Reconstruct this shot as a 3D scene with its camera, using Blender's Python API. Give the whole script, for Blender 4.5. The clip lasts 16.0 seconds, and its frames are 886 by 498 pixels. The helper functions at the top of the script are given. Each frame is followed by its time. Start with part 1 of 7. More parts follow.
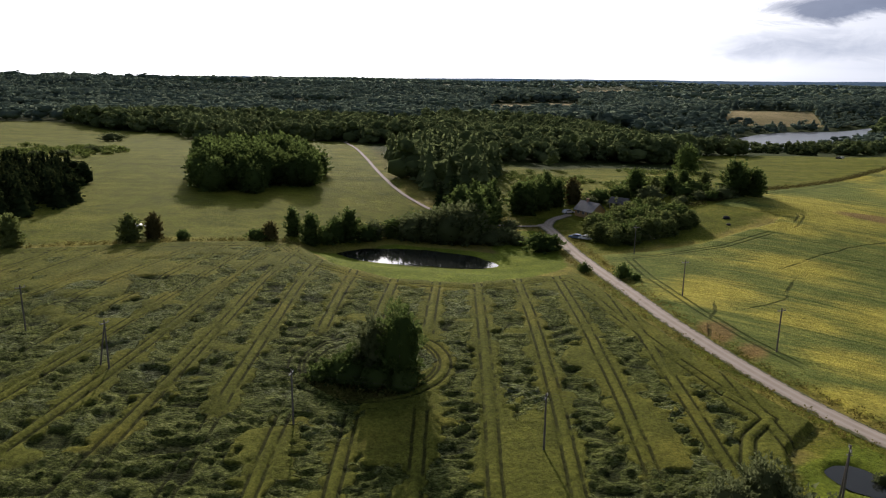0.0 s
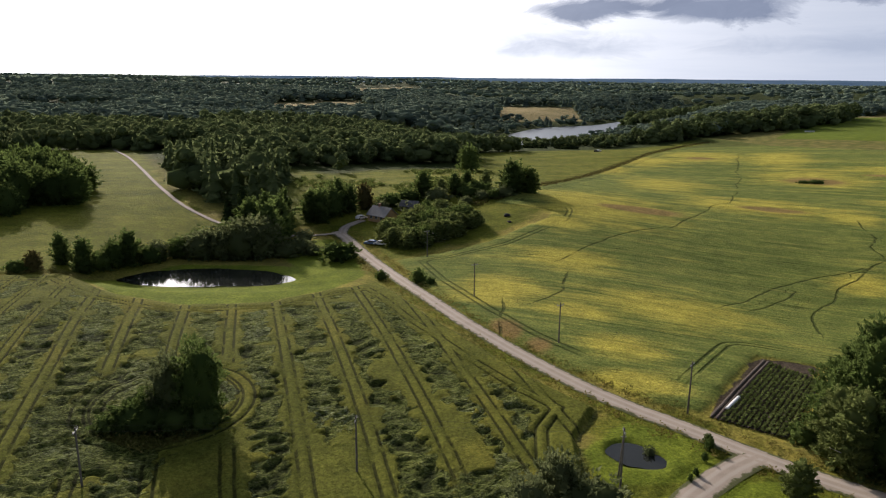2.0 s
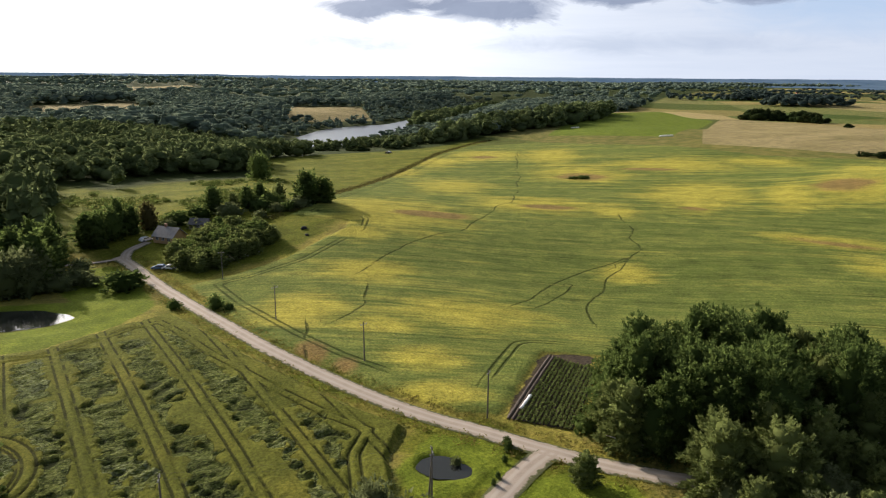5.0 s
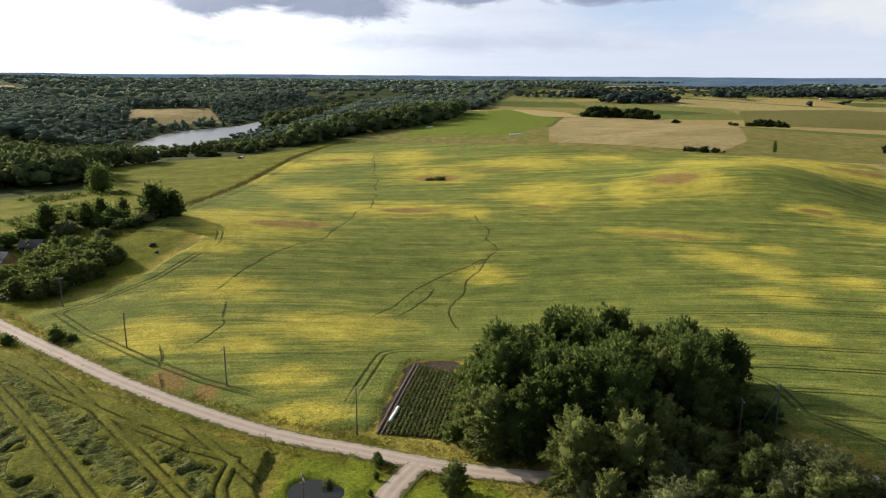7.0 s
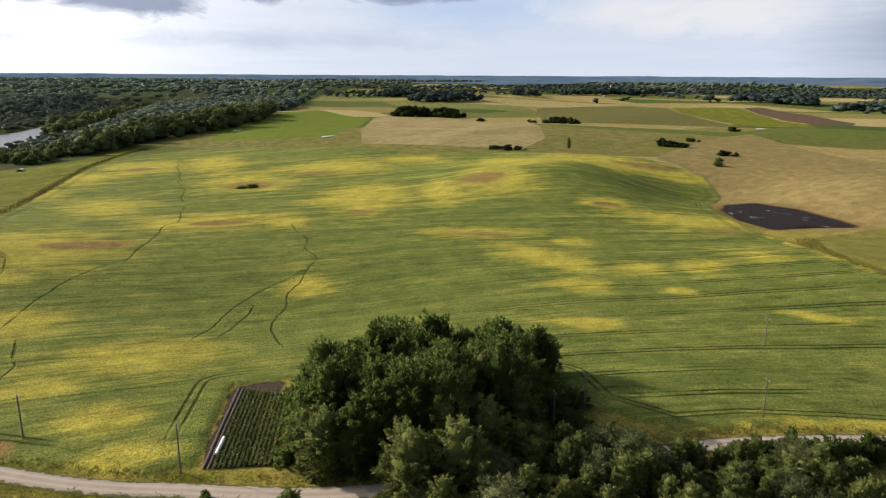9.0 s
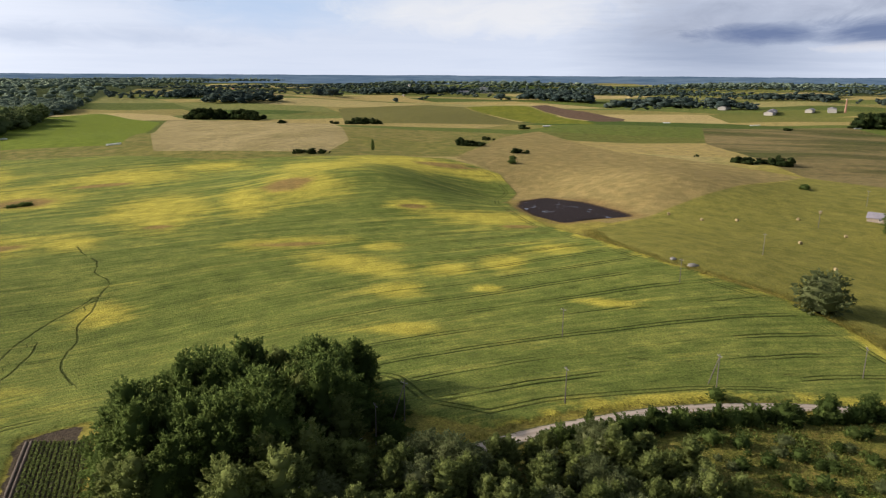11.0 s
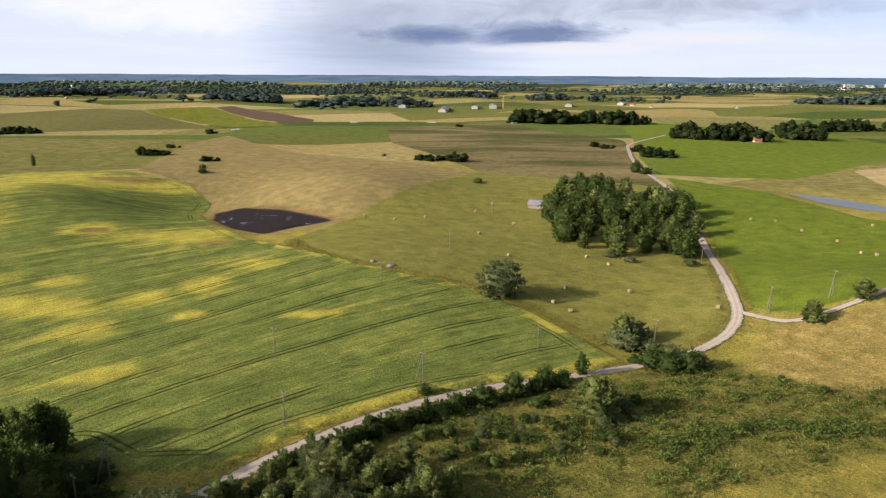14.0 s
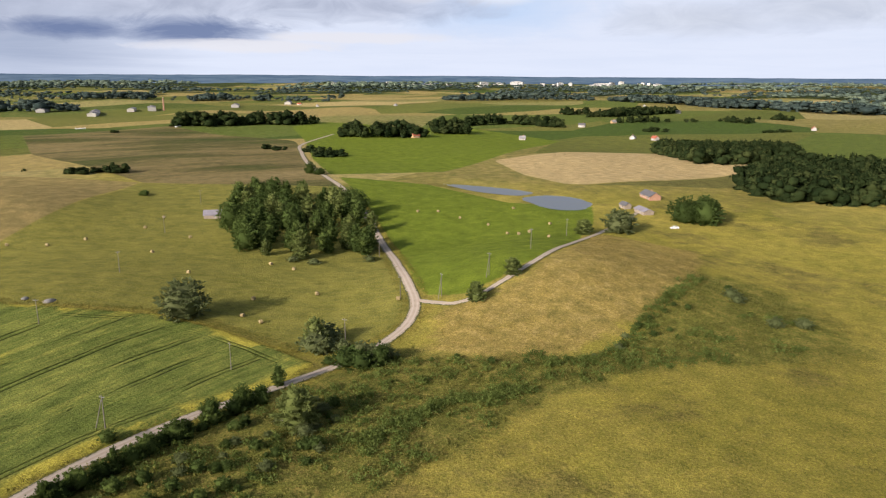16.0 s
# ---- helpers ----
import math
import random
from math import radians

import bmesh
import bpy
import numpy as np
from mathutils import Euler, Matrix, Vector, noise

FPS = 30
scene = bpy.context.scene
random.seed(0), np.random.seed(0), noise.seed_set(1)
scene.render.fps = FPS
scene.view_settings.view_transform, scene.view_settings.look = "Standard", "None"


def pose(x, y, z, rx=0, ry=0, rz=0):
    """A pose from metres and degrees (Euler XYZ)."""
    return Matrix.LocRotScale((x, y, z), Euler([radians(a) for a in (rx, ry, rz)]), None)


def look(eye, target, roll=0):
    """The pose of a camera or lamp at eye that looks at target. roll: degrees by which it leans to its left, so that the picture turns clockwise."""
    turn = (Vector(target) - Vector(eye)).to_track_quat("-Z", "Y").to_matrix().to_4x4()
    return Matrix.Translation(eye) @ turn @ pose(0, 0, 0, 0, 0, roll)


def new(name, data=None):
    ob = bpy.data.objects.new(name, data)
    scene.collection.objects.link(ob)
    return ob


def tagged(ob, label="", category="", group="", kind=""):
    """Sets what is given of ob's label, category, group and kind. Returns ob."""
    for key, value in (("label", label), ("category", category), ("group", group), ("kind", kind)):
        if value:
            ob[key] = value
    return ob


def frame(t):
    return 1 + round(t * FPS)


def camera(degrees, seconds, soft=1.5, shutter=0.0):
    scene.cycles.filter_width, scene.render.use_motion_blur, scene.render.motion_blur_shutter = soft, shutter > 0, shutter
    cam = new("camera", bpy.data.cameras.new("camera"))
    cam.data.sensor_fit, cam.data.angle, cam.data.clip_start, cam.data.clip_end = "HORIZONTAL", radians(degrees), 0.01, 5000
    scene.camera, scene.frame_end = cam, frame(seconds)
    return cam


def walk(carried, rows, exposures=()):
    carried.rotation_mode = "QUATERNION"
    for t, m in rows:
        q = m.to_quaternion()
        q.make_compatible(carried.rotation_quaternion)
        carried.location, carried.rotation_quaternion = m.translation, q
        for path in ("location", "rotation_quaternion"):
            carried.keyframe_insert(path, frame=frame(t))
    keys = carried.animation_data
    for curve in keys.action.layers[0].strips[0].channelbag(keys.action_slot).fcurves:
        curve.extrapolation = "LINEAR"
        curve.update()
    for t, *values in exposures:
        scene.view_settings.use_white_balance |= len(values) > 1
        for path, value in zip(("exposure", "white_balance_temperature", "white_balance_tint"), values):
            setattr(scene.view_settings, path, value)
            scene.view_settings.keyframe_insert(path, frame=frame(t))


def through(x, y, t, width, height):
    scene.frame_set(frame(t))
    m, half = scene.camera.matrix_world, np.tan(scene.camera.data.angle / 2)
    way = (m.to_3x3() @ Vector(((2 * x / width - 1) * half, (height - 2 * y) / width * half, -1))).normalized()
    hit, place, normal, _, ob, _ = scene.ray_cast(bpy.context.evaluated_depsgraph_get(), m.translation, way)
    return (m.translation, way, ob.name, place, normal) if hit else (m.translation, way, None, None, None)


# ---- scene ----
cam = camera(64.5, 16.0, soft=1.2)
PATH = [
    (0.0, (0.83, 0.47, 44.50), (2.621, 97.701, 21.180), 0.58),
    (0.5, (0.65, 0.58, 45.39), (11.289, 97.238, 22.059), 0.57),
    (1.0, (0.54, 0.59, 46.28), (18.179, 96.210, 22.903), 0.55),
    (1.5, (0.52, 0.62, 47.17), (25.175, 94.655, 23.739), 0.54),
    (2.0, (0.38, 0.68, 48.06), (30.700, 93.028, 24.548), 0.52),
    (2.5, (0.35, 0.67, 48.92), (31.303, 92.785, 25.341), 0.50),
    (3.0, (0.38, 0.63, 49.77), (32.276, 92.401, 26.091), 0.48),
    (3.5, (0.28, 0.42, 50.60), (40.462, 88.876, 26.908), 0.48),
    (6.0, (0.05, 0.10, 54.62), (61.588, 75.231, 30.764), 0.46),
    (6.5, (-0.02, -0.06, 55.43), (65.963, 71.193, 31.564), 0.42),
    (7.0, (0.02, -0.18, 56.23), (70.459, 66.667, 32.336), 0.38),
    (7.5, (-0.01, -0.17, 57.01), (74.515, 62.061, 33.083), 0.35),
    (8.0, (-0.08, -0.27, 57.79), (78.332, 56.992, 33.858), 0.31),
    (8.5, (-0.12, -0.32, 58.57), (81.910, 51.620, 34.617), 0.30),
    (9.0, (-0.19, -0.32, 59.35), (85.173, 45.919, 35.368), 0.31),
    (11.5, (-0.05, -0.27, 63.34), (95.902, 14.354, 39.278), 0.32),
    (12.0, (0.00, -0.23, 64.16), (96.740, 7.645, 40.078), 0.31),
    (12.5, (0.08, -0.25, 64.99), (97.135, 0.847, 40.907), 0.30),
    (13.0, (0.08, -0.35, 65.83), (96.969, -5.963, 41.728), 0.30),
    (13.5, (-0.05, -0.44, 66.66), (96.209, -12.793, 42.551), 0.30),
    (14.0, (-0.27, -0.48, 67.50), (94.686, -20.484, 43.370), 0.30),
    (14.5, (-0.41, -0.37, 68.36), (91.652, -31.038, 44.218), 0.31),
    (15.0, (-0.75, -0.45, 69.24), (87.231, -41.398, 45.107), 0.32),
    (15.5, (-1.02, -0.36, 70.12), (81.702, -51.115, 46.013), 0.32),
    (16.0, (-1.18, -0.24, 71.00), (75.247, -60.043, 46.847), 0.33),
]
EXPOSURES = [(0.0, -0.24, 6100, 14), (3.0, 0.10, 6250, 12), (6.0, 0.36, 6400, 10), (9.0, 0.32, 6500, 10), (11.5, 0.36, 6400, 12), (12.5, 0.48, 6400, 13), (14.5, 0.56, 6450, 13), (16.0, 0.46, 6450, 13)]
walk(cam, [(t, look(eye, target, roll)) for t, eye, target, roll in PATH], EXPOSURES)

# ---- sky and sun ----
SUN_AZIMUTH, SUN_ELEVATION = -8.5, 22.0     # degrees: clockwise from +y, above the horizon

world = bpy.data.worlds.new("world")
scene.world = world
world.use_nodes = True
wn, wl = world.node_tree.nodes, world.node_tree.links
wn.clear()


def wnode(kind, **props):
    n = wn.new(kind)
    for key, value in props.items():
        setattr(n, key, value)
    return n


def wmath(op, a, b=None, clamp=False):
    n = wnode("ShaderNodeMath", operation=op, use_clamp=clamp)
    for i, v in enumerate((a, b)):
        if v is None:
            continue
        if isinstance(v, (int, float)):
            n.inputs[i].default_value = v
        else:
            wl.new(v, n.inputs[i])
    return n.outputs[0]


def wmix(fac, a, b):
    n = wnode("ShaderNodeMix", data_type="RGBA")
    for i, v in ((0, fac), (6, a), (7, b)):
        if isinstance(v, (int, float)):
            n.inputs[i].default_value = v
        elif isinstance(v, tuple):
            n.inputs[i].default_value = (*v, 1)
        else:
            wl.new(v, n.inputs[i])
    return n.outputs[2]


def wramp(fac, stops):
    n = wnode("ShaderNodeValToRGB")
    el = n.color_ramp.elements
    while len(el) < len(stops):
        el.new(0.5)
    for e, (p, v) in zip(el, stops):
        e.position, e.color = p, (v, v, v, 1)
    wl.new(fac, n.inputs[0])
    return n.outputs[0]


sky = wnode("ShaderNodeTexSky", sky_type="NISHITA", sun_disc=False, sun_elevation=radians(SUN_ELEVATION),
            sun_rotation=radians(SUN_AZIMUTH), altitude=150.0, air_density=1.0, dust_density=1.6, ozone_density=1.2)
coord = wnode("ShaderNodeTexCoord")
split = wnode("ShaderNodeSeparateXYZ")
wl.new(coord.outputs["Generated"], split.inputs[0])
up = wmath("MAXIMUM", split.outputs[2], 0.0)
# cloud decks lie on a flat layer, so their cells shrink towards the horizon
drop = wmath("ADD", up, 0.19)
flat = wnode("ShaderNodeCombineXYZ")
wl.new(wmath("DIVIDE", split.outputs[0], drop), flat.inputs[0])
wl.new(wmath("DIVIDE", split.outputs[1], drop), flat.inputs[1])
wl.new(wmath("MULTIPLY", up, 6.0), flat.inputs[2])
big = wnode("ShaderNodeTexNoise")
big.inputs["Scale"].default_value, big.inputs["Detail"].default_value, big.inputs["Roughness"].default_value = 0.95, 8, 0.6
wl.new(flat.outputs[0], big.inputs["Vector"])
small = wnode("ShaderNodeTexNoise")
small.inputs["Scale"].default_value, small.inputs["Detail"].default_value, small.inputs["Roughness"].default_value = 3.1, 9, 0.62
wl.new(flat.outputs[0], small.inputs["Vector"])
# towards the sun the deck is thin and glows; away from it banks are grey-blue
way = wnode("ShaderNodeVectorMath", operation="DOT_PRODUCT")
az, elv = radians(SUN_AZIMUTH), radians(SUN_ELEVATION)
way.inputs[1].default_value = (math.sin(az) * math.cos(elv), math.cos(az) * math.cos(elv), math.sin(elv))
wl.new(coord.outputs["Generated"], way.inputs[0])
glow = wmath("POWER", wmath("MAXIMUM", way.outputs["Value"], 0.0), 5.0)
deck = wramp(wmath("ADD", wmath("MULTIPLY", big.outputs[0], 0.62), wmath("MULTIPLY", small.outputs[0], 0.38)),
             ((0.43, 0.0), (0.49, 0.7), (0.56, 1.0)))
dark = wramp(wmath("ADD", big.outputs[0], wmath("MULTIPLY", wmath("SUBTRACT", up, 0.06), 1.3)), ((0.50, 0.0), (0.62, 1.0)))
bright = wmix(wmath("MULTIPLY", glow, 1.0, True), (6.2, 6.7, 7.6), (27.0, 26.0, 24.4))
shade = wmix(wmath("MULTIPLY", glow, 1.0, True), (3.7, 4.3, 5.3), (15.0, 15.2, 15.6))
overhead = wmix(deck, wmix(0.6, sky.outputs[0], (4.6, 5.7, 7.6)), wmix(dark, bright, shade))
# the low sky: bearing and height in degrees, with clouds that lean on streaked and heaped noise
bearing = wmath("MULTIPLY", wmath("ARCTAN2", split.outputs[0], split.outputs[1]), 180 / math.pi)
rise = wmath("MULTIPLY", wmath("ARCSINE", split.outputs[2]), 180 / math.pi)


def cloud_noise(wide, tall, detail, bend, shift):
    c = wnode("ShaderNodeCombineXYZ")
    wl.new(wmath("DIVIDE", bearing, wide), c.inputs[0])
    wl.new(wmath("DIVIDE", rise, tall), c.inputs[1])
    c.inputs[2].default_value = shift
    n = wnode("ShaderNodeTexNoise")
    n.inputs["Scale"].default_value, n.inputs["Detail"].default_value, n.inputs["Roughness"].default_value, n.inputs["Distortion"].default_value = 1.0, detail, 0.64, bend
    wl.new(c.outputs[0], n.inputs["Vector"])
    return n.outputs[0]


heaped, streaked = cloud_noise(4.6, 1.7, 8, 0.7, 2.0), cloud_noise(11.0, 0.75, 7, 0.4, 5.0)


def mass(*lumps, noise=heaped, ragged=1.7, soft=0.25):
    """A cloud: lumps of (bearing, half width, height, half height) with a ragged edge."""
    total = None
    for az0, wide, el0, tall in lumps:
        da, de = wmath("DIVIDE", wmath("SUBTRACT", bearing, az0), wide), wmath("DIVIDE", wmath("SUBTRACT", rise, el0), tall)
        g = wmath("EXPONENT", wmath("MULTIPLY", wmath("ADD", wmath("MULTIPLY", da, da), wmath("MULTIPLY", de, de)), -1.0))
        total = g if total is None else wmath("MAXIMUM", total, g)
    v = wmath("ADD", total, wmath("MULTIPLY", wmath("SUBTRACT", noise, 0.5), ragged))
    return wmath("MULTIPLY", wramp(v, ((0.5 - soft / 2, 0.0), (0.5, 0.45), (0.5 + soft, 1.0))), wmath("MULTIPLY", total, 4.0, True))


low = wmix(wmath("MULTIPLY", glow, 1.1, True), (5.6, 6.1, 7.1), (27.0, 26.0, 24.4))
low = wmix(wmath("MULTIPLY", wramp(streaked, ((0.42, 0.0), (0.66, 1.0))), 0.22), low, wmix(glow, (4.3, 5.0, 6.3), (20.0, 20.0, 19.8)))
low = wmix(wmath("MULTIPLY", mass((64, 9, 5.2, 2.2), (132, 8, 4.8, 1.9), (12, 5, 6.5, 1.0), ragged=1.0, soft=0.6), 0.8), low, (4.0, 5.2, 7.0))
low = wmix(wmath("MULTIPLY", mass((82, 12, 4.7, 1.8), (132, 3.0, 6.2, 1.0), (64, 5, 6.6, 0.7), (126, 2, 5.6, 0.5), soft=0.5), 0.9), low, (6.9, 7.0, 7.2))
low = wmix(wmath("MULTIPLY", mass((25, 8, 2.6, 1.0), (50, 12, 2.6, 0.7), noise=heaped, soft=0.7), 0.65), low, (4.4, 5.0, 6.2))
low = wmix(wmath("MULTIPLY", mass((29, 5.5, 5.2, 1.15), (38.5, 6.5, 5.1, 1.2), (48, 4.5, 6.0, 0.8), (59, 6, 6.0, 0.75), ragged=1.3), 0.95), low, wmix(heaped, (3.5, 4.0, 5.2), (1.9, 2.3, 3.3)))
low = wmix(wmath("MULTIPLY", mass((-20, 3.2, 4.6, 0.55), (-17, 4.5, 3.1, 0.35), (-6, 3, 5.6, 0.4), ragged=1.3), 0.85), low, (9.0, 9.6, 11.0))
# the rain bank over the open country, its deck, its shaft and the lit streaks under it
low = wmix(wmath("MULTIPLY", mass((98, 9.0, 2.2, 3.4), noise=streaked, ragged=0.5, soft=0.8), 0.85), low, (2.5, 3.0, 4.1))
low = wmix(wmath("MULTIPLY", mass((107, 16, 5.0, 1.8), (122, 10, 5.0, 1.2), (97, 6, 3.8, 1.6), ragged=1.2, soft=0.5), 0.95), low, wmix(heaped, (4.8, 5.2, 6.2), (2.4, 2.8, 3.7)))
low = wmix(wmath("MULTIPLY", mass((109, 6.5, 3.0, 1.1), (101, 5, 3.0, 0.8), ragged=1.0, soft=0.4), 0.95), low, (1.25, 1.7, 2.95))
low = wmix(wmath("MULTIPLY", mass((113, 9, 2.0, 0.55), (121, 8, 2.7, 0.5), noise=heaped, ragged=1.4), 0.9), low, (6.0, 6.1, 6.5))
low = wmix(wmath("MULTIPLY", mass((147, 7, 4.0, 1.3), (156, 8, 4.6, 1.4), ragged=1.2, soft=0.5), 0.85), low, wmix(heaped, (5.6, 5.9, 6.4), (3.3, 3.8, 4.8)))
final = wmix(wramp(up, ((0.13, 0.0), (0.24, 1.0))), low, overhead)
# cloud bases and the open sky overhead are dimmer than the bright rim
final = wmix(1.0, final, wramp(up, ((0.0, 1.0), (0.11, 0.95), (0.42, 0.45), (1.0, 0.32))))
final.node.blend_type = "MULTIPLY"
# the bright aureole of the sun behind thin cloud
halo = wmath("POWER", wmath("MAXIMUM", way.outputs["Value"], 0.0), 20.0)
final = wmix(wmath("MULTIPLY", halo, 1.0, True), final, (70.0, 66.0, 60.0))
background = wnode("ShaderNodeBackground")
background.inputs["Strength"].default_value = 0.10
wl.new(final, background.inputs["Color"])
wl.new(background.outputs[0], wnode("ShaderNodeOutputWorld").inputs["Surface"])

sun = new("sun", bpy.data.lights.new("sun", "SUN"))
sun.data.energy, sun.data.angle, sun.data.color = 4.8, radians(0.6), (1.0, 0.865, 0.72)
sun.matrix_world = look((0, 0, 300), (-math.sin(az) * math.cos(elv), -math.cos(az) * math.cos(elv), 300 - math.sin(elv)))


# ---- numeric helpers ----
TABLE = np.random.RandomState(7).rand(256, 256)


def vnoise(x, y, size, seed=0):
    """Smooth value noise, 0 to 1, with cells of that size in metres."""
    x, y = np.asarray(x, float) / size + seed * 17.3, np.asarray(y, float) / size + seed * 9.1
    i, j = np.floor(x).astype(int), np.floor(y).astype(int)
    u, v = x - i, y - j
    u, v = u * u * (3 - 2 * u), v * v * (3 - 2 * v)
    a, b = TABLE[i % 256, j % 256], TABLE[(i + 1) % 256, j % 256]
    c, d = TABLE[i % 256, (j + 1) % 256], TABLE[(i + 1) % 256, (j + 1) % 256]
    return (a * (1 - u) + b * u) * (1 - v) + (c * (1 - u) + d * u) * v


def smooth(a, b, x):
    s = np.clip((x - a) / (b - a), 0, 1)
    return s * s * (3 - 2 * s)


def inside(poly, x, y):
    """Signed distance to a closed outline, positive inside."""
    x, y = np.asarray(x, float), np.asarray(y, float)
    best, within = np.full(x.shape, 1e18), np.zeros(x.shape, bool)
    for (ax, ay), (bx, by) in zip(poly, poly[1:] + poly[:1]):
        ex, ey = bx - ax, by - ay
        s = np.clip(((x - ax) * ex + (y - ay) * ey) / (ex * ex + ey * ey + 1e-9), 0, 1)
        best = np.minimum(best, (x - ax - s * ex) ** 2 + (y - ay - s * ey) ** 2)
        if ey != 0:
            within ^= ((ay > y) != (by > y)) & (x < ax + (y - ay) * ex / ey)
    return np.where(within, 1, -1) * np.sqrt(best)


def rounded(points, step, closed=False):
    """A smooth line through the points, sampled about every step metres."""
    p = np.array(points, float)
    q = np.vstack([p[-1], p, p[:2]]) if closed else np.vstack([2 * p[0] - p[1], p, 2 * p[-1] - p[-2]])
    out = []
    for a, b, c, d in zip(q, q[1:], q[2:], q[3:]):
        n = max(2, int(np.hypot(*(c - b)) / step))
        for s in np.arange(n) / n:
            out.append(0.5 * (2 * b + (c - a) * s + (2 * a - 5 * b + 4 * c - d) * s * s + (3 * b - a - 3 * c + d) * s ** 3))
    if not closed:
        out.append(p[-1])
    return np.array(out)


# ---- the lie of the land ----
HILLS = [
    (220, -70, 170, -7.3), (140, 130, 60, -5.5), (-220, 330, 280, 6.5), (20, -70, 60, 2.8),
    (620, 250, 280, 6.4), (20, 210, 60, -6.4), (-20, 50, 60, -3.3), (220, -390, 170, -2.3),
    (180, -190, 60, 11.6), (180, -110, 60, -3.9), (300, 290, 100, -3), (100, 250, 60, 3.7),
    (420, 50, 60, -13.5), (380, 130, 60, 10), (260, -190, 60, -5.5), (100, -270, 100, -6.1),
    (260, 530, 170, -6.6), (420, -30, 60, 9.1), (260, -30, 60, 6.1), (100, -110, 60, 2.4),
    (-20, 130, 60, 1.4), (100, 10, 60, 2.9)
]
# water: outline, level
POND = [(-25, 189), (-17, 195), (-2, 194), (13, 186), (18.5, 177), (14, 174), (6, 174.5), (-6, 177), (-17, 181.5)]
GARDEN_POND = [(48, 75), (50.5, 76.6), (53, 76), (54.6, 71), (53, 69.2), (49, 71)]
BOG_POND = [(357, 38), (372, 38), (384, 28), (376, 9), (354, -9), (345, -14), (334, 3), (323, 15), (336, 28)]
EAST_POND = [(315, -308), (307, -323), (292, -332), (270, -325), (260, -305), (269, -293), (295, -297)]
EAST_POND_ARM = [(382, -300), (362, -313), (337, -323), (317, -324), (316, -310), (326, -303), (345, -298)]
LAKE = [(275, 640), (292, 700), (345, 775), (400, 836), (455, 866), (515, 886), (600, 960), (690, 1042), (800, 1130), (1100, 1325),
        (1130, 1300), (830, 1105), (720, 1012), (640, 928), (560, 850), (480, 785), (425, 730), (365, 668), (310, 628)]
WATERS = [("pond", POND, -2.2, 5.0), ("garden_pond", GARDEN_POND, -0.6, 2.0), ("bog_pond", BOG_POND, -3.2, 8.0),
          ("east_pond", EAST_POND, -3.4, 8.0), ("east_pond_arm", EAST_POND_ARM, -3.4, 6.0), ("lake", LAKE, -13.0, 40.0)]


def base_height(x, y):
    x, y = np.asarray(x, float), np.asarray(y, float)
    z = np.zeros(np.broadcast(x, y).shape)
    for hx, hy, r, h in HILLS:
        z = z + h * np.exp(-((x - hx) ** 2 + (y - hy) ** 2) / (r * r))
    r = np.hypot(x, y)
    z = z + 34 * np.exp(-((x + 780) ** 2 + (y - 1480) ** 2) / 430 ** 2) + 12 * np.exp(-((x + 100) ** 2 + (y - 1700) ** 2) / 500 ** 2)
    west = smooth(0.55, -0.2, x / (r + 1))                    # wooded, higher country
    far = smooth(700, 4600, r)
    z = z + far * (18 + 14 * west) + smooth(600, 1600, r) * (vnoise(x, y, 520, 3) - 0.5) * (10 + 20 * west)
    z = z + smooth(430, 620, r) * (vnoise(x, y, 150, 21) - 0.5) * 7
    return z + smooth(60, 400, r) * (vnoise(x, y, 90, 5) - 0.5) * 1.6


def height(x, y):
    z = base_height(x, y)
    for _, outline, level, bank in WATERS:
        xs, ys = [p[0] for p in outline], [p[1] for p in outline]
        near = (x > min(xs) - 3 * bank) & (x < max(xs) + 3 * bank) & (y > min(ys) - 3 * bank) & (y < max(ys) + 3 * bank)
        if not np.any(near):
            continue
        d = inside(outline, np.where(near, x, 0), np.where(near, y, 0))
        k = smooth(-3 * bank, -0.15 * bank, d) * near
        floor_z = level - 0.9 * smooth(-0.3 * bank, 0.5 * bank, d) + 0.35 * smooth(0.2, -0.8, d / bank)
        z = z * (1 - k) + floor_z * k
    return z


def ground_at(x, y):
    return float(height(np.array([float(x)]), np.array([float(y)]))[0])


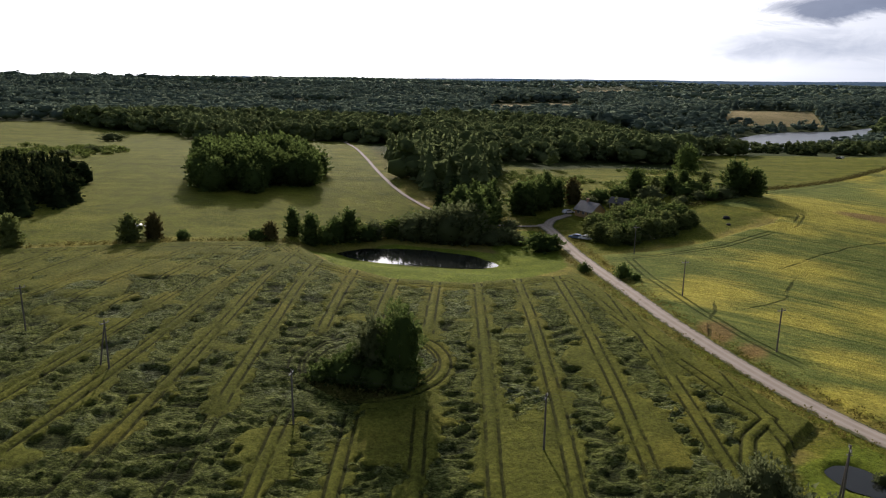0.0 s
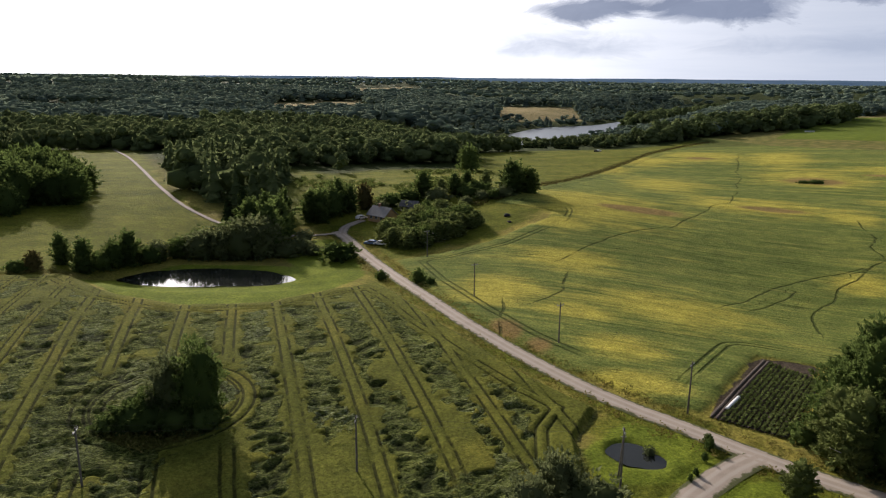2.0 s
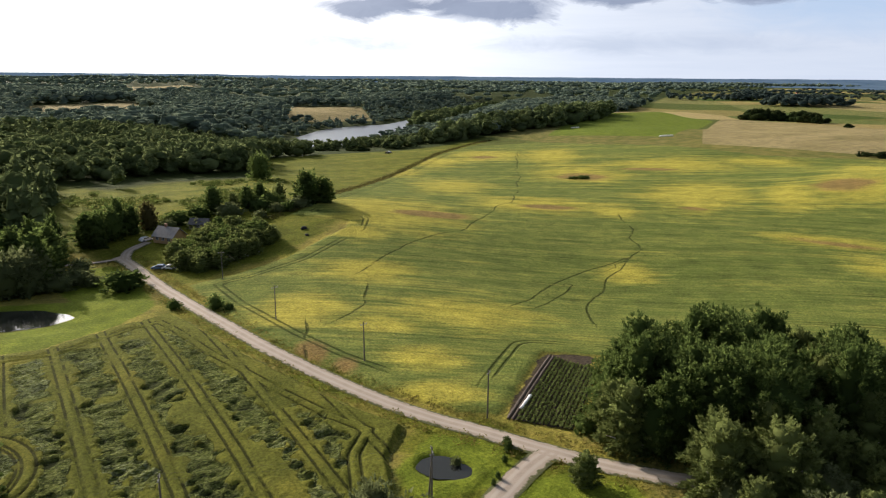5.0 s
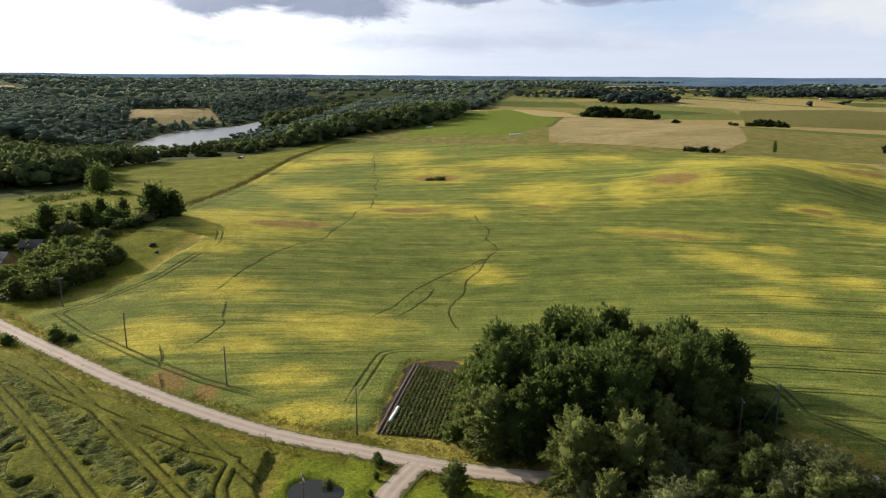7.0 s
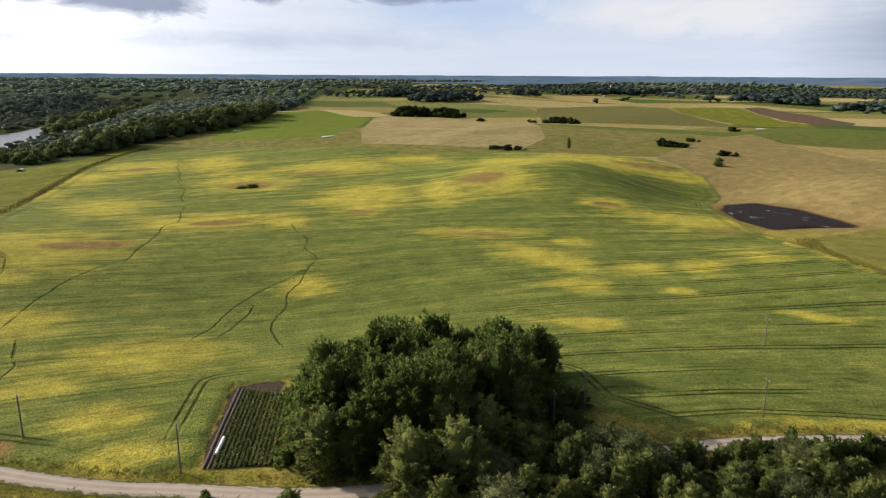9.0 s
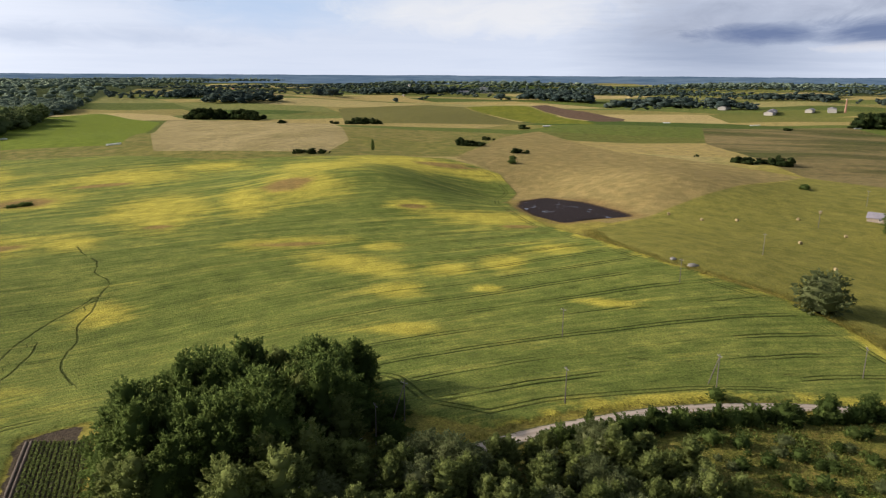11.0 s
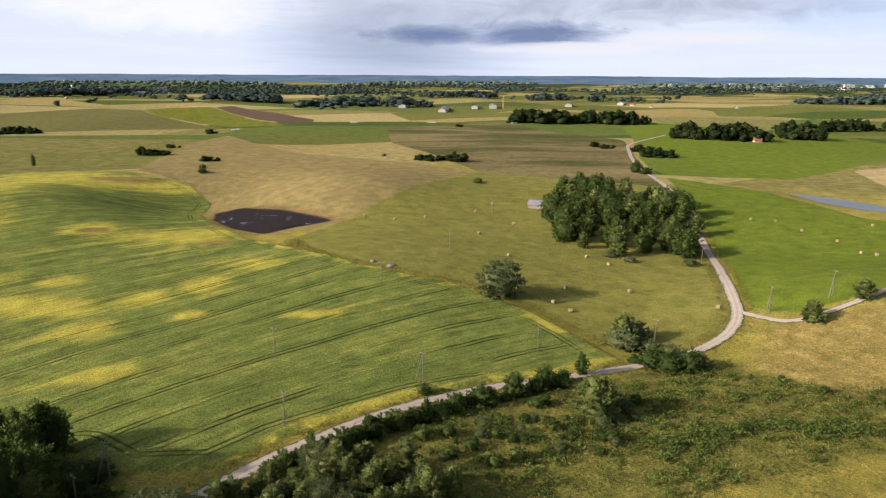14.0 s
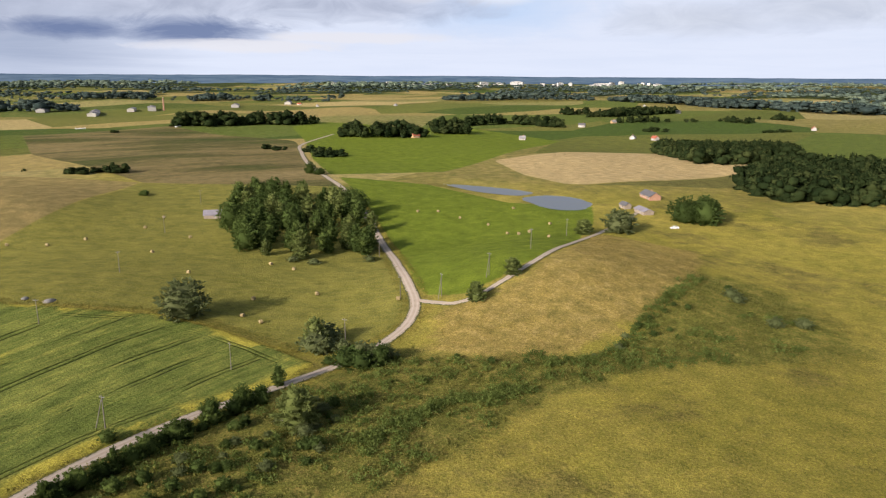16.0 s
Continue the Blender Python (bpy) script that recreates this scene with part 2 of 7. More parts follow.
# ---- materials ----
class Mat:
    """A node material in the making: short calls for the nodes that it needs."""

    def __init__(self, name):
        self.m = bpy.data.materials.new(name)
        self.m.use_nodes = True
        self.n, self.l = self.m.node_tree.nodes, self.m.node_tree.links
        self.n.clear()
        self.out = self.n.new("ShaderNodeOutputMaterial")

    def put(self, socket, v):
        if isinstance(v, (int, float)):
            socket.default_value = v
        elif isinstance(v, tuple):
            socket.default_value = (*v, 1) if len(v) == 3 and socket.type == "RGBA" else v
        else:
            self.l.new(v, socket)

    def math(self, op, a, b=0.0, c=0.0, clamp=False):
        n = self.n.new("ShaderNodeMath")
        n.operation, n.use_clamp = op, clamp
        for i, v in enumerate((a, b, c)):
            self.put(n.inputs[i], v)
        return n.outputs[0]

    def mix(self, fac, a, b, blend="MIX"):
        n = self.n.new("ShaderNodeMix")
        n.data_type, n.blend_type = "RGBA", blend
        for i, v in ((0, fac), (6, a), (7, b)):
            self.put(n.inputs[i], v)
        return n.outputs[2]

    def step(self, v, a, b):
        n = self.n.new("ShaderNodeMapRange")
        n.interpolation_type = "SMOOTHSTEP"
        self.put(n.inputs[0], v)
        n.inputs[1].default_value, n.inputs[2].default_value = a, b
        return n.outputs[0]

    def place(self, stretch=(1, 1, 1), turn=0.0, kind="Object"):
        t, m = self.n.new("ShaderNodeTexCoord"), self.n.new("ShaderNodeMapping")
        m.inputs["Scale"].default_value = stretch
        m.inputs["Rotation"].default_value = (0, 0, radians(turn))
        self.l.new(t.outputs[kind], m.inputs[0])
        return m.outputs[0]

    def noise(self, scale, detail=4, rough=0.55, where=None, bend=0.0):
        n = self.n.new("ShaderNodeTexNoise")
        n.inputs["Scale"].default_value, n.inputs["Detail"].default_value = scale, detail
        n.inputs["Roughness"].default_value, n.inputs["Distortion"].default_value = rough, bend
        self.l.new(where if where is not None else self.place(), n.inputs["Vector"])
        return n.outputs[0]

    def attr(self, name):
        n = self.n.new("ShaderNodeAttribute")
        n.attribute_name = name
        return n.outputs["Fac"]

    def ramp(self, fac, stops):
        n = self.n.new("ShaderNodeValToRGB")
        el = n.color_ramp.elements
        while len(el) < len(stops):
            el.new(0.5)
        for e, (p, v) in zip(el, stops):
            e.position, e.color = p, (*v, 1)
        self.put(n.inputs[0], fac)
        return n.outputs[0]

    def bump(self, h, strength, distance):
        n = self.n.new("ShaderNodeBump")
        n.inputs["Strength"].default_value, n.inputs["Distance"].default_value = strength, distance
        self.put(n.inputs["Height"], h)
        return n.outputs[0]

    def done(self, colour, rough=0.9, normal=None, spec=0.25, metal=0.0, **more):
        b = self.n.new("ShaderNodeBsdfPrincipled")
        self.put(b.inputs["Base Color"], colour)
        self.put(b.inputs["Roughness"], rough)
        b.inputs["Specular IOR Level"].default_value, b.inputs["Metallic"].default_value = spec, metal
        for key, v in more.items():
            self.put(b.inputs[key.replace("_", " ")], v)
        if normal is not None:
            self.l.new(normal, b.inputs["Normal"])
        self.l.new(b.outputs[0], self.out.inputs[0])
        return self.m


def plain(name, colour, rough=0.8, grain=6.0, amount=0.3, metal=0.0, relief=0.01, spec=0.3):
    """A worn surface of one colour: stains at two sizes and a fine relief."""
    k = Mat(name)
    where = k.place()
    a, b = k.noise(grain, 5, 0.6, where), k.noise(grain * 0.17, 3, 0.5, where)
    f = k.math("ADD", k.math("MULTIPLY", a, 0.55), k.math("MULTIPLY", b, 0.45))
    lo, hi = tuple(c * (1 - amount) for c in colour), tuple(min(1, c * (1 + amount)) for c in colour)
    return k.done(k.ramp(f, ((0.3, lo), (0.7, hi))), rough, k.bump(a, 0.5, relief), spec, metal)


def leafy(name, dark, light, back, through=0.35, source="object"):
    """Foliage: diffuse leaves that let some light through, each tree of its own tint."""
    k = Mat(name)
    where = k.place()
    if source == "object":
        rnd = k.n.new("ShaderNodeObjectInfo").outputs["Random"]
    else:
        rnd = k.attr("tint")
    isl = k.n.new("ShaderNodeNewGeometry").outputs["Random Per Island"]
    f = k.math("ADD", k.math("MULTIPLY", isl, 0.45), k.math("MULTIPLY", rnd, 0.35))
    f = k.math("ADD", f, k.math("MULTIPLY", k.noise(0.35, 2, 0.5, where), 0.3))
    col = k.ramp(f, ((0.1, dark), (0.62, light), (1.0, back)))
    d, t, mx = k.n.new("ShaderNodeBsdfDiffuse"), k.n.new("ShaderNodeBsdfTranslucent"), k.n.new("ShaderNodeMixShader")
    k.l.new(col, d.inputs[0])
    k.l.new(k.mix(0.5, col, back), t.inputs[0])
    mx.inputs[0].default_value = through
    k.l.new(d.outputs[0], mx.inputs[1]), k.l.new(t.outputs[0], mx.inputs[2])
    k.l.new(mx.outputs[0], k.out.inputs[0])
    return k.m


M_LEAF = leafy("broad_leaves", (0.029, 0.047, 0.015), (0.072, 0.107, 0.030), (0.145, 0.192, 0.052), 0.52)
M_BIRCH = leafy("birch_leaves", (0.054, 0.074, 0.023), (0.138, 0.168, 0.052), (0.225, 0.258, 0.086), 0.45)
M_WILLOW = leafy("willow_leaves", (0.050, 0.066, 0.026), (0.115, 0.138, 0.058), (0.20, 0.22, 0.10), 0.5)
M_SPRUCE = leafy("spruce_needles", (0.010, 0.020, 0.008), (0.025, 0.042, 0.014), (0.055, 0.075, 0.022), 0.15)
M_RUST = leafy("rusty_leaves", (0.040, 0.036, 0.014), (0.085, 0.075, 0.028), (0.14, 0.12, 0.04))
M_WOODS = leafy("woodland_leaves", (0.044, 0.063, 0.029), (0.120, 0.156, 0.062), (0.220, 0.255, 0.105), 0.42, "tint")
# Two leaf copies for distant woods, with aerial haze tinted into their colours.
M_FARWOODS = leafy("haze_pale_woodland_leaves", (0.062, 0.092, 0.088), (0.140, 0.186, 0.142), (0.265, 0.315, 0.210), 0.40, "tint")
M_DIMWOODS = leafy("haze_blue_woodland_leaves", (0.032, 0.050, 0.052), (0.058, 0.082, 0.072), (0.10, 0.13, 0.10), 0.32, "tint")
# Dark woodland green that also carries cloud shadow and backlit shade in its colour.
M_DARKWOODS = leafy("shaded_dark_woodland_leaves", (0.009, 0.017, 0.007), (0.024, 0.036, 0.013), (0.062, 0.075, 0.026), 0.22, "tint")
M_WEEDS = leafy("weed_leaves", (0.066, 0.078, 0.020), (0.155, 0.158, 0.042), (0.28, 0.225, 0.075), 0.35, "tint")
M_GRASS = leafy("meadow_grass", (0.075, 0.078, 0.018), (0.17, 0.155, 0.035), (0.32, 0.25, 0.08), 0.3, "tint")
M_STRAWGRASS = leafy("bleached_grass", (0.12, 0.105, 0.028), (0.26, 0.20, 0.065), (0.42, 0.32, 0.14), 0.3, "tint")
M_BIRCH_STUFF = leafy("thicket_leaves", (0.040, 0.064, 0.016), (0.110, 0.145, 0.036), (0.21, 0.25, 0.07), 0.4, "tint")
M_BARK = plain("bark", (0.10, 0.08, 0.06), 0.95, 5.0, 0.5, relief=0.03)
M_BIRCHBARK = plain("birch_bark", (0.42, 0.40, 0.36), 0.85, 3.0, 0.5, relief=0.02)
M_POLE = plain("weathered_pole", (0.13, 0.115, 0.10), 0.9, 7.0, 0.3)
M_CONCRETE = plain("concrete", (0.34, 0.33, 0.31), 0.9, 4.0, 0.2)
M_METAL = plain("galvanised_steel", (0.22, 0.22, 0.22), 0.6, 8.0, 0.2, 0.5)
M_CERAMIC = plain("insulator_ceramic", (0.28, 0.26, 0.24), 0.4, 20.0, 0.1, spec=0.5)
M_WIRE = plain("weathered_wire", (0.06, 0.06, 0.06), 0.8, 8.0, 0.2)
M_STRAW = plain("straw", (0.29, 0.225, 0.115), 0.95, 14.0, 0.35, relief=0.04)
M_WHITE = plain("white_plastic_film", (0.80, 0.80, 0.80), 0.4, 1.5, 0.08, spec=0.4)
M_PLASTER = plain("pale_plaster", (0.40, 0.38, 0.34), 0.9, 1.2, 0.12)
M_BRICKWALL = plain("brick_wall", (0.33, 0.19, 0.13), 0.9, 4.0, 0.25)
M_TIMBER = plain("grey_timber", (0.24, 0.20, 0.16), 0.9, 3.0, 0.35)
M_OCHRE = plain("ochre_boards", (0.42, 0.27, 0.14), 0.85, 3.0, 0.2)
M_ROOF = plain("asbestos_slate", (0.21, 0.205, 0.21), 0.85, 1.4, 0.25)
M_ROOFDARK = plain("dark_roofing", (0.10, 0.10, 0.11), 0.8, 2.0, 0.25)
M_ROOFRED = plain("red_roof_tiles", (0.33, 0.10, 0.06), 0.8, 2.0, 0.25)
M_SHEET = plain("sheet_roof", (0.20, 0.19, 0.22), 0.8, 0.8, 0.25, 0.0)
M_FRAME = plain("white_frames", (0.50, 0.50, 0.49), 0.6, 8.0, 0.08)
M_STONE = plain("field_stone", (0.20, 0.19, 0.18), 0.9, 6.0, 0.3, relief=0.03)


def glassy(name, colour, rough=0.08):
    k = Mat(name)
    return k.done(colour, rough, None, 0.6)


M_GLASS = glassy("window_glass", (0.03, 0.035, 0.04))
M_PAINT_BLUE = glassy("blue_car_paint", (0.10, 0.17, 0.30), 0.25)
M_PAINT_WHITE = glassy("white_car_paint", (0.75, 0.76, 0.78), 0.25)
M_TYRE = plain("tyre_rubber", (0.02, 0.02, 0.02), 0.9, 20.0, 0.2)


def watery(name, colour, size, amount, rough=0.08):
    k = Mat(name)
    w = k.noise(size, 4, 0.6, k.place((1, 1.7, 1), 20))
    return k.done(colour, rough, k.bump(w, 0.6, amount), 0.8, IOR=1.33)


M_WATER = watery("pond_water", (0.02, 0.022, 0.02), 1.4, 0.012, 0.03)


def boggy():
    k = Mat("wet_peat")
    n, f = k.noise(0.16, 5, 0.65), k.noise(1.2, 4, 0.6)
    wet = k.step(k.math("ADD", n, k.math("MULTIPLY", f, 0.15)), 0.69, 0.72)
    col = k.mix(wet, k.ramp(f, ((0.3, (0.010, 0.007, 0.008)), (0.7, (0.028, 0.019, 0.020)))), (0.04, 0.04, 0.045))
    return k.done(col, k.math("SUBTRACT", 0.95, k.math("MULTIPLY", wet, 0.85)), k.bump(f, 0.4, 0.05), 0.14)


M_PEAT = boggy()
M_LAKE = watery("lake_water", (0.10, 0.115, 0.13), 0.4, 0.006, 0.30)


def road_surface():
    k = Mat("gravel")
    across = k.attr("across")                      # metres from the middle line
    fine, patch = k.noise(7.0, 6, 0.65), k.noise(0.35, 3)
    ruts = k.math("SUBTRACT", 1.0, k.step(k.math("ABSOLUTE", k.math("SUBTRACT", k.math("ABSOLUTE", across), 0.85)), 0.15, 0.6))
    f = k.math("ADD", k.math("MULTIPLY", fine, 0.5), k.math("MULTIPLY", patch, 0.5))
    base = k.ramp(f, ((0.25, (0.25, 0.205, 0.165)), (0.75, (0.43, 0.36, 0.30))))
    base = k.mix(k.math("MULTIPLY", ruts, 0.55), base, (0.45, 0.395, 0.34))
    edge = k.step(k.math("ADD", k.math("ABSOLUTE", across), k.math("MULTIPLY", k.math("SUBTRACT", k.noise(0.9, 4), 0.5), 2.2)), 1.7, 2.15)
    base = k.mix(edge, base, k.ramp(fine, ((0.3, (0.05, 0.065, 0.02)), (0.7, (0.13, 0.13, 0.05)))))
    return k.done(base, 0.95, k.bump(fine, 0.6, 0.03), 0.2)


M_ROAD = road_surface()

# ---- outlines of the fields ----
GRAIN = [(37, 163), (39, 150), (41, 131), (45.5, 109), (49, 96), (53, 86), (46, 79), (42, 70), (30, 44), (0, 25), (-70, 20), (-150, 60),
         (-175, 145), (-130, 160), (-88, 168), (-47, 181), (-34, 182), (-22, 162), (-8, 150), (9, 149), (25, 159)]
BEAN = [(48, 188), (61, 189), (80, 195), (108, 213), (114, 222), (98, 237), (138, 276), (194, 332), (267, 404), (366, 488), (424, 470),
        (440, 406), (455, 343), (446, 265), (497, 168), (501, 110), (470, 66), (434, 50), (400, 52), (362, 46), (308, 22), (274, -3), (248, -23),
        (234, -42), (224, -60), (206, -73), (188, -80), (166, -85), (158, -74), (155, -58), (150, -38), (145, -25), (137, -11), (128, 4), (117, 16),
        (120, 34), (132, 44), (128, 58), (106.5, 80), (105.8, 93.6), (96.3, 101.2), (68.6, 81.0), (63, 86), (57, 100), (52, 116), (49, 133), (47, 160)]
PLOT = [(96, 100.5), (104.5, 94), (73, 72.5), (69, 80.5)]
LAWNS = [(-33, 184), (-22, 163), (-7, 151), (9, 151), (25, 161), (36, 174), (38, 190), (37, 222), (20, 226), (18, 210), (20, 190), (-10, 199)]
GARDEN = [(45, 76), (56, 82), (62, 74), (61, 69), (52, 62), (40, 50), (60, 40), (70, 54), (66, 62), (44, 68)]
LIME_FAR = [(470, 500), (610, 620), (780, 775), (990, 790), (820, 560), (505, 385)]
LIME_EAST = [(205, -148), (232, -163), (262, -180), (390, -232), (440, -250), (375, -282), (300, -285), (262, -316), (232, -282), (214, -252),
             (194, -224), (181, -190), (176, -166), (176, -148), (188, -141)]
LIME_BACK = [(455, -252), (560, -292), (690, -352), (900, -440), (960, -520), (760, -640), (560, -610), (452, -405), (420, -330)]
DRY = [(478, 335), (640, 450), (820, 555), (900, 600), (872, 430), (858, 337), (700, 265), (590, 218), (505, 205)]
GOLD = [(508, 105), (560, 106), (700, 95), (790, 70), (610, -3), (526, -88), (486, -126), (440, -93), (397, -66), (338, -21), (320, -5), (345, 14),
        (385, 50), (434, 53), (474, 68)]
STRAW_FIELD = [(444, -403), (450, -500), (389, -611), (288, -556), (286, -511), (296, -437), (313, -371), (325, -361), (370, -368)]
PLOUGH = [(1512, 155), (1574, 124), (1311, 41), (1108, -32), (1036, -27), (1017, 12), (1145, 58)]
GREEN_HILL = [(1443, 279), (1557, 245), (1535, 165), (1150, 66), (1004, 16), (929, 11), (967, 76), (1181, 186)]
OLIVE = [(1321, 508), (1551, 377), (1445, 285), (1180, 190), (966, 85), (924, 201), (868, 325)]
OLIVE_BACK = [(311, -369), (295, -435), (285, -508), (276, -550), (256, -517), (236, -467)]
STUBBLE = [(484, -128), (700, -95), (940, -120), (980, -300), (700, -345), (560, -288), (455, -248), (400, -228), (440, -186)]
MOWN = [(300, 3), (338, -21), (397, -66), (484, -126), (442, -186), (400, -226), (262, -173), (225, -155), (192, -141), (182, -130), (174, -117),
        (172, -100), (176, -88), (191, -80), (210, -73), (228, -58), (250, -22), (272, -6)]
RIDGE = [(172, -133), (168, -162), (178, -196), (214, -262), (166, -274), (136, -229), (118, -155), (121, -128), (150, -114)]
SCRUB = [(100, 22), (126, -14), (140, -46), (152, -76), (160, -98), (150, -110), (121, -124), (112, -150), (128, -226), (100, -235), (78, -190),
         (98, -150), (102, -118), (94, -60), (74, 0), (72, 46), (84, 46)]
WOODFLOOR = [(72, 68), (80, 74), (104, 80), (126, 62), (136, 50), (124, 34), (104, 26), (82, 44)]
VERGE = [(37, 163), (45, 109), (53, 86), (46, 79), (42, 70), (30, 44), (60, 40), (75, 60), (66, 74), (59, 88), (54, 115), (48, 150), (44, 190), (38, 176)]
FEN = [(137, -108), (130, -133), (114, -135), (115, -159), (129, -185), (146, -242), (139, -249), (113, -259), (77, -226), (66, -207), (70, -194), (87, -167), (96, -145), (106, -122), (109, -106), (112, -89)]
PASTURE = [(-320, 160), (-160, 155), (-103, 169), (-66, 180), (-36, 187), (-20, 201), (2, 242), (-10, 282), (-20, 330), (-40, 480), (-90, 505), (-150, 470), (-200, 570), (-450, 730), (-700, 560)]
VALLEY = [(28, 250), (34, 330), (56, 338), (83, 354), (123, 352), (175, 470), (290, 486), (378, 514), (420, 515), (366, 492), (267, 405), (194, 333), (138, 277), (98, 238), (112, 222), (80, 197), (44, 190), (40, 222)]
VALE_EDGE = [(20, 240), (22, 330), (40, 385), (130, 405), (170, 505), (300, 525), (380, 548), (445, 562), (380, 500), (200, 340), (100, 236)]
NORTH_WOOD = [(6, 262), (-6, 284), (-15, 325), (-25, 385), (-36, 442), (-50, 500), (-92, 502), (-150, 466), (-200, 566), (-255, 572), (-345, 656), (-440, 722),
              (-1500, 1100), (-3800, 2000), (-2600, 3800), (0, 4650), (2600, 3800), (4300, 1900), (2600, 1750), (1700, 1300), (1150, 960), (923, 820), (740, 736),
              (620, 660), (462, 560), (377, 520), (287, 492), (227, 490), (172, 474), (140, 372), (123, 360), (83, 362), (56, 345), (38, 372), (33, 330), (24, 262)]
CLEARINGS = [[(370, 885), (455, 1130), (590, 1095), (520, 930)], [(70, 980), (235, 975), (262, 1300), (105, 1230)], [(400, 1980), (690, 2300), (860, 3100), (540, 2850)],
             [(-260, 1000), (-120, 980), (-110, 1120), (-250, 1130)]]
ZONES = dict(grain=[GRAIN], bean=[BEAN], plot=[PLOT], lawn=[LAWNS, GARDEN], lime=[LIME_FAR, LIME_EAST, LIME_BACK], dry=[DRY] + CLEARINGS[:3], straw=[STRAW_FIELD], plough=[PLOUGH], fen=[FEN], olive=[OLIVE, OLIVE_BACK],
             gold=[GOLD], stubble=[STUBBLE], mown=[MOWN], ridge=[RIDGE], wood=[NORTH_WOOD], clearing=CLEARINGS, pasture=[PASTURE, VALLEY, VALE_EDGE, VERGE, GREEN_HILL], scrub=[SCRUB, WOODFLOOR])
# patches in the bean field that ripen early, and bare ones: x, y, half width across and half depth along their bearing
RIPE_FAR = [(355, 374, 17, 40), (321, 405, 25, 30), (301, 291, 22, 34), (284, 200, 20, 36), (259, 179, 9, 12), (369, 279, 30, 26), (310, 169, 11, 28), (335, 152, 19, 28),
            (411, 168, 26, 40), (461, 136, 35, 34), (323, 87, 10, 8), (316, 44, 27, 14), (217, 361, 14, 24), (265, 388, 15, 28), (461, 87, 30, 12), (206, 285, 15, 24), (420, 250, 22, 20)]
RIPE_NEAR = [(134, 227, 20, 22), (93, 171, 11, 9), (96, 131, 15, 11), (74, 131, 8, 5), (202, 219, 22, 15), (165, 137, 8, 8), (219, 193, 9, 9), (246, 114, 19, 8), (223, 73, 11, 7), (229, 88, 13, 7),
             (202, 59, 7, 6), (228, 49, 7, 7), (252, 81, 7, 6), (238, 30, 7, 8), (261, 14, 9, 7), (205, -4, 9, 3), (170, 49, 7, 4), (211, 33, 4, 3), (63, 148, 8, 11), (109, 206, 9, 7), (70, 108, 7, 5), (64, 93, 6, 4)]
BARE = [(147, 218, 14, 6), (293, 283, 16, 16), (203, 214, 13, 6), (340, 160, 14, 14), (472, 104, 24, 8), (244, 113, 15, 4), (311, 395, 12, 9), (253, 178, 7, 5), (321, 86, 7, 4), (345, 276, 18, 7),
        (53, 121, 3.5, 7), (56, 112, 3, 4), (300, 33, 9, 4)]
# paths that deer have trodden through the beans
TRAILS = [[(90, 170), (106, 182), (133, 194), (147, 197), (170, 213), (185, 225), (199, 230)], [(110, 131), (137, 140), (158, 146), (180, 148), (188, 153), (194, 162), (203, 168), (216, 188)],
          [(122, 111), (131, 121), (145, 130), (168, 143), (181, 149)], [(118, 128), (128, 131), (142, 138)], [(200, 232), (263, 303), (346, 400)], [(86, 158), (76, 144), (67, 137)],
          [(60, 138), (54, 127), (52, 117)], [(214, -37), (222, -46), (227, -59)]]


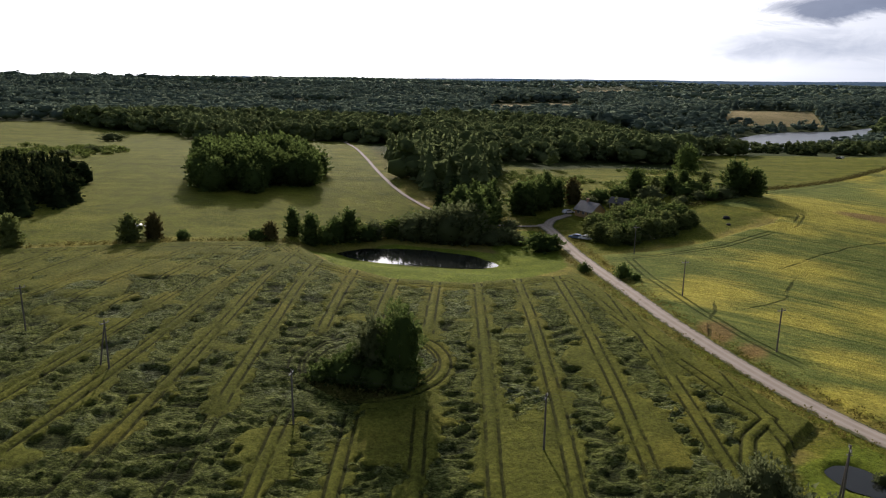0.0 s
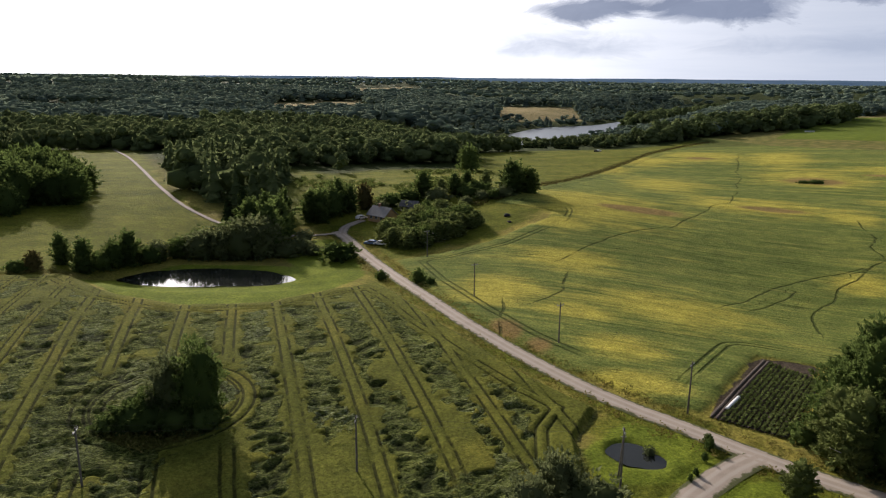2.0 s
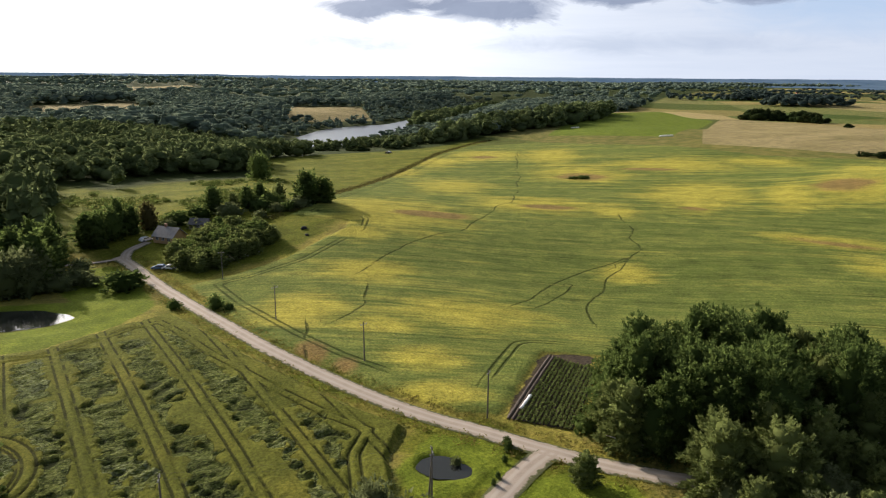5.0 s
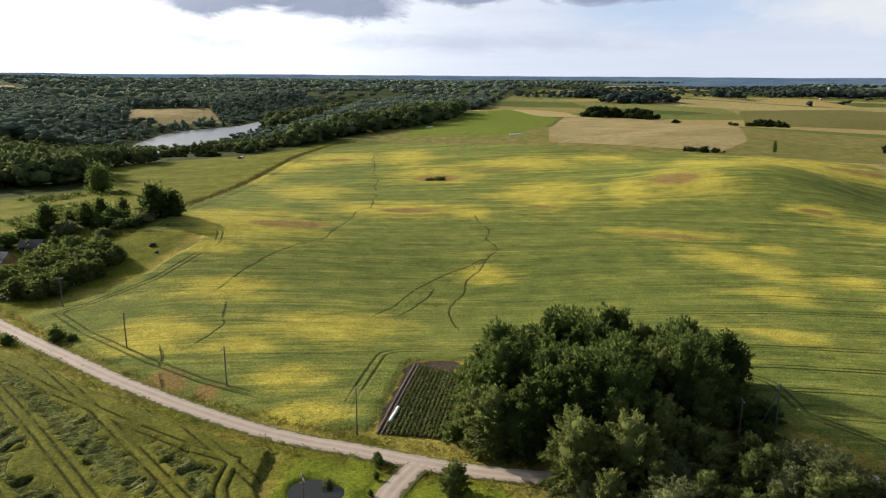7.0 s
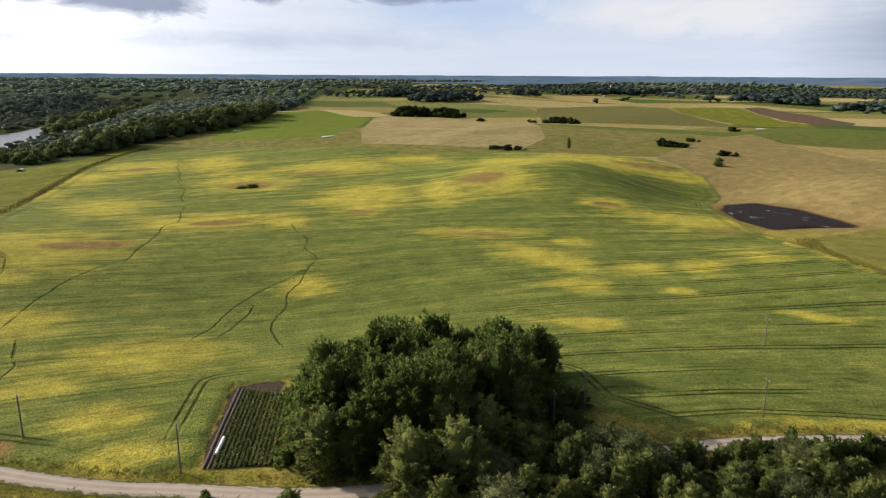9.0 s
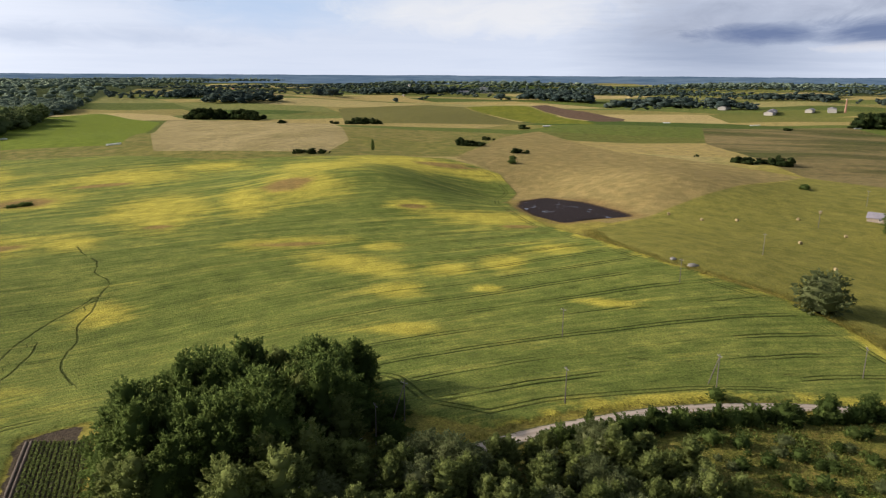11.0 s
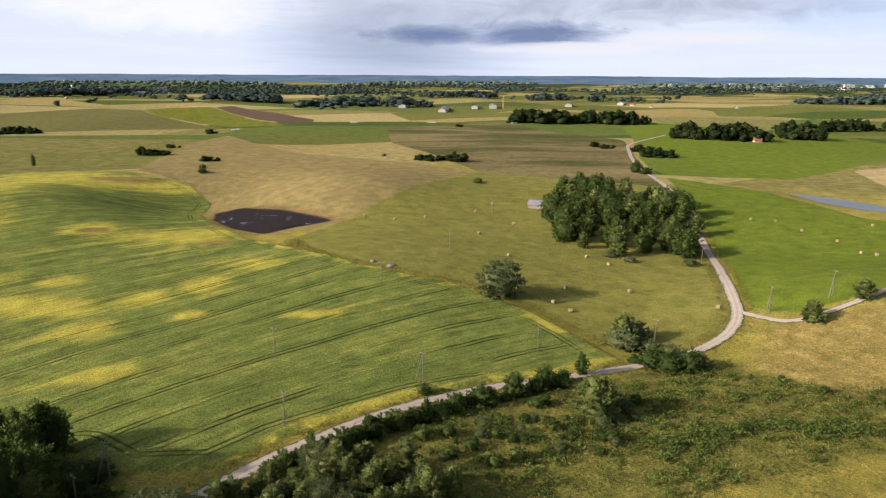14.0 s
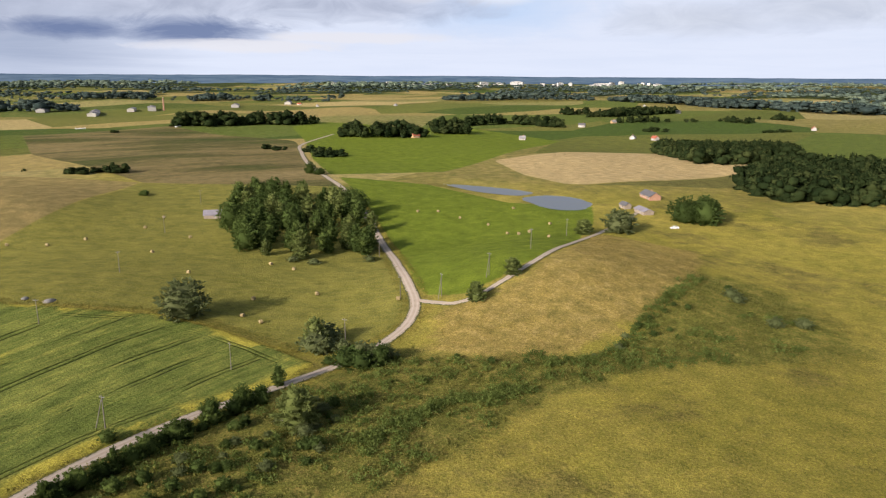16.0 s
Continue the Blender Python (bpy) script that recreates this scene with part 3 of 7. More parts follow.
def ground_surface():
    k = Mat("fields_and_meadows")
    p = k.place()
    big, mid, fine = k.noise(0.012, 4, 0.55, p), k.noise(0.11, 5, 0.6, p), k.noise(1.1, 5, 0.65, p)
    grit = k.noise(4.5, 4, 0.6, p)
    wob = k.math("MULTIPLY", k.math("SUBTRACT", k.noise(0.3, 4, 0.6, p), 0.5), 3.0)

    def blend(a, b, wa=0.5):
        return k.math("ADD", k.math("MULTIPLY", a, wa), k.math("MULTIPLY", b, 1 - wa))

    drift = k.math("MULTIPLY", k.math("SUBTRACT", k.noise(0.07, 5, 0.65, p), 0.5), 26.0)

    def zone(name, soft=0.7):
        return k.step(k.math("ADD", k.attr(name), drift if soft > 2 else wob), -soft, soft)

    # rough grass, and the patchwork of fields far off
    meadow = k.ramp(blend(k.math("ADD", k.math("MULTIPLY", mid, 0.3), k.math("MULTIPLY", big, 0.7)), fine, 0.6),
                    ((0.30, (0.125, 0.128, 0.024)), (0.46, (0.225, 0.205, 0.040)), (0.62, (0.33, 0.275, 0.068))))
    weedy = k.math("MULTIPLY", k.step(k.noise(0.030, 7, 0.72, p), 0.50, 0.64), 0.7)
    meadow = k.mix(weedy, meadow, k.ramp(fine, ((0.3, (0.075, 0.075, 0.024)), (0.7, (0.175, 0.140, 0.050)))))
    cells = k.n.new("ShaderNodeTexVoronoi")
    cells.inputs["Scale"].default_value = 0.0058
    k.l.new(k.place((1.0, 0.55, 0.0), 25), cells.inputs["Vector"])
    pick = k.n.new("ShaderNodeSeparateColor")
    k.l.new(cells.outputs["Color"], pick.inputs[0])
    far_field = k.ramp(k.math("ADD", k.math("MULTIPLY", pick.outputs[0], 0.8), k.math("MULTIPLY", mid, 0.2)),
                       ((0.12, (0.060, 0.095, 0.020)), (0.3, (0.13, 0.135, 0.035)), (0.42, (0.32, 0.25, 0.10)), (0.55, (0.15, 0.15, 0.04)), (0.7, (0.09, 0.125, 0.026)), (0.85, (0.36, 0.29, 0.13))))
    col = k.mix(k.attr("far"), meadow, far_field)
    streak = k.noise(0.05, 5, 0.65, k.place((0.35, 1.6, 1), 8), 0.6)
    pasture = k.ramp(blend(blend(streak, mid, 0.6), fine, 0.65), ((0.32, (0.052, 0.066, 0.008)), (0.48, (0.122, 0.138, 0.016)), (0.66, (0.215, 0.205, 0.032))))
    col = k.mix(zone("pasture", 4.0), col, pasture)
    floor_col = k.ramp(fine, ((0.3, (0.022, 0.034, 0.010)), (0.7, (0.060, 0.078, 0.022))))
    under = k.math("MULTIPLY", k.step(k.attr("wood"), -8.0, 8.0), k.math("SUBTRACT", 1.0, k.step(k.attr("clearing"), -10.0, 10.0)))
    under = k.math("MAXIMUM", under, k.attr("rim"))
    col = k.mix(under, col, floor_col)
    stub = k.ramp(blend(k.noise(0.014, 4, 0.6, k.place((1, 0.30, 1), -25)), fine, 0.85), ((0.34, (0.055, 0.074, 0.020)), (0.46, (0.10, 0.096, 0.036)), (0.52, (0.17, 0.138, 0.062)), (0.68, (0.225, 0.18, 0.085))))
    col = k.mix(zone("stubble"), col, stub)
    gold = k.ramp(blend(mid, fine, 0.6), ((0.25, (0.165, 0.135, 0.052)), (0.7, (0.285, 0.225, 0.094))))
    col = k.mix(zone("gold"), col, gold)
    dry = k.ramp(blend(k.noise(0.03, 4, 0.6, k.place((0.5, 1, 1), 30)), fine, 0.65), ((0.28, (0.16, 0.142, 0.056)), (0.5, (0.285, 0.235, 0.112)), (0.75, (0.39, 0.315, 0.165))))
    col = k.mix(zone("dry"), col, dry)
    straw = k.ramp(blend(mid, fine, 0.5), ((0.3, (0.32, 0.245, 0.12)), (0.7, (0.46, 0.36, 0.19))))
    col = k.mix(zone("straw"), col, straw)
    turned = k.ramp(fine, ((0.3, (0.075, 0.050, 0.035)), (0.7, (0.14, 0.095, 0.065))))
    col = k.mix(zone("plough"), col, turned)
    olive = k.ramp(blend(mid, fine, 0.6), ((0.3, (0.098, 0.100, 0.030)), (0.7, (0.160, 0.148, 0.050))))
    col = k.mix(zone("olive"), col, olive)
    swath = k.n.new("ShaderNodeTexWave")
    swath.inputs["Scale"].default_value, swath.inputs["Distortion"].default_value, swath.inputs["Detail"].default_value = 0.07, 1.4, 2
    k.l.new(k.place((1, 1, 0), 38), swath.inputs["Vector"])
    mown = k.ramp(blend(mid, fine, 0.6), ((0.28, (0.135, 0.136, 0.026)), (0.72, (0.225, 0.212, 0.054))))
    mown = k.mix(k.math("MULTIPLY", swath.outputs["Fac"], 0.22), mown, (0.22, 0.21, 0.07))
    col = k.mix(zone("mown"), col, mown)
    lime = k.ramp(blend(mid, fine, 0.6), ((0.25, (0.085, 0.125, 0.014)), (0.75, (0.16, 0.20, 0.026))))
    col = k.mix(zone("lime"), col, lime)
    lawn = k.ramp(blend(mid, fine, 0.6), ((0.25, (0.092, 0.132, 0.012)), (0.75, (0.190, 0.225, 0.026))))
    col = k.mix(zone("lawn"), col, lawn)
    ridge = k.ramp(blend(k.noise(0.25, 5, 0.65, p), fine, 0.55), ((0.3, (0.13, 0.12, 0.03)), (0.5, (0.26, 0.205, 0.062)), (0.7, (0.42, 0.32, 0.13))))
    col = k.mix(zone("ridge", 2.5), col, ridge)
    scrub = k.ramp(blend(k.noise(0.2, 5, 0.65, p), fine, 0.5), ((0.3, (0.055, 0.066, 0.015)), (0.5, (0.140, 0.142, 0.032)), (0.70, (0.27, 0.205, 0.066))))
    col = k.mix(zone("scrub", 3.0), col, scrub)
    fen = k.ramp(blend(k.noise(0.16, 5, 0.65, p), fine, 0.55), ((0.3, (0.070, 0.086, 0.018)), (0.5, (0.155, 0.158, 0.034)), (0.68, (0.28, 0.225, 0.07))))
    col = k.mix(k.step(k.math("ADD", k.attr("fen"), k.math("MULTIPLY", drift, 1.5)), -4.0, 14.0), col, fen)

    # lodged grain between standing strips; the strips and wheel tracks run with the field
    fg = zone("grain")
    lane = k.math("ABSOLUTE", k.math("SUBTRACT", k.math("FLOORED_MODULO", k.math("ADD", k.attr("strip_u"), k.math("MULTIPLY", wob, 0.12)), 9.35), 4.675))
    ring = k.math("ABSOLUTE", k.attr("ring"))
    in_ring = k.step(k.attr("ring"), 3.6, 2.6)
    strip = k.math("MINIMUM", k.math("ADD", lane, k.math("MULTIPLY", in_ring, 6.0)), ring)       # metres from the nearest standing strip's middle
    flow = k.noise(0.30, 5, 0.66, k.place((1, 1.7, 1), 6), 2.2)
    fleck = k.noise(1.25, 5, 0.70, k.place((1, 2.0, 1), -6), 1.2)
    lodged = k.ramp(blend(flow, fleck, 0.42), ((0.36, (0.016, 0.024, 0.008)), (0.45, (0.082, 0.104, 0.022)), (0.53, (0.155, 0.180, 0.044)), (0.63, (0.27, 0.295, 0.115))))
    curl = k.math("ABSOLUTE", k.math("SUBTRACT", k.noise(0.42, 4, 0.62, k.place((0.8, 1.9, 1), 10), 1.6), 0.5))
    # Shade in creases and hollows is painted near-black into the straw colour.
    crease_shade = k.math("SUBTRACT", 1.0, k.step(curl, 0.0, 0.045))
    lodged = k.mix(k.math("MULTIPLY", crease_shade, 0.7), lodged, (0.010, 0.017, 0.006))
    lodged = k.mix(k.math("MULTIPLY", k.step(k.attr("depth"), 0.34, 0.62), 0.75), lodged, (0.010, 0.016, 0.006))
    # Silvery highlights of the lit straw are painted into the colour in flecks.
    bright = k.math("MULTIPLY", k.step(k.noise(0.06, 4, 0.6, p), 0.52, 0.62), k.step(fleck, 0.47, 0.58))
    lodged = k.mix(k.math("MULTIPLY", bright, 0.55), lodged, (0.25, 0.285, 0.165))
    standing = k.ramp(blend(mid, fine, 0.5), ((0.3, (0.080, 0.092, 0.014)), (0.7, (0.155, 0.162, 0.028))))
    standing = k.mix(k.math("MULTIPLY", k.step(k.noise(0.045, 3, 0.55, p), 0.50, 0.66), 0.40), standing, (0.200, 0.178, 0.030))
    stand = k.step(k.math("ADD", k.attr("stand"), k.math("MULTIPLY", k.math("SUBTRACT", fine, 0.5), 0.9)), 0.30, 0.70)
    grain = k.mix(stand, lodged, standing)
    edge_track = k.math("ABSOLUTE", k.math("SUBTRACT", k.attr("grain"), 5.0))
    wheel = k.math("MINIMUM", k.math("MINIMUM", strip, edge_track), k.math("ABSOLUTE", k.math("ADD", k.attr("ring"), 2.4)))
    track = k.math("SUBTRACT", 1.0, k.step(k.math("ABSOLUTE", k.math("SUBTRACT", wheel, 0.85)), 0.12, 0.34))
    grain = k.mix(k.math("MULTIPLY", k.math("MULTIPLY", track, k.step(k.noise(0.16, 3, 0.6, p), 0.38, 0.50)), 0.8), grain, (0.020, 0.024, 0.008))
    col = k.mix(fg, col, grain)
    col = k.mix(k.step(k.math("ADD", k.attr("isle"), wob), -0.8, 0.8), col, scrub)

    # bean field: green rows, yellow where it ripens, wandering deer paths
    fb = zone("bean")
    ru, rv = k.attr("row_u"), k.attr("row_v")                # metres across and along the drilled rows

    def drilled(across, along_m, detail, rough):
        c = k.n.new("ShaderNodeCombineXYZ")
        k.put(c.inputs[0], k.math("DIVIDE", ru, across))
        k.put(c.inputs[1], k.math("DIVIDE", rv, along_m))
        return k.noise(1.0, detail, rough, c.outputs[0], 0.5)

    rows, bands = drilled(1.5, 16.0, 4, 0.62), drilled(6.5, 62.0, 4, 0.6)
    green = k.ramp(blend(blend(rows, bands, 0.5), blend(k.noise(0.03, 4, 0.6, p), fine, 0.55), 0.68),
                   ((0.34, (0.048, 0.078, 0.015)), (0.46, (0.128, 0.164, 0.037)), (0.55, (0.192, 0.218, 0.052)), (0.66, (0.305, 0.305, 0.076))))
    margin = k.math("MULTIPLY", k.attr("lemon"), k.math("ADD", 0.2, k.math("MULTIPLY", k.step(k.noise(0.06, 4, 0.6, p), 0.42, 0.60), 1.3)))
    ragged = k.math("ADD", k.math("MULTIPLY", k.math("SUBTRACT", bands, 0.5), 1.25), k.math("ADD", k.math("MULTIPLY", k.math("SUBTRACT", rows, 0.5), 0.75), k.math("MULTIPLY", k.math("SUBTRACT", k.noise(0.05, 5, 0.65, p), 0.5), 1.1)))
    ripe = k.math("ADD", k.math("MAXIMUM", k.attr("ripe"), margin), ragged)
    yellow = k.ramp(blend(rows, fine, 0.5), ((0.3, (0.35, 0.315, 0.044)), (0.7, (0.54, 0.465, 0.090))))
    beans = k.mix(k.math("MULTIPLY", k.step(ripe, 0.10, 0.98), 0.88), green, yellow)
    bare = k.math("ADD", k.attr("bare"), k.math("MULTIPLY", ragged, 0.55))
    beans = k.mix(k.step(bare, 0.42, 0.85), beans, k.ramp(fine, ((0.3, (0.19, 0.13, 0.045)), (0.7, (0.30, 0.215, 0.08)))))
    trail = k.math("SUBTRACT", 1.0, k.step(k.math("ABSOLUTE", k.math("ADD", k.attr("trail"), k.math("MULTIPLY", wob, 0.35))), 0.16, 0.42))
    trail = k.math("MULTIPLY", k.math("MULTIPLY", trail, k.attr("trodden")), k.step(k.noise(0.09, 3, 0.6, p), 0.36, 0.46))
    rut = k.math("SUBTRACT", 1.0, k.step(k.math("ABSOLUTE", k.math("SUBTRACT", k.math("ABSOLUTE", k.math("SUBTRACT", k.attr("bean"), 6.0)), 0.85)), 0.15, 0.45))
    sway = k.math("MULTIPLY", k.math("SUBTRACT", k.noise(0.02, 3, 0.5, p), 0.5), 5.0)
    tram = k.math("ABSOLUTE", k.math("SUBTRACT", k.math("FLOORED_MODULO", k.math("ADD", ru, sway), 12.8), 6.4))
    tram = k.math("SUBTRACT", 1.0, k.step(k.math("ABSOLUTE", k.math("SUBTRACT", tram, 0.9)), 0.16, 0.48))
    tram = k.math("MULTIPLY", k.math("MULTIPLY", tram, k.step(drilled(14.0, 55.0, 3, 0.5), 0.40, 0.54)), k.step(k.attr("bean"), 7.5, 9.0))
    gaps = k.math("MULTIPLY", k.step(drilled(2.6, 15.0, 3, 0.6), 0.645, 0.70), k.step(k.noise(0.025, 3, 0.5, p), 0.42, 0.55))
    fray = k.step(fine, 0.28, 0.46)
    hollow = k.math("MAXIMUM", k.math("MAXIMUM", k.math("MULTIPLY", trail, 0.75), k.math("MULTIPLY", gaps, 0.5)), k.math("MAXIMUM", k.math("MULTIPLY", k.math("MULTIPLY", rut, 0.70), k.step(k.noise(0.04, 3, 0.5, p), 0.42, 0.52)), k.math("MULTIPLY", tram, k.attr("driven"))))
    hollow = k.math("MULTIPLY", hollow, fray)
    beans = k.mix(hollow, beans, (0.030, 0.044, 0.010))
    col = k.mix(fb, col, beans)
    col = k.mix(zone("plot", 0.2), col, k.ramp(fine, ((0.3, (0.045, 0.036, 0.026)), (0.7, (0.095, 0.075, 0.055)))))
    # wet peat round the bog pond, mud on the pond floors
    col = k.mix(k.math("MULTIPLY", k.step(k.math("ADD", k.attr("peat"), drift), -9.0, 0.0), 0.8), col, k.ramp(fine, ((0.3, (0.13, 0.09, 0.04)), (0.7, (0.30, 0.215, 0.085)))))
    peat = k.ramp(fine, ((0.3, (0.022, 0.016, 0.014)), (0.7, (0.06, 0.042, 0.035))))
    col = k.mix(k.step(k.attr("peat"), -1.5, 1.5), col, peat)
    # every crop and sward is mottled from plant to plant
    mottle = k.ramp(k.noise(1.9, 6, 0.78, p), ((0.36, (0.60, 0.60, 0.60)), (0.5, (1.0, 1.0, 1.0)), (0.64, (1.45, 1.42, 1.36))))
    col = k.mix(1.0, col, mottle, "MULTIPLY")
    patchy = k.ramp(k.noise(0.16, 4, 0.6, p), ((0.36, (0.82, 0.84, 0.84)), (0.64, (1.18, 1.15, 1.12))))
    col = k.mix(1.0, col, patchy, "MULTIPLY")
    # relief: lodged grain and rows deep, grass fine
    rough_h = k.math("ADD", k.math("MULTIPLY", fine, 0.8), k.math("MULTIPLY", grit, 0.5))
    rough_h = k.math("ADD", rough_h, k.math("MULTIPLY", k.math("MULTIPLY", fg, k.math("SUBTRACT", 1.0, stand)), k.math("ADD", k.math("MULTIPLY", flow, 2.2), k.math("ADD", k.math("MULTIPLY", fleck, 1.5), k.math("MULTIPLY", curl, 3.2)))))
    rough_h = k.math("ADD", rough_h, k.math("MULTIPLY", fb, k.math("SUBTRACT", k.math("MULTIPLY", k.noise(1.5, 4, 0.7, k.place((1.4, 0.8, 1), -40)), 1.3), k.math("MULTIPLY", hollow, 1.6))))
    return k.done(col, 0.95, k.bump(rough_h, 0.9, 0.48), 0.04)


M_GROUND = ground_surface()


# ---- building blocks ----
def fast_mesh(name, verts, faces, mats, attrs=None, smooth_shade=False, index=None):
    """A mesh from arrays: faces all of one corner count."""
    verts, faces = np.asarray(verts, np.float32), np.asarray(faces, np.int32)
    me = bpy.data.meshes.new(name)
    me.vertices.add(len(verts)), me.loops.add(faces.size), me.polygons.add(len(faces))
    me.vertices.foreach_set("co", verts.ravel())
    me.loops.foreach_set("vertex_index", faces.ravel())
    me.polygons.foreach_set("loop_start", np.arange(0, faces.size, faces.shape[1], dtype=np.int32))
    if smooth_shade:
        me.polygons.foreach_set("use_smooth", np.ones(len(faces), bool))
    if index is not None:
        me.polygons.foreach_set("material_index", np.asarray(index, np.int32))
    for m in mats:
        me.materials.append(m)
    for key, values in (attrs or {}).items():
        me.attributes.new(key, "FLOAT", "POINT").data.foreach_set("value", np.asarray(values, np.float32).ravel())
    me.update(calc_edges=True)
    me.validate()
    return me


def part(name, bm, material, parent, label=""):
    """Links a bmesh as one mesh object under a thing or a part."""
    me = bpy.data.meshes.new(name)
    bm.to_mesh(me)
    bm.free()
    me.materials.append(material)
    ob = new(name, me)
    ob.parent = parent
    return tagged(ob, label)


def part_mesh(name, me, parent, label=""):
    ob = new(name, me)
    ob.parent = parent
    return tagged(ob, label)


def empty(name, m):
    ob = new(name)
    ob.matrix_basis = m
    ob.empty_display_size = 0.3
    return ob


def box(bm, x0, x1, y0, y1, z0, z1, bevel=0.0):
    made = bmesh.ops.create_cube(bm, size=1, matrix=Matrix.Translation(((x0 + x1) / 2, (y0 + y1) / 2, (z0 + z1) / 2)) @ Matrix.Diagonal((x1 - x0, y1 - y0, z1 - z0, 1)))
    if bevel:
        edges = list({e for v in made["verts"] for e in v.link_edges})
        bmesh.ops.bevel(bm, geom=edges, offset=bevel, segments=1, affect="EDGES")
    return bm


def rod(bm, a, b, r0, r1, sides=8):
    a, b = Vector(a), Vector(b)
    turn = (b - a).to_track_quat("Z", "Y").to_matrix().to_4x4()
    bmesh.ops.create_cone(bm, cap_ends=True, segments=sides, radius1=r0, radius2=r1, depth=(b - a).length,
                          matrix=Matrix.Translation((a + b) / 2) @ turn)
    return bm


# ---- ground ----
ROADS = dict(
    gravel_road=([(38, 230), (40, 219), (42, 190), (43.5, 165), (45, 146), (47, 128), (51, 109), (55, 95), (59, 85), (63, 77), (67, 68), (71, 60), (77, 51), (87, 40),
                  (98, 29), (111, 15), (118, 8), (127, -3), (136, -15), (143, -28), (149, -43), (154, -63), (159, -84), (162, -97), (167, -110),
                  (174, -123), (185, -134), (201, -143), (230, -158), (257, -172), (320, -199), (395, -227), (446, -243), (520, -268), (600, -302), (665, -336), (742, -416)], 3.5),
    side_lane=([(188, -136), (180, -138.5), (173, -142), (171, -151), (174, -170), (180, -190), (192, -216), (206, -243), (217, -273), (226, -300), (240, -335)], 2.4),
    farm_track=([(38, 228), (30, 229), (18, 233), (4, 245), (-4, 257), (-13, 279), (-23, 321), (-34, 380), (-46, 441), (-60, 500)], 1.6),
    drive=([(39, 225), (42, 234), (49, 239)], 3.0),
    yard_drive=([(67, 68), (62, 66.5), (57, 64.5), (50, 61), (40, 52)], 3.4))
PATHS = {key: rounded(line, 2.5) for key, (line, _) in ROADS.items()}


def along(line, x, y):
    """Distance to a line of sampled points."""
    best = np.full(np.shape(x), 1e9)
    for (ax, ay), (bx, by) in zip(line[:-1:2], line[2::2]):
        ex, ey = bx - ax, by - ay
        s = np.clip(((x - ax) * ex + (y - ay) * ey) / (ex * ex + ey * ey), 0, 1)
        best = np.minimum(best, np.hypot(x - ax - s * ex, y - ay - s * ey))
    return best


def trodden(x, y):
    """Signed distance to the nearest trail, and where it counts."""
    best, side = np.full(x.shape, 1e9), np.zeros(x.shape)
    for line in TRAILS:
        line = rounded(line, 4)
        line = line + (np.stack([vnoise(line[:, 0], line[:, 1], 9, 31), vnoise(line[:, 0], line[:, 1], 9, 32)], -1) - 0.5) * 3
        for (ax, ay), (bx, by) in zip(line, line[1:]):
            ex, ey = bx - ax, by - ay
            s = np.clip(((x - ax) * ex + (y - ay) * ey) / (ex * ex + ey * ey), 0, 1)
            d = np.hypot(x - ax - s * ex, y - ay - s * ey)
            near = d < best
            best = np.where(near, d, best)
            side = np.where(near, np.sign(ex * (y - ay) - ey * (x - ax)), side)
    return np.minimum(best, 9) * side, smooth(5.0, 3.5, best)


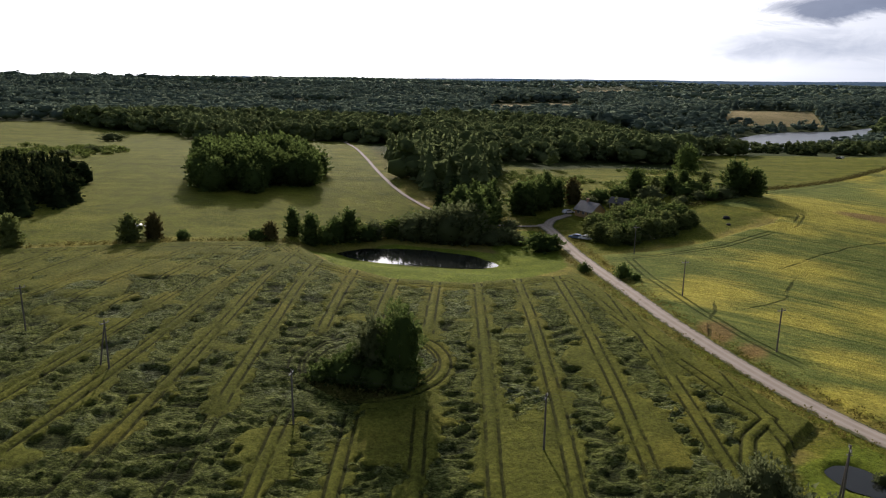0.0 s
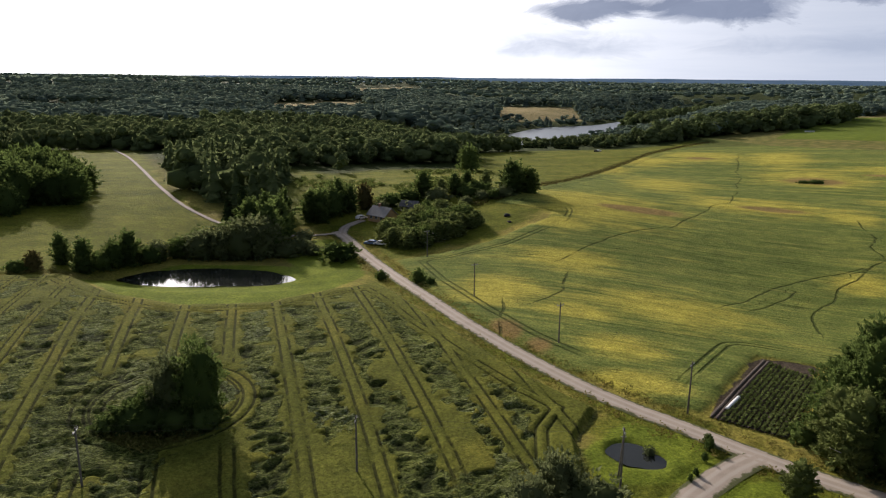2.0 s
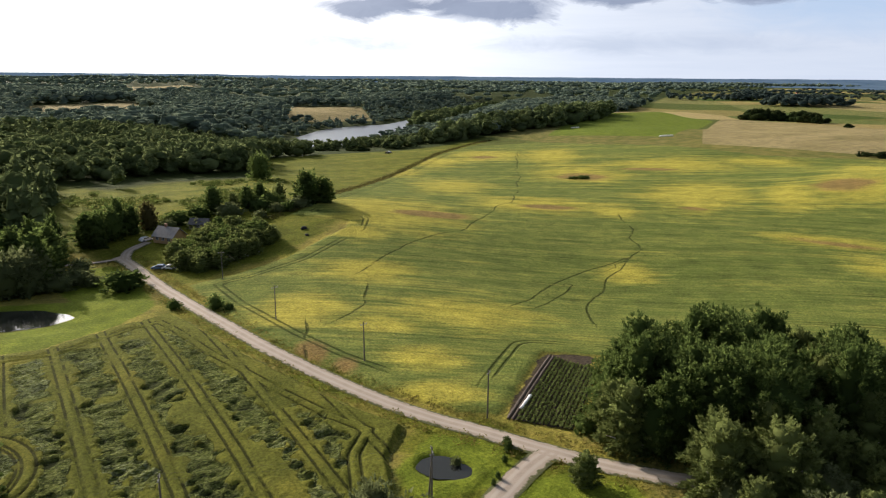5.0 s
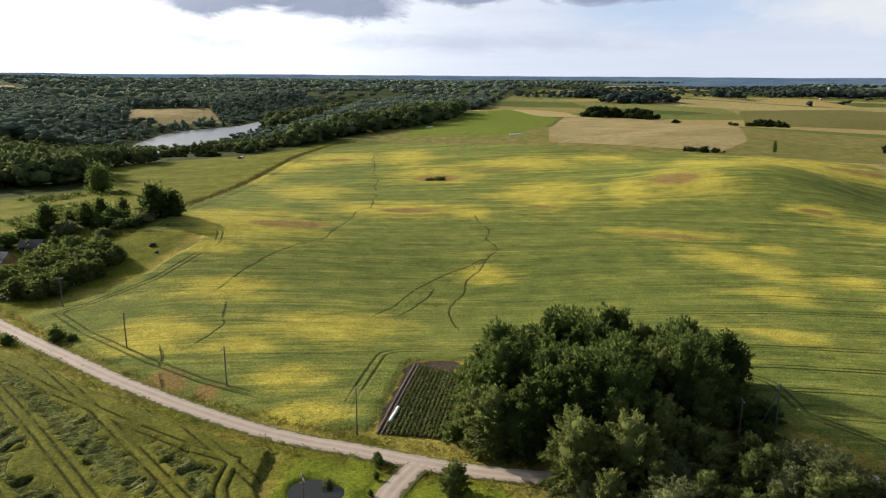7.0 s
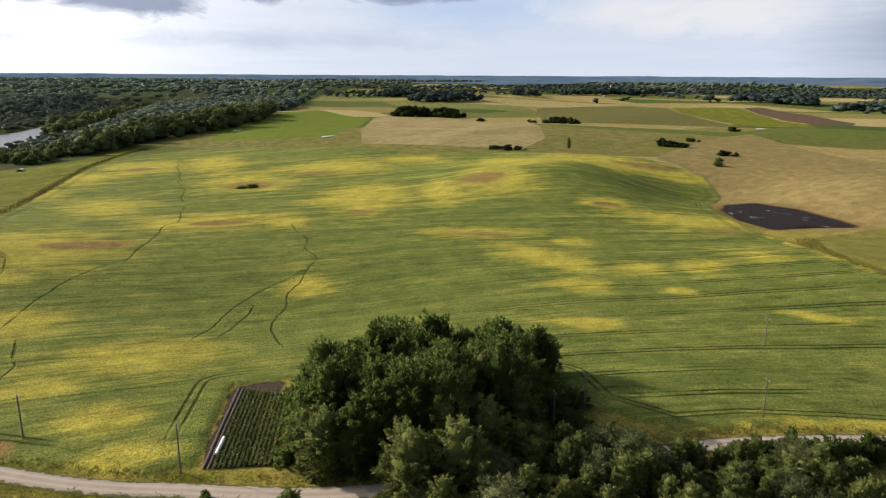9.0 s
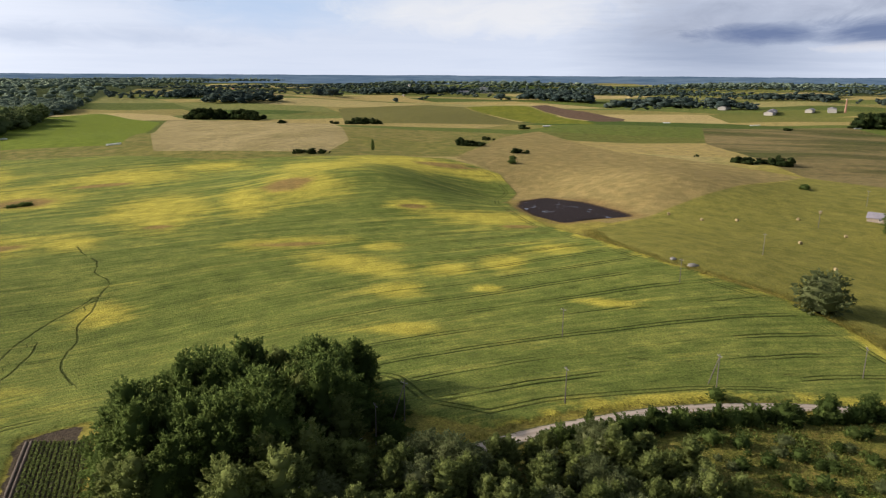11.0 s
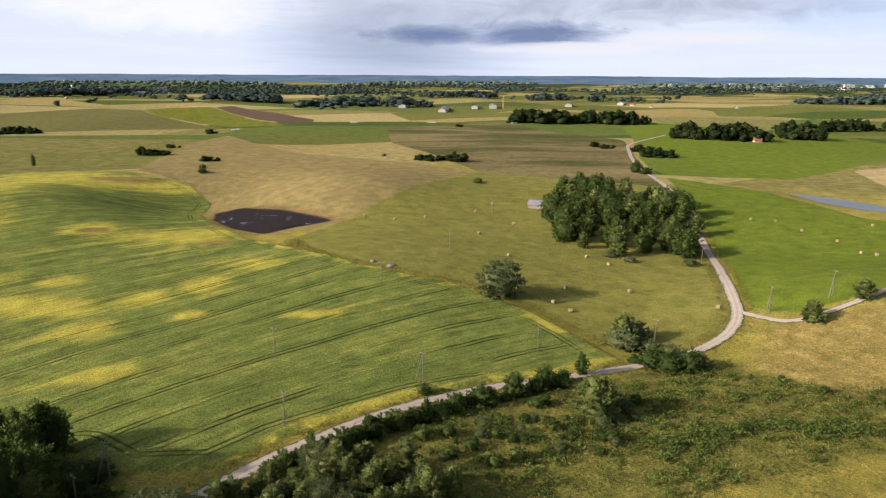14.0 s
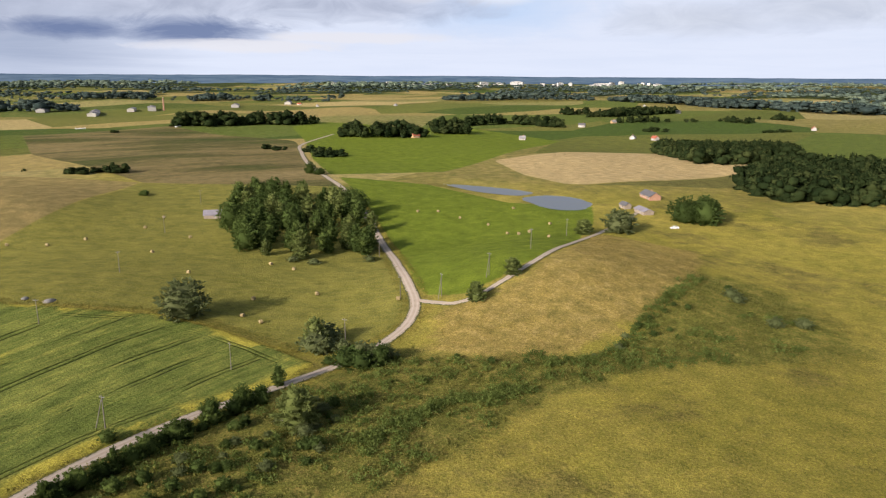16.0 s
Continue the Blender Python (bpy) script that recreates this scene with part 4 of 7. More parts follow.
def build_ground():
    angles = np.radians(np.concatenate([np.arange(-40, 172, 0.41), np.arange(172, 320, 3.0)]))
    radii = np.concatenate([[0.02, 1.5, 4, 12, 20], np.geomspace(28, 700, 300), np.geomspace(716, 4700, 80)])
    rr, aa = np.meshgrid(radii, angles, indexing="ij")
    x, y = (rr * np.sin(aa)).ravel(), (rr * np.cos(aa)).ravel()
    z = height(x, y)
    attrs = {}
    for key, polys in ZONES.items():
        attrs[key] = np.max([inside(q, x, y) for q in polys], axis=0)
    r = np.hypot(x, y)
    attrs["rim"] = smooth(0.45, 0.51, vnoise(x, y * 0.55, 210, 22) * 0.65 + vnoise(x, y, 70, 23) * 0.35) * smooth(2150, 2350, r)
    attrs["far"] = smooth(400, 600, r + (vnoise(x, y, 120, 2) - 0.5) * 200)
    for key, rows in (("ripe", RIPE_FAR + RIPE_NEAR), ("bare", BARE)):
        best = np.zeros(x.shape)
        for px, py, sx, sy in rows:                   # half sizes across and along the bearing of the patch
            c, s = px / math.hypot(px, py), py / math.hypot(px, py)
            across, out = s * (x - px) - c * (y - py), c * (x - px) + s * (y - py)
            best = np.maximum(best, np.exp(-(across / (1.35 * sx)) ** 2 - (out / (1.35 * sy)) ** 2))
        attrs[key] = best
    attrs["lemon"] = np.exp(-(np.maximum(attrs["bean"], 0) / 4.2) ** 2) * smooth(108, 128, x) * smooth(46, 22, y) * smooth(320, 280, x)
    attrs["row_u"] = np.hypot(x + 155, y + 223)              # the rows are drilled in wide arcs
    attrs["row_v"] = 450 * np.arctan2(x + 155, y + 223)
    attrs["driven"] = 0.22 + 0.66 * smooth(110, 40, y)
    attrs["trail"], attrs["trodden"] = trodden(x, y)
    attrs["isle"] = 6.8 - np.hypot((x + 8.5) * 0.85, y - 98.5)
    attrs["peat"] = inside(BOG_POND, x, y) + 3.0
    # standing beans are higher than the verge
    z = z + 0.5 * smooth(-0.3, 1.2, attrs["bean"])
    wild = np.maximum(smooth(0, 3, attrs["scrub"]), smooth(0, 3, attrs["ridge"]))
    z = z + wild * smooth(20, 60, r) * 0.5 * vnoise(x, y, 2.6, 9)
    for key, line in PATHS.items():
        d = along(line, x, y)
        w = ROADS[key][1]
        z = z - 0.18 * smooth(w * 0.5 + 0.4, w * 0.5 - 0.5, d) - 0.25 * np.exp(-((d - w * 0.5 - 1.3) / 0.7) ** 2)
    n, m = len(radii), len(angles)
    i, j = np.meshgrid(np.arange(n - 1), np.arange(m), indexing="ij")
    j2 = (j + 1) % m
    faces = np.stack([i * m + j, i * m + j2, (i + 1) * m + j2, (i + 1) * m + j], -1).reshape(-1, 4)
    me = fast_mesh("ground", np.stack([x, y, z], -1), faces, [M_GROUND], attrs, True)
    ob = new("ground", me)
    tagged(ob, "rolling farmland of lodged grain, bean field, pasture and stubble", "ground", kind="structure")
    return ob


GROUND = build_ground()


def build_grain():
    """The crop itself: upright between the wheel lanes and at the edges, beaten down in billows elsewhere."""
    angles = np.radians(np.arange(-47, 46, 0.21))
    radii = np.exp(np.arange(math.log(56), math.log(240), 0.0042))
    rr, aa = np.meshgrid(radii, angles, indexing="ij")
    x, y = (rr * np.sin(aa)).ravel(), (rr * np.cos(aa)).ravel()
    edge = inside(GRAIN, x, y)
    u = x - 0.035 * (y - 100) - 0.20 * (y - 100) * smooth(-25, -60, x) + 0.9 * (vnoise(x, y, 26, 4) - 0.5)
    ring = np.hypot(x + 8.5, y - 103.6) - 11.8
    isle = 6.8 - np.hypot((x + 8.5) * 0.85, y - 98.5)
    lane = np.abs((u - 0.3 + 4.675) % 9.35 - 4.675)
    lane = np.where(ring < 2.0, np.abs(ring), lane)
    fray = 1.8 * (vnoise(x, y, 5.5, 33) - 0.5) + 2.0 * (vnoise(x, y * 1.5, 2.0, 34) - 0.5) + 1.2 * (vnoise(x, y * 1.5, 0.9, 37) - 0.5)
    stand = smooth(2.5, 1.6, lane + fray) * smooth(0.26, 0.40, vnoise(x, y * 0.5, 20, 35) + 0.25 * smooth(100, 130, y))
    calm = smooth(-30, -80, x) * smooth(100, 140, y) * 0.55 + smooth(135, 175, y) * 0.45
    stand = np.maximum(stand, smooth(0.45, 0.75, calm + 1.2 * (vnoise(x, y * 1.4, 7, 36) - 0.35)))
    stand = np.maximum(stand, smooth(8.0, 6.0, edge + 1.2 * fray))
    upright = np.max([6 - np.hypot((x + 3.5) * 0.85, (y - 85) * 0.75), 4 - np.hypot(x + 19, (y - 79) * 0.5), 4 - np.hypot(x - 27, (y - 104) * 0.5),
                      5 - np.hypot(x - 13, (y - 78) * 0.4), 4 - np.hypot(x - 30, (y - 84) * 0.4), 6 - np.hypot((x + 60) * 0.5, y - 150)], axis=0)
    stand = np.maximum(stand, smooth(-0.6, 0.8, upright + 1.4 * fray))
    # billows: warped ridges at three sizes, with holes where the straw lies flat
    wx, wy = x + 5 * (vnoise(x, y, 7, 41) - 0.5), y + 4 * (vnoise(x, y, 6, 42) - 0.5)
    r1 = 1 - np.abs(2 * vnoise(wx * 0.55 + wy * 0.10, wy * 1.25, 1.9, 43) - 1)
    r2 = 1 - np.abs(2 * vnoise(wx * 0.7, wy * 1.3, 1.0, 44) - 1)
    hole = smooth(0.55, 0.78, 0.6 * vnoise(wx, wy * 1.6, 5.0, 45) + 0.4 * vnoise(wx, wy * 1.6, 2.2, 47))
    billow = (0.16 + 0.42 * r1 ** 1.5 + 0.30 * r2 ** 1.3) * (1 - 0.65 * hole)
    top = stand * (0.80 + 0.10 * vnoise(x, y, 0.9, 46)) + (1 - stand) * billow
    rut = np.exp(-((np.minimum(lane, np.minimum(np.abs(edge - 5.0), np.abs(ring + 2.4))) - 0.85) / 0.30) ** 2)
    top = top - 0.45 * rut * np.minimum(1, top)
    top = np.where(isle > 0, 0.0, top) * smooth(0.0, 1.0, edge)
    z = height(x, y) + top - 0.06 * (top < 0.02)
    attrs = {key: np.full(x.shape, -60.0) for key in ZONES if key != "grain"}
    # depth marks the low spots where the surface colour carries painted shade
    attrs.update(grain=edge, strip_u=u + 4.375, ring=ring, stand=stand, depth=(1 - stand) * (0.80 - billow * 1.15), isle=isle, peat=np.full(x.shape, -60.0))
    m = len(angles)
    i, j = np.meshgrid(np.arange(len(radii) - 1), np.arange(m - 1), indexing="ij")
    faces = np.stack([i * m + j, i * m + j + 1, (i + 1) * m + j + 1, (i + 1) * m + j], -1).reshape(-1, 4)
    faces = faces[(edge[faces] > -0.5).all(1) & (isle[faces] < 1.5).all(1)]
    used = np.unique(faces)
    index = np.zeros(len(x), int)
    index[used] = np.arange(len(used))
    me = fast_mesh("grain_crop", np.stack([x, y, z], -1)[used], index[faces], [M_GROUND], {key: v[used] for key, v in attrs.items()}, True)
    return tagged(new("grain_crop", me), "green grain crop beaten down by rain between standing strips", "crop", kind="stuff")


build_grain()


def build_road(name, line, width, label):
    pts = rounded(line, 1.5)
    t = np.gradient(pts, axis=0)
    t /= np.hypot(t[:, 0], t[:, 1])[:, None]
    side = np.stack([t[:, 1], -t[:, 0]], -1)
    across = np.array([-0.62, -0.42, -0.2, 0.0, 0.2, 0.42, 0.62]) * width
    crown = np.array([-0.10, 0.02, -0.01, 0.05, -0.01, 0.02, -0.10])
    v, a = [], []
    for o, c in zip(across, crown):
        q = pts + side * (o + 0.25 * (vnoise(pts[:, 0], pts[:, 1], 5, int(abs(o) * 9)) - 0.5))[:, None]
        z = height(q[:, 0], q[:, 1]) + c + 0.03 + 0.00035 * np.hypot(q[:, 0], q[:, 1])
        v.append(np.column_stack([q, z])), a.append(np.full(len(q), o))
    v, a = np.stack(v, 1), np.stack(a, 1)
    n, m = v.shape[:2]
    i, j = np.meshgrid(np.arange(n - 1), np.arange(m - 1), indexing="ij")
    faces = np.stack([i * m + j, i * m + j + 1, (i + 1) * m + j + 1, (i + 1) * m + j], -1).reshape(-1, 4)
    ob = new(name, fast_mesh(name, v.reshape(-1, 3), faces, [M_ROAD], {"across": a.ravel() * 4.0 / width}, True))
    return tagged(ob, label, "road", kind="structure")


build_road("gravel_road", *ROADS["gravel_road"], "pale dusty gravel road winding between the fields")
build_road("side_lane", *ROADS["side_lane"], "narrow gravel lane leading to the far farmyard")
build_road("farm_track", *ROADS["farm_track"], "farm track climbing along the edge of the wood")
build_road("drive", *ROADS["drive"], "short gravel drive to the farmhouse")
build_road("yard_drive", *ROADS["yard_drive"], "gravel drive branching off beside the garden pond")


def build_water(name, outline, level, bank):
    pts = rounded(outline, max(0.6, bank * 0.35), True)
    pts = pts + (vnoise(pts[:, 0], pts[:, 1], bank * 0.8, 3)[:, None] - 0.5) * bank * 0.25
    bm = bmesh.new()
    f = bm.faces.new([bm.verts.new((px, py, level)) for px, py in pts])
    if f.normal.z < 0:
        f.normal_flip()
    bm.normal_update()
    if f.normal.z < 0:
        bmesh.ops.reverse_faces(bm, faces=[f])
    bmesh.ops.triangulate(bm, faces=bm.faces[:])
    me = bpy.data.meshes.new(name)
    bm.to_mesh(me)
    bm.free()
    me.materials.append(M_LAKE if name == "lake" or name.startswith("east") else M_PEAT if name == "bog_pond" else M_WATER)
    return tagged(new(name, me), {"pond": "still dark pond that mirrors the bright sky", "lake": "long lake between wooded shores", "bog_pond": "nearly dry pond of dark wet peat"}.get(name, "small shallow pond in the fields"), "water", kind="structure")


for item in WATERS:
    build_water(*item)


# ---- trees ----
def ball(sub):
    bm = bmesh.new()
    bmesh.ops.create_icosphere(bm, subdivisions=sub, radius=1)
    v = np.array([q.co[:] for q in bm.verts])
    f = np.array([[q.index for q in g.verts] for g in bm.faces])
    bm.free()
    return v, f


BALL1, BALL2 = ball(1), ball(2)


def leaves(rs, centres, outward, size, lift=0.4):
    """Leaf sprays: four-cornered, bent blades that face more or less outward. Corners and triangles."""
    n = len(centres)
    nrm = outward + rs.normal(0, 0.55, (n, 3)) + np.array([0, 0, lift])
    nrm /= np.linalg.norm(nrm, axis=1)[:, None] + 1e-9
    a = np.cross(nrm, rs.normal(0, 1, (n, 3)))
    a /= np.linalg.norm(a, axis=1)[:, None] + 1e-9
    b = np.cross(nrm, a)
    s = size * rs.uniform(0.6, 1.4, n)[:, None]
    v = np.stack([centres - a * s, centres - b * s * 0.55 + nrm * s * 0.15, centres + a * s, centres + b * s * 0.55 + nrm * s * 0.15], 1).reshape(-1, 3)
    k = np.arange(n)[:, None] * 4
    f = np.concatenate([k + [0, 1, 2], k + [0, 2, 3]], 0)
    return v, f


def trunk_mesh(rs, h, r, blobs, mat, limbs=5):
    bm = bmesh.new()
    mid = Vector((rs.uniform(-0.15, 0.15), rs.uniform(-0.15, 0.15), h * 0.4))
    rod(bm, (0, 0, -0.4), mid, r, r * 0.7, 8)
    rod(bm, mid, (0, 0, h * 0.78), r * 0.7, r * 0.25, 7)
    for b in blobs[1:1 + limbs]:
        rod(bm, (0, 0, max(h * 0.2, b[2] * 0.6)), b[:3], r * 0.38, r * 0.12, 5)
    me = bpy.data.meshes.new("trunk")
    bm.to_mesh(me)
    bm.free()
    me.materials.append(mat)
    return me


def plume_crown(rs, h, w, form, plumes, count, size):
    """A crown of leafy boughs that sweep outward and up, each thinning to its tip, round a closed dark body."""
    k = np.arange(plumes)
    t = (k + rs.rand(plumes)) / plumes
    foot = {"tall": 0.08, "broad": 0.06, "bush": 0.02}[form]
    if form == "tall":
        prof = np.sin(math.pi * (0.16 + 0.80 * t)) ** 0.75
    else:
        prof = np.sqrt(np.clip(1.02 - (2 * t - 0.90) ** 2 * 0.88, 0.06, 1))
    a = k * 2.39996 + rs.uniform(-0.5, 0.5, plumes)
    rad = w * prof * rs.uniform(0.68, 1.08, plumes)
    out = np.stack([np.cos(a), np.sin(a), np.zeros(plumes)], -1)
    z = h * (foot + (1.0 - foot) * t) * rs.uniform(0.95, 1.03, plumes)
    tip = out * rad[:, None] + np.stack([0 * z, 0 * z, z], -1)
    reach = np.minimum(h * (0.20 if form == "tall" else 0.15) * np.clip(1.5 * t - 0.35, -0.25, 1), z * 0.6)
    root = out * (rad * 0.38)[:, None] + np.stack([0 * z, 0 * z, z - reach], -1)
    per = np.maximum(6, count * (rad + 0.3 * w) / np.sum(rad + 0.3 * w)).astype(int)
    i = np.repeat(k, per)
    n = len(i)
    s = rs.rand(n) ** 0.75
    way = (tip - root)[i]
    way = way / np.linalg.norm(way, axis=1)[:, None]
    spread = (0.20 * w * (1.12 - 0.8 * s))[:, None]
    d = rs.normal(0, 1, (n, 3))
    d /= np.linalg.norm(d, axis=1)[:, None]
    c = root[i] + (tip - root)[i] * s[:, None] + d * spread * rs.uniform(0.55, 1.1, (n, 1))
    point = way + 0.8 * d + rs.normal(0, 0.35, (n, 3))
    point /= np.linalg.norm(point, axis=1)[:, None]
    side = np.cross(point, rs.normal(0, 1, (n, 3)))
    side /= np.linalg.norm(side, axis=1)[:, None] + 1e-9
    q = (size * rs.uniform(0.6, 1.4, n))[:, None]
    v = np.stack([c - side * q * 0.62 - point * q * 0.5, c + side * q * 0.62 - point * q * 0.5, c + point * q * 1.1], 1).reshape(-1, 3)
    vs, fs, m = [v], [np.arange(3 * n).reshape(-1, 3)], 3 * n
    if form == "tall":
        for j in range(7):
            tt = (j + 0.6) / 7.5
            pr = w * 0.62 * math.sin(math.pi * (0.16 + 0.80 * tt)) ** 0.75
            b = BALL1[0] * np.array([pr, pr, h * 0.12]) * rs.uniform(0.8, 1.15, (len(BALL1[0]), 1)) + np.array([0, 0, h * (foot + (0.93 - foot) * tt)])
            vs.append(b), fs.append(BALL1[1] + m)
            m += len(b)
    else:
        b = BALL2[0] * np.array([w * 0.64, w * 0.64, h * 0.38]) * rs.uniform(0.85, 1.12, (len(BALL2[0]), 1)) + np.array([0, 0, h * 0.47])
        vs.append(b), fs.append(BALL2[1] + m)
    limbs = [(*(0.8 * tip[j]), 1, 1) for j in range(plumes // 5, plumes, max(1, plumes // 7))]
    return np.concatenate(vs), np.concatenate(fs), [(0, 0, h, 1, 1)] + limbs


def tree_kind(seed, kind, h, w, count, size, mat, bark):
    """Meshes of one kind of tree, at its full height: (trunk, crown)."""
    rs = np.random.RandomState(seed)
    if kind == "spruce":
        vs, fs, n = [], [], 0
        tiers = max(7, int(h / 1.1))
        for i in range(tiers):
            t = i / tiers
            z, r = h * (0.08 + 0.9 * t), w * (1 - t) ** 0.85 * rs.uniform(0.85, 1.12) + 0.12
            k = max(6, int(count / tiers * (1.7 - 1.4 * t)))
            a = rs.uniform(0, 2 * math.pi, k)
            q = r * np.sqrt(rs.uniform(0.25, 1.0, k))
            c = np.stack([q * np.cos(a), q * np.sin(a), z - q * 0.42 + rs.normal(0, 0.12, k)], -1)
            o = np.stack([np.cos(a) * 0.6, np.sin(a) * 0.6, np.full(k, 0.5)], -1)
            v, f = leaves(rs, c, o, size, 0.3)
            vs.append(v), fs.append(f + n)
            n += len(v)
        s = 9
        a = np.arange(s) * 2 * math.pi / s
        cone = np.concatenate([np.stack([w * 0.62 * np.cos(a), w * 0.62 * np.sin(a), np.full(s, h * 0.07)], -1), [[0, 0, h * 0.95]]])
        vs.append(cone)
        fs.append(np.array([[i, (i + 1) % s, s] for i in range(s)]) + n)
        v, f = np.concatenate(vs), np.concatenate(fs)
        blobs = [(0, 0, h, 1, 1)]
    else:
        v, f, blobs = plume_crown(rs, h, w, kind, {"tall": 74, "broad": 88, "bush": 40}[kind], count, size)
    crown = fast_mesh("crown", v, f, [mat])
    return trunk_mesh(rs, h, 0.02 * h + 0.05, blobs, bark, 0 if kind == "spruce" else 5), crown


SPECIES = dict(oak=("broad", 14, 5.6, 3700, M_LEAF, M_BARK, 3), alder=("tall", 16, 4.2, 3700, M_LEAF, M_BARK, 3), birch=("tall", 11, 3.2, 2900, M_BIRCH, M_BIRCHBARK, 3),
               willow=("broad", 12, 5.6, 3600, M_WILLOW, M_BARK, 2), bush=("bush", 4, 2.6, 1050, M_LEAF, M_BARK, 3), sallow=("bush", 4, 3.0, 1050, M_WILLOW, M_BARK, 2),
               spruce=("spruce", 14, 3.0, 1600, M_SPRUCE, M_BARK, 2), rowan=("broad", 9, 3.0, 2600, M_RUST, M_BARK, 2))
LEAF = dict(oak=0.30, alder=0.29, birch=0.25, willow=0.30, bush=0.20, sallow=0.20, spruce=0.42, rowan=0.24)
KINDS, KINDS_AFAR = {}, {}
for at, (key, (form, tall, wide, count, mat, bark, variants)) in enumerate(SPECIES.items()):
    more = 1.0 if form == "spruce" else 1.35
    KINDS[key] = [tree_kind(11 + 10 * at + i, form, tall, wide, int(count * more), LEAF[key], mat, bark) for i in range(variants)]
    KINDS_AFAR[key] = [tree_kind(11 + 10 * at + i, form, tall, wide, int(count * more / 3.5), LEAF[key] * 1.75, mat, bark) for i in range(variants)]
FULL = dict(oak=14, alder=16, birch=11, willow=12, bush=4, sallow=4, spruce=14, rowan=9)
LABELS = dict(
    oak="round-crowned broadleaf tree with dark green foliage", alder="tall dense deciduous tree with deep green leaves",
    birch="slim pale-barked birch with light green leaves", willow="grey-green willow with a broad silvery crown",
    bush="low dense green bush in the grass", sallow="rounded silvery sallow bush in rough grass",
    spruce="dark conical spruce with drooping boughs", rowan="small tree with yellowing rusty foliage")
MASTERS = {}


def plant(kind, x, y, h, wide=1.0, group="", label="", sink=0.0):
    """One tree of that kind and height; wide stretches its crown."""
    rs = random.Random(int(x * 131 + y * 71 + h * 17))
    variant = rs.randrange(len(KINDS[kind]))
    name = {"bush": "bush", "sallow": "sallow_bush"}.get(kind, kind + "_tree" if kind != "willow" else "willow_tree")
    s = h / FULL[kind]
    m = pose(x, y, ground_at(x, y) - sink, 0, 0, rs.uniform(0, 360)) @ Matrix.Diagonal((s * wide, s * wide * rs.uniform(0.9, 1.1), s, 1))
    ob = empty(name, m)
    trunk, crown = (KINDS if math.hypot(x, y) < 160 else KINDS_AFAR)[kind][variant]
    part_mesh("trunk" if kind not in ("bush", "sallow") else "stems", trunk, ob)
    part_mesh("crown", crown, ob)
    return tagged(ob, label or LABELS[kind], "bush" if kind in ("bush", "sallow") else "tree", group)


# ---- woods: many trees in one object, never counted singly ----
def low_tree(seed, kind, leaf_count, blobs_n, leaf, ball_mesh):
    """A light tree of height 1 for the woods."""
    rs = np.random.RandomState(seed)
    vs, fs, n = [], [], 0
    if kind == "cone":
        s, tiers = 7, 6
        for t in range(tiers):
            a = np.arange(s) * 2 * math.pi / s + rs.uniform(0, 1)
            z0, z1 = 0.05 + 0.14 * t, min(1.0, 0.34 + 0.135 * t)
            r = 0.175 * (1 - t / tiers) ** 0.8 * rs.uniform(0.6, 1.25, s)
            v = np.concatenate([np.stack([r * np.cos(a), r * np.sin(a), np.full(s, z0) + rs.uniform(-0.03, 0.03, s)], -1), [[0, 0, z1]]])
            vs.append(v), fs.append(np.array([[i, (i + 1) % s, s] for i in range(s)]) + n)
            n += len(v)
        c = np.stack([rs.normal(0, 0.1, leaf_count), rs.normal(0, 0.1, leaf_count), rs.uniform(0.1, 0.9, leaf_count)], -1)
        c[:, :2] *= (1.15 - c[:, 2:])
        v, f = leaves(rs, c, np.concatenate([c[:, :2] * 6, np.full((leaf_count, 1), 0.3)], 1), leaf * 0.8)
        vs.append(v), fs.append(f + n)
    else:
        tall = kind == "tall"
        for i in range(blobs_n):
            t = (i + 0.5) / blobs_n
            a, q = rs.uniform(0, 6.28), (0.10 if tall else 0.17) * rs.uniform(0.3, 1.1)
            c = np.array([q * math.cos(a), q * math.sin(a), 0.30 + 0.52 * t])
            r = (0.17 if tall else 0.235) * (1.15 if blobs_n < 3 else 1.0) * rs.uniform(0.8, 1.15) * (1.12 - 0.5 * t)
            bv, bf = ball_mesh
            v = c + bv * r * 0.88 * rs.uniform(0.78, 1.18, (len(bv), 1)) * np.array([1, 1, 1.05])
            vs.append(v), fs.append(bf + n)
            n += len(v)
            k = leaf_count // blobs_n
            d = rs.normal(0, 1, (k, 3))
            d /= np.linalg.norm(d, axis=1)[:, None]
            d[:, 2] = np.abs(d[:, 2]) * 1.2 - 0.25
            v, f = leaves(rs, c + d * r * rs.uniform(0.84, 1.15, (k, 1)), d, leaf)
            vs.append(v), fs.append(f + n)
            n += len(v)
    return np.concatenate(vs), np.concatenate(fs)


LOW = {"mid": [low_tree(i, ("broad", "tall", "broad", "cone", "cone")[i], 80, 5, 0.060, BALL1) for i in range(5)],
       "far": [low_tree(20 + i, ("broad", "tall", "broad", "cone")[i], 12, 2, 0.085, BALL1) for i in range(4)],
       "dim": [low_tree(40 + i, "broad", 2, 1, 0.10, BALL1) for i in range(3)]}
GONE = {"far": (2.1, 1.0), "mid": (1.30, 1.0), "dim": (2.9, 1.25)}


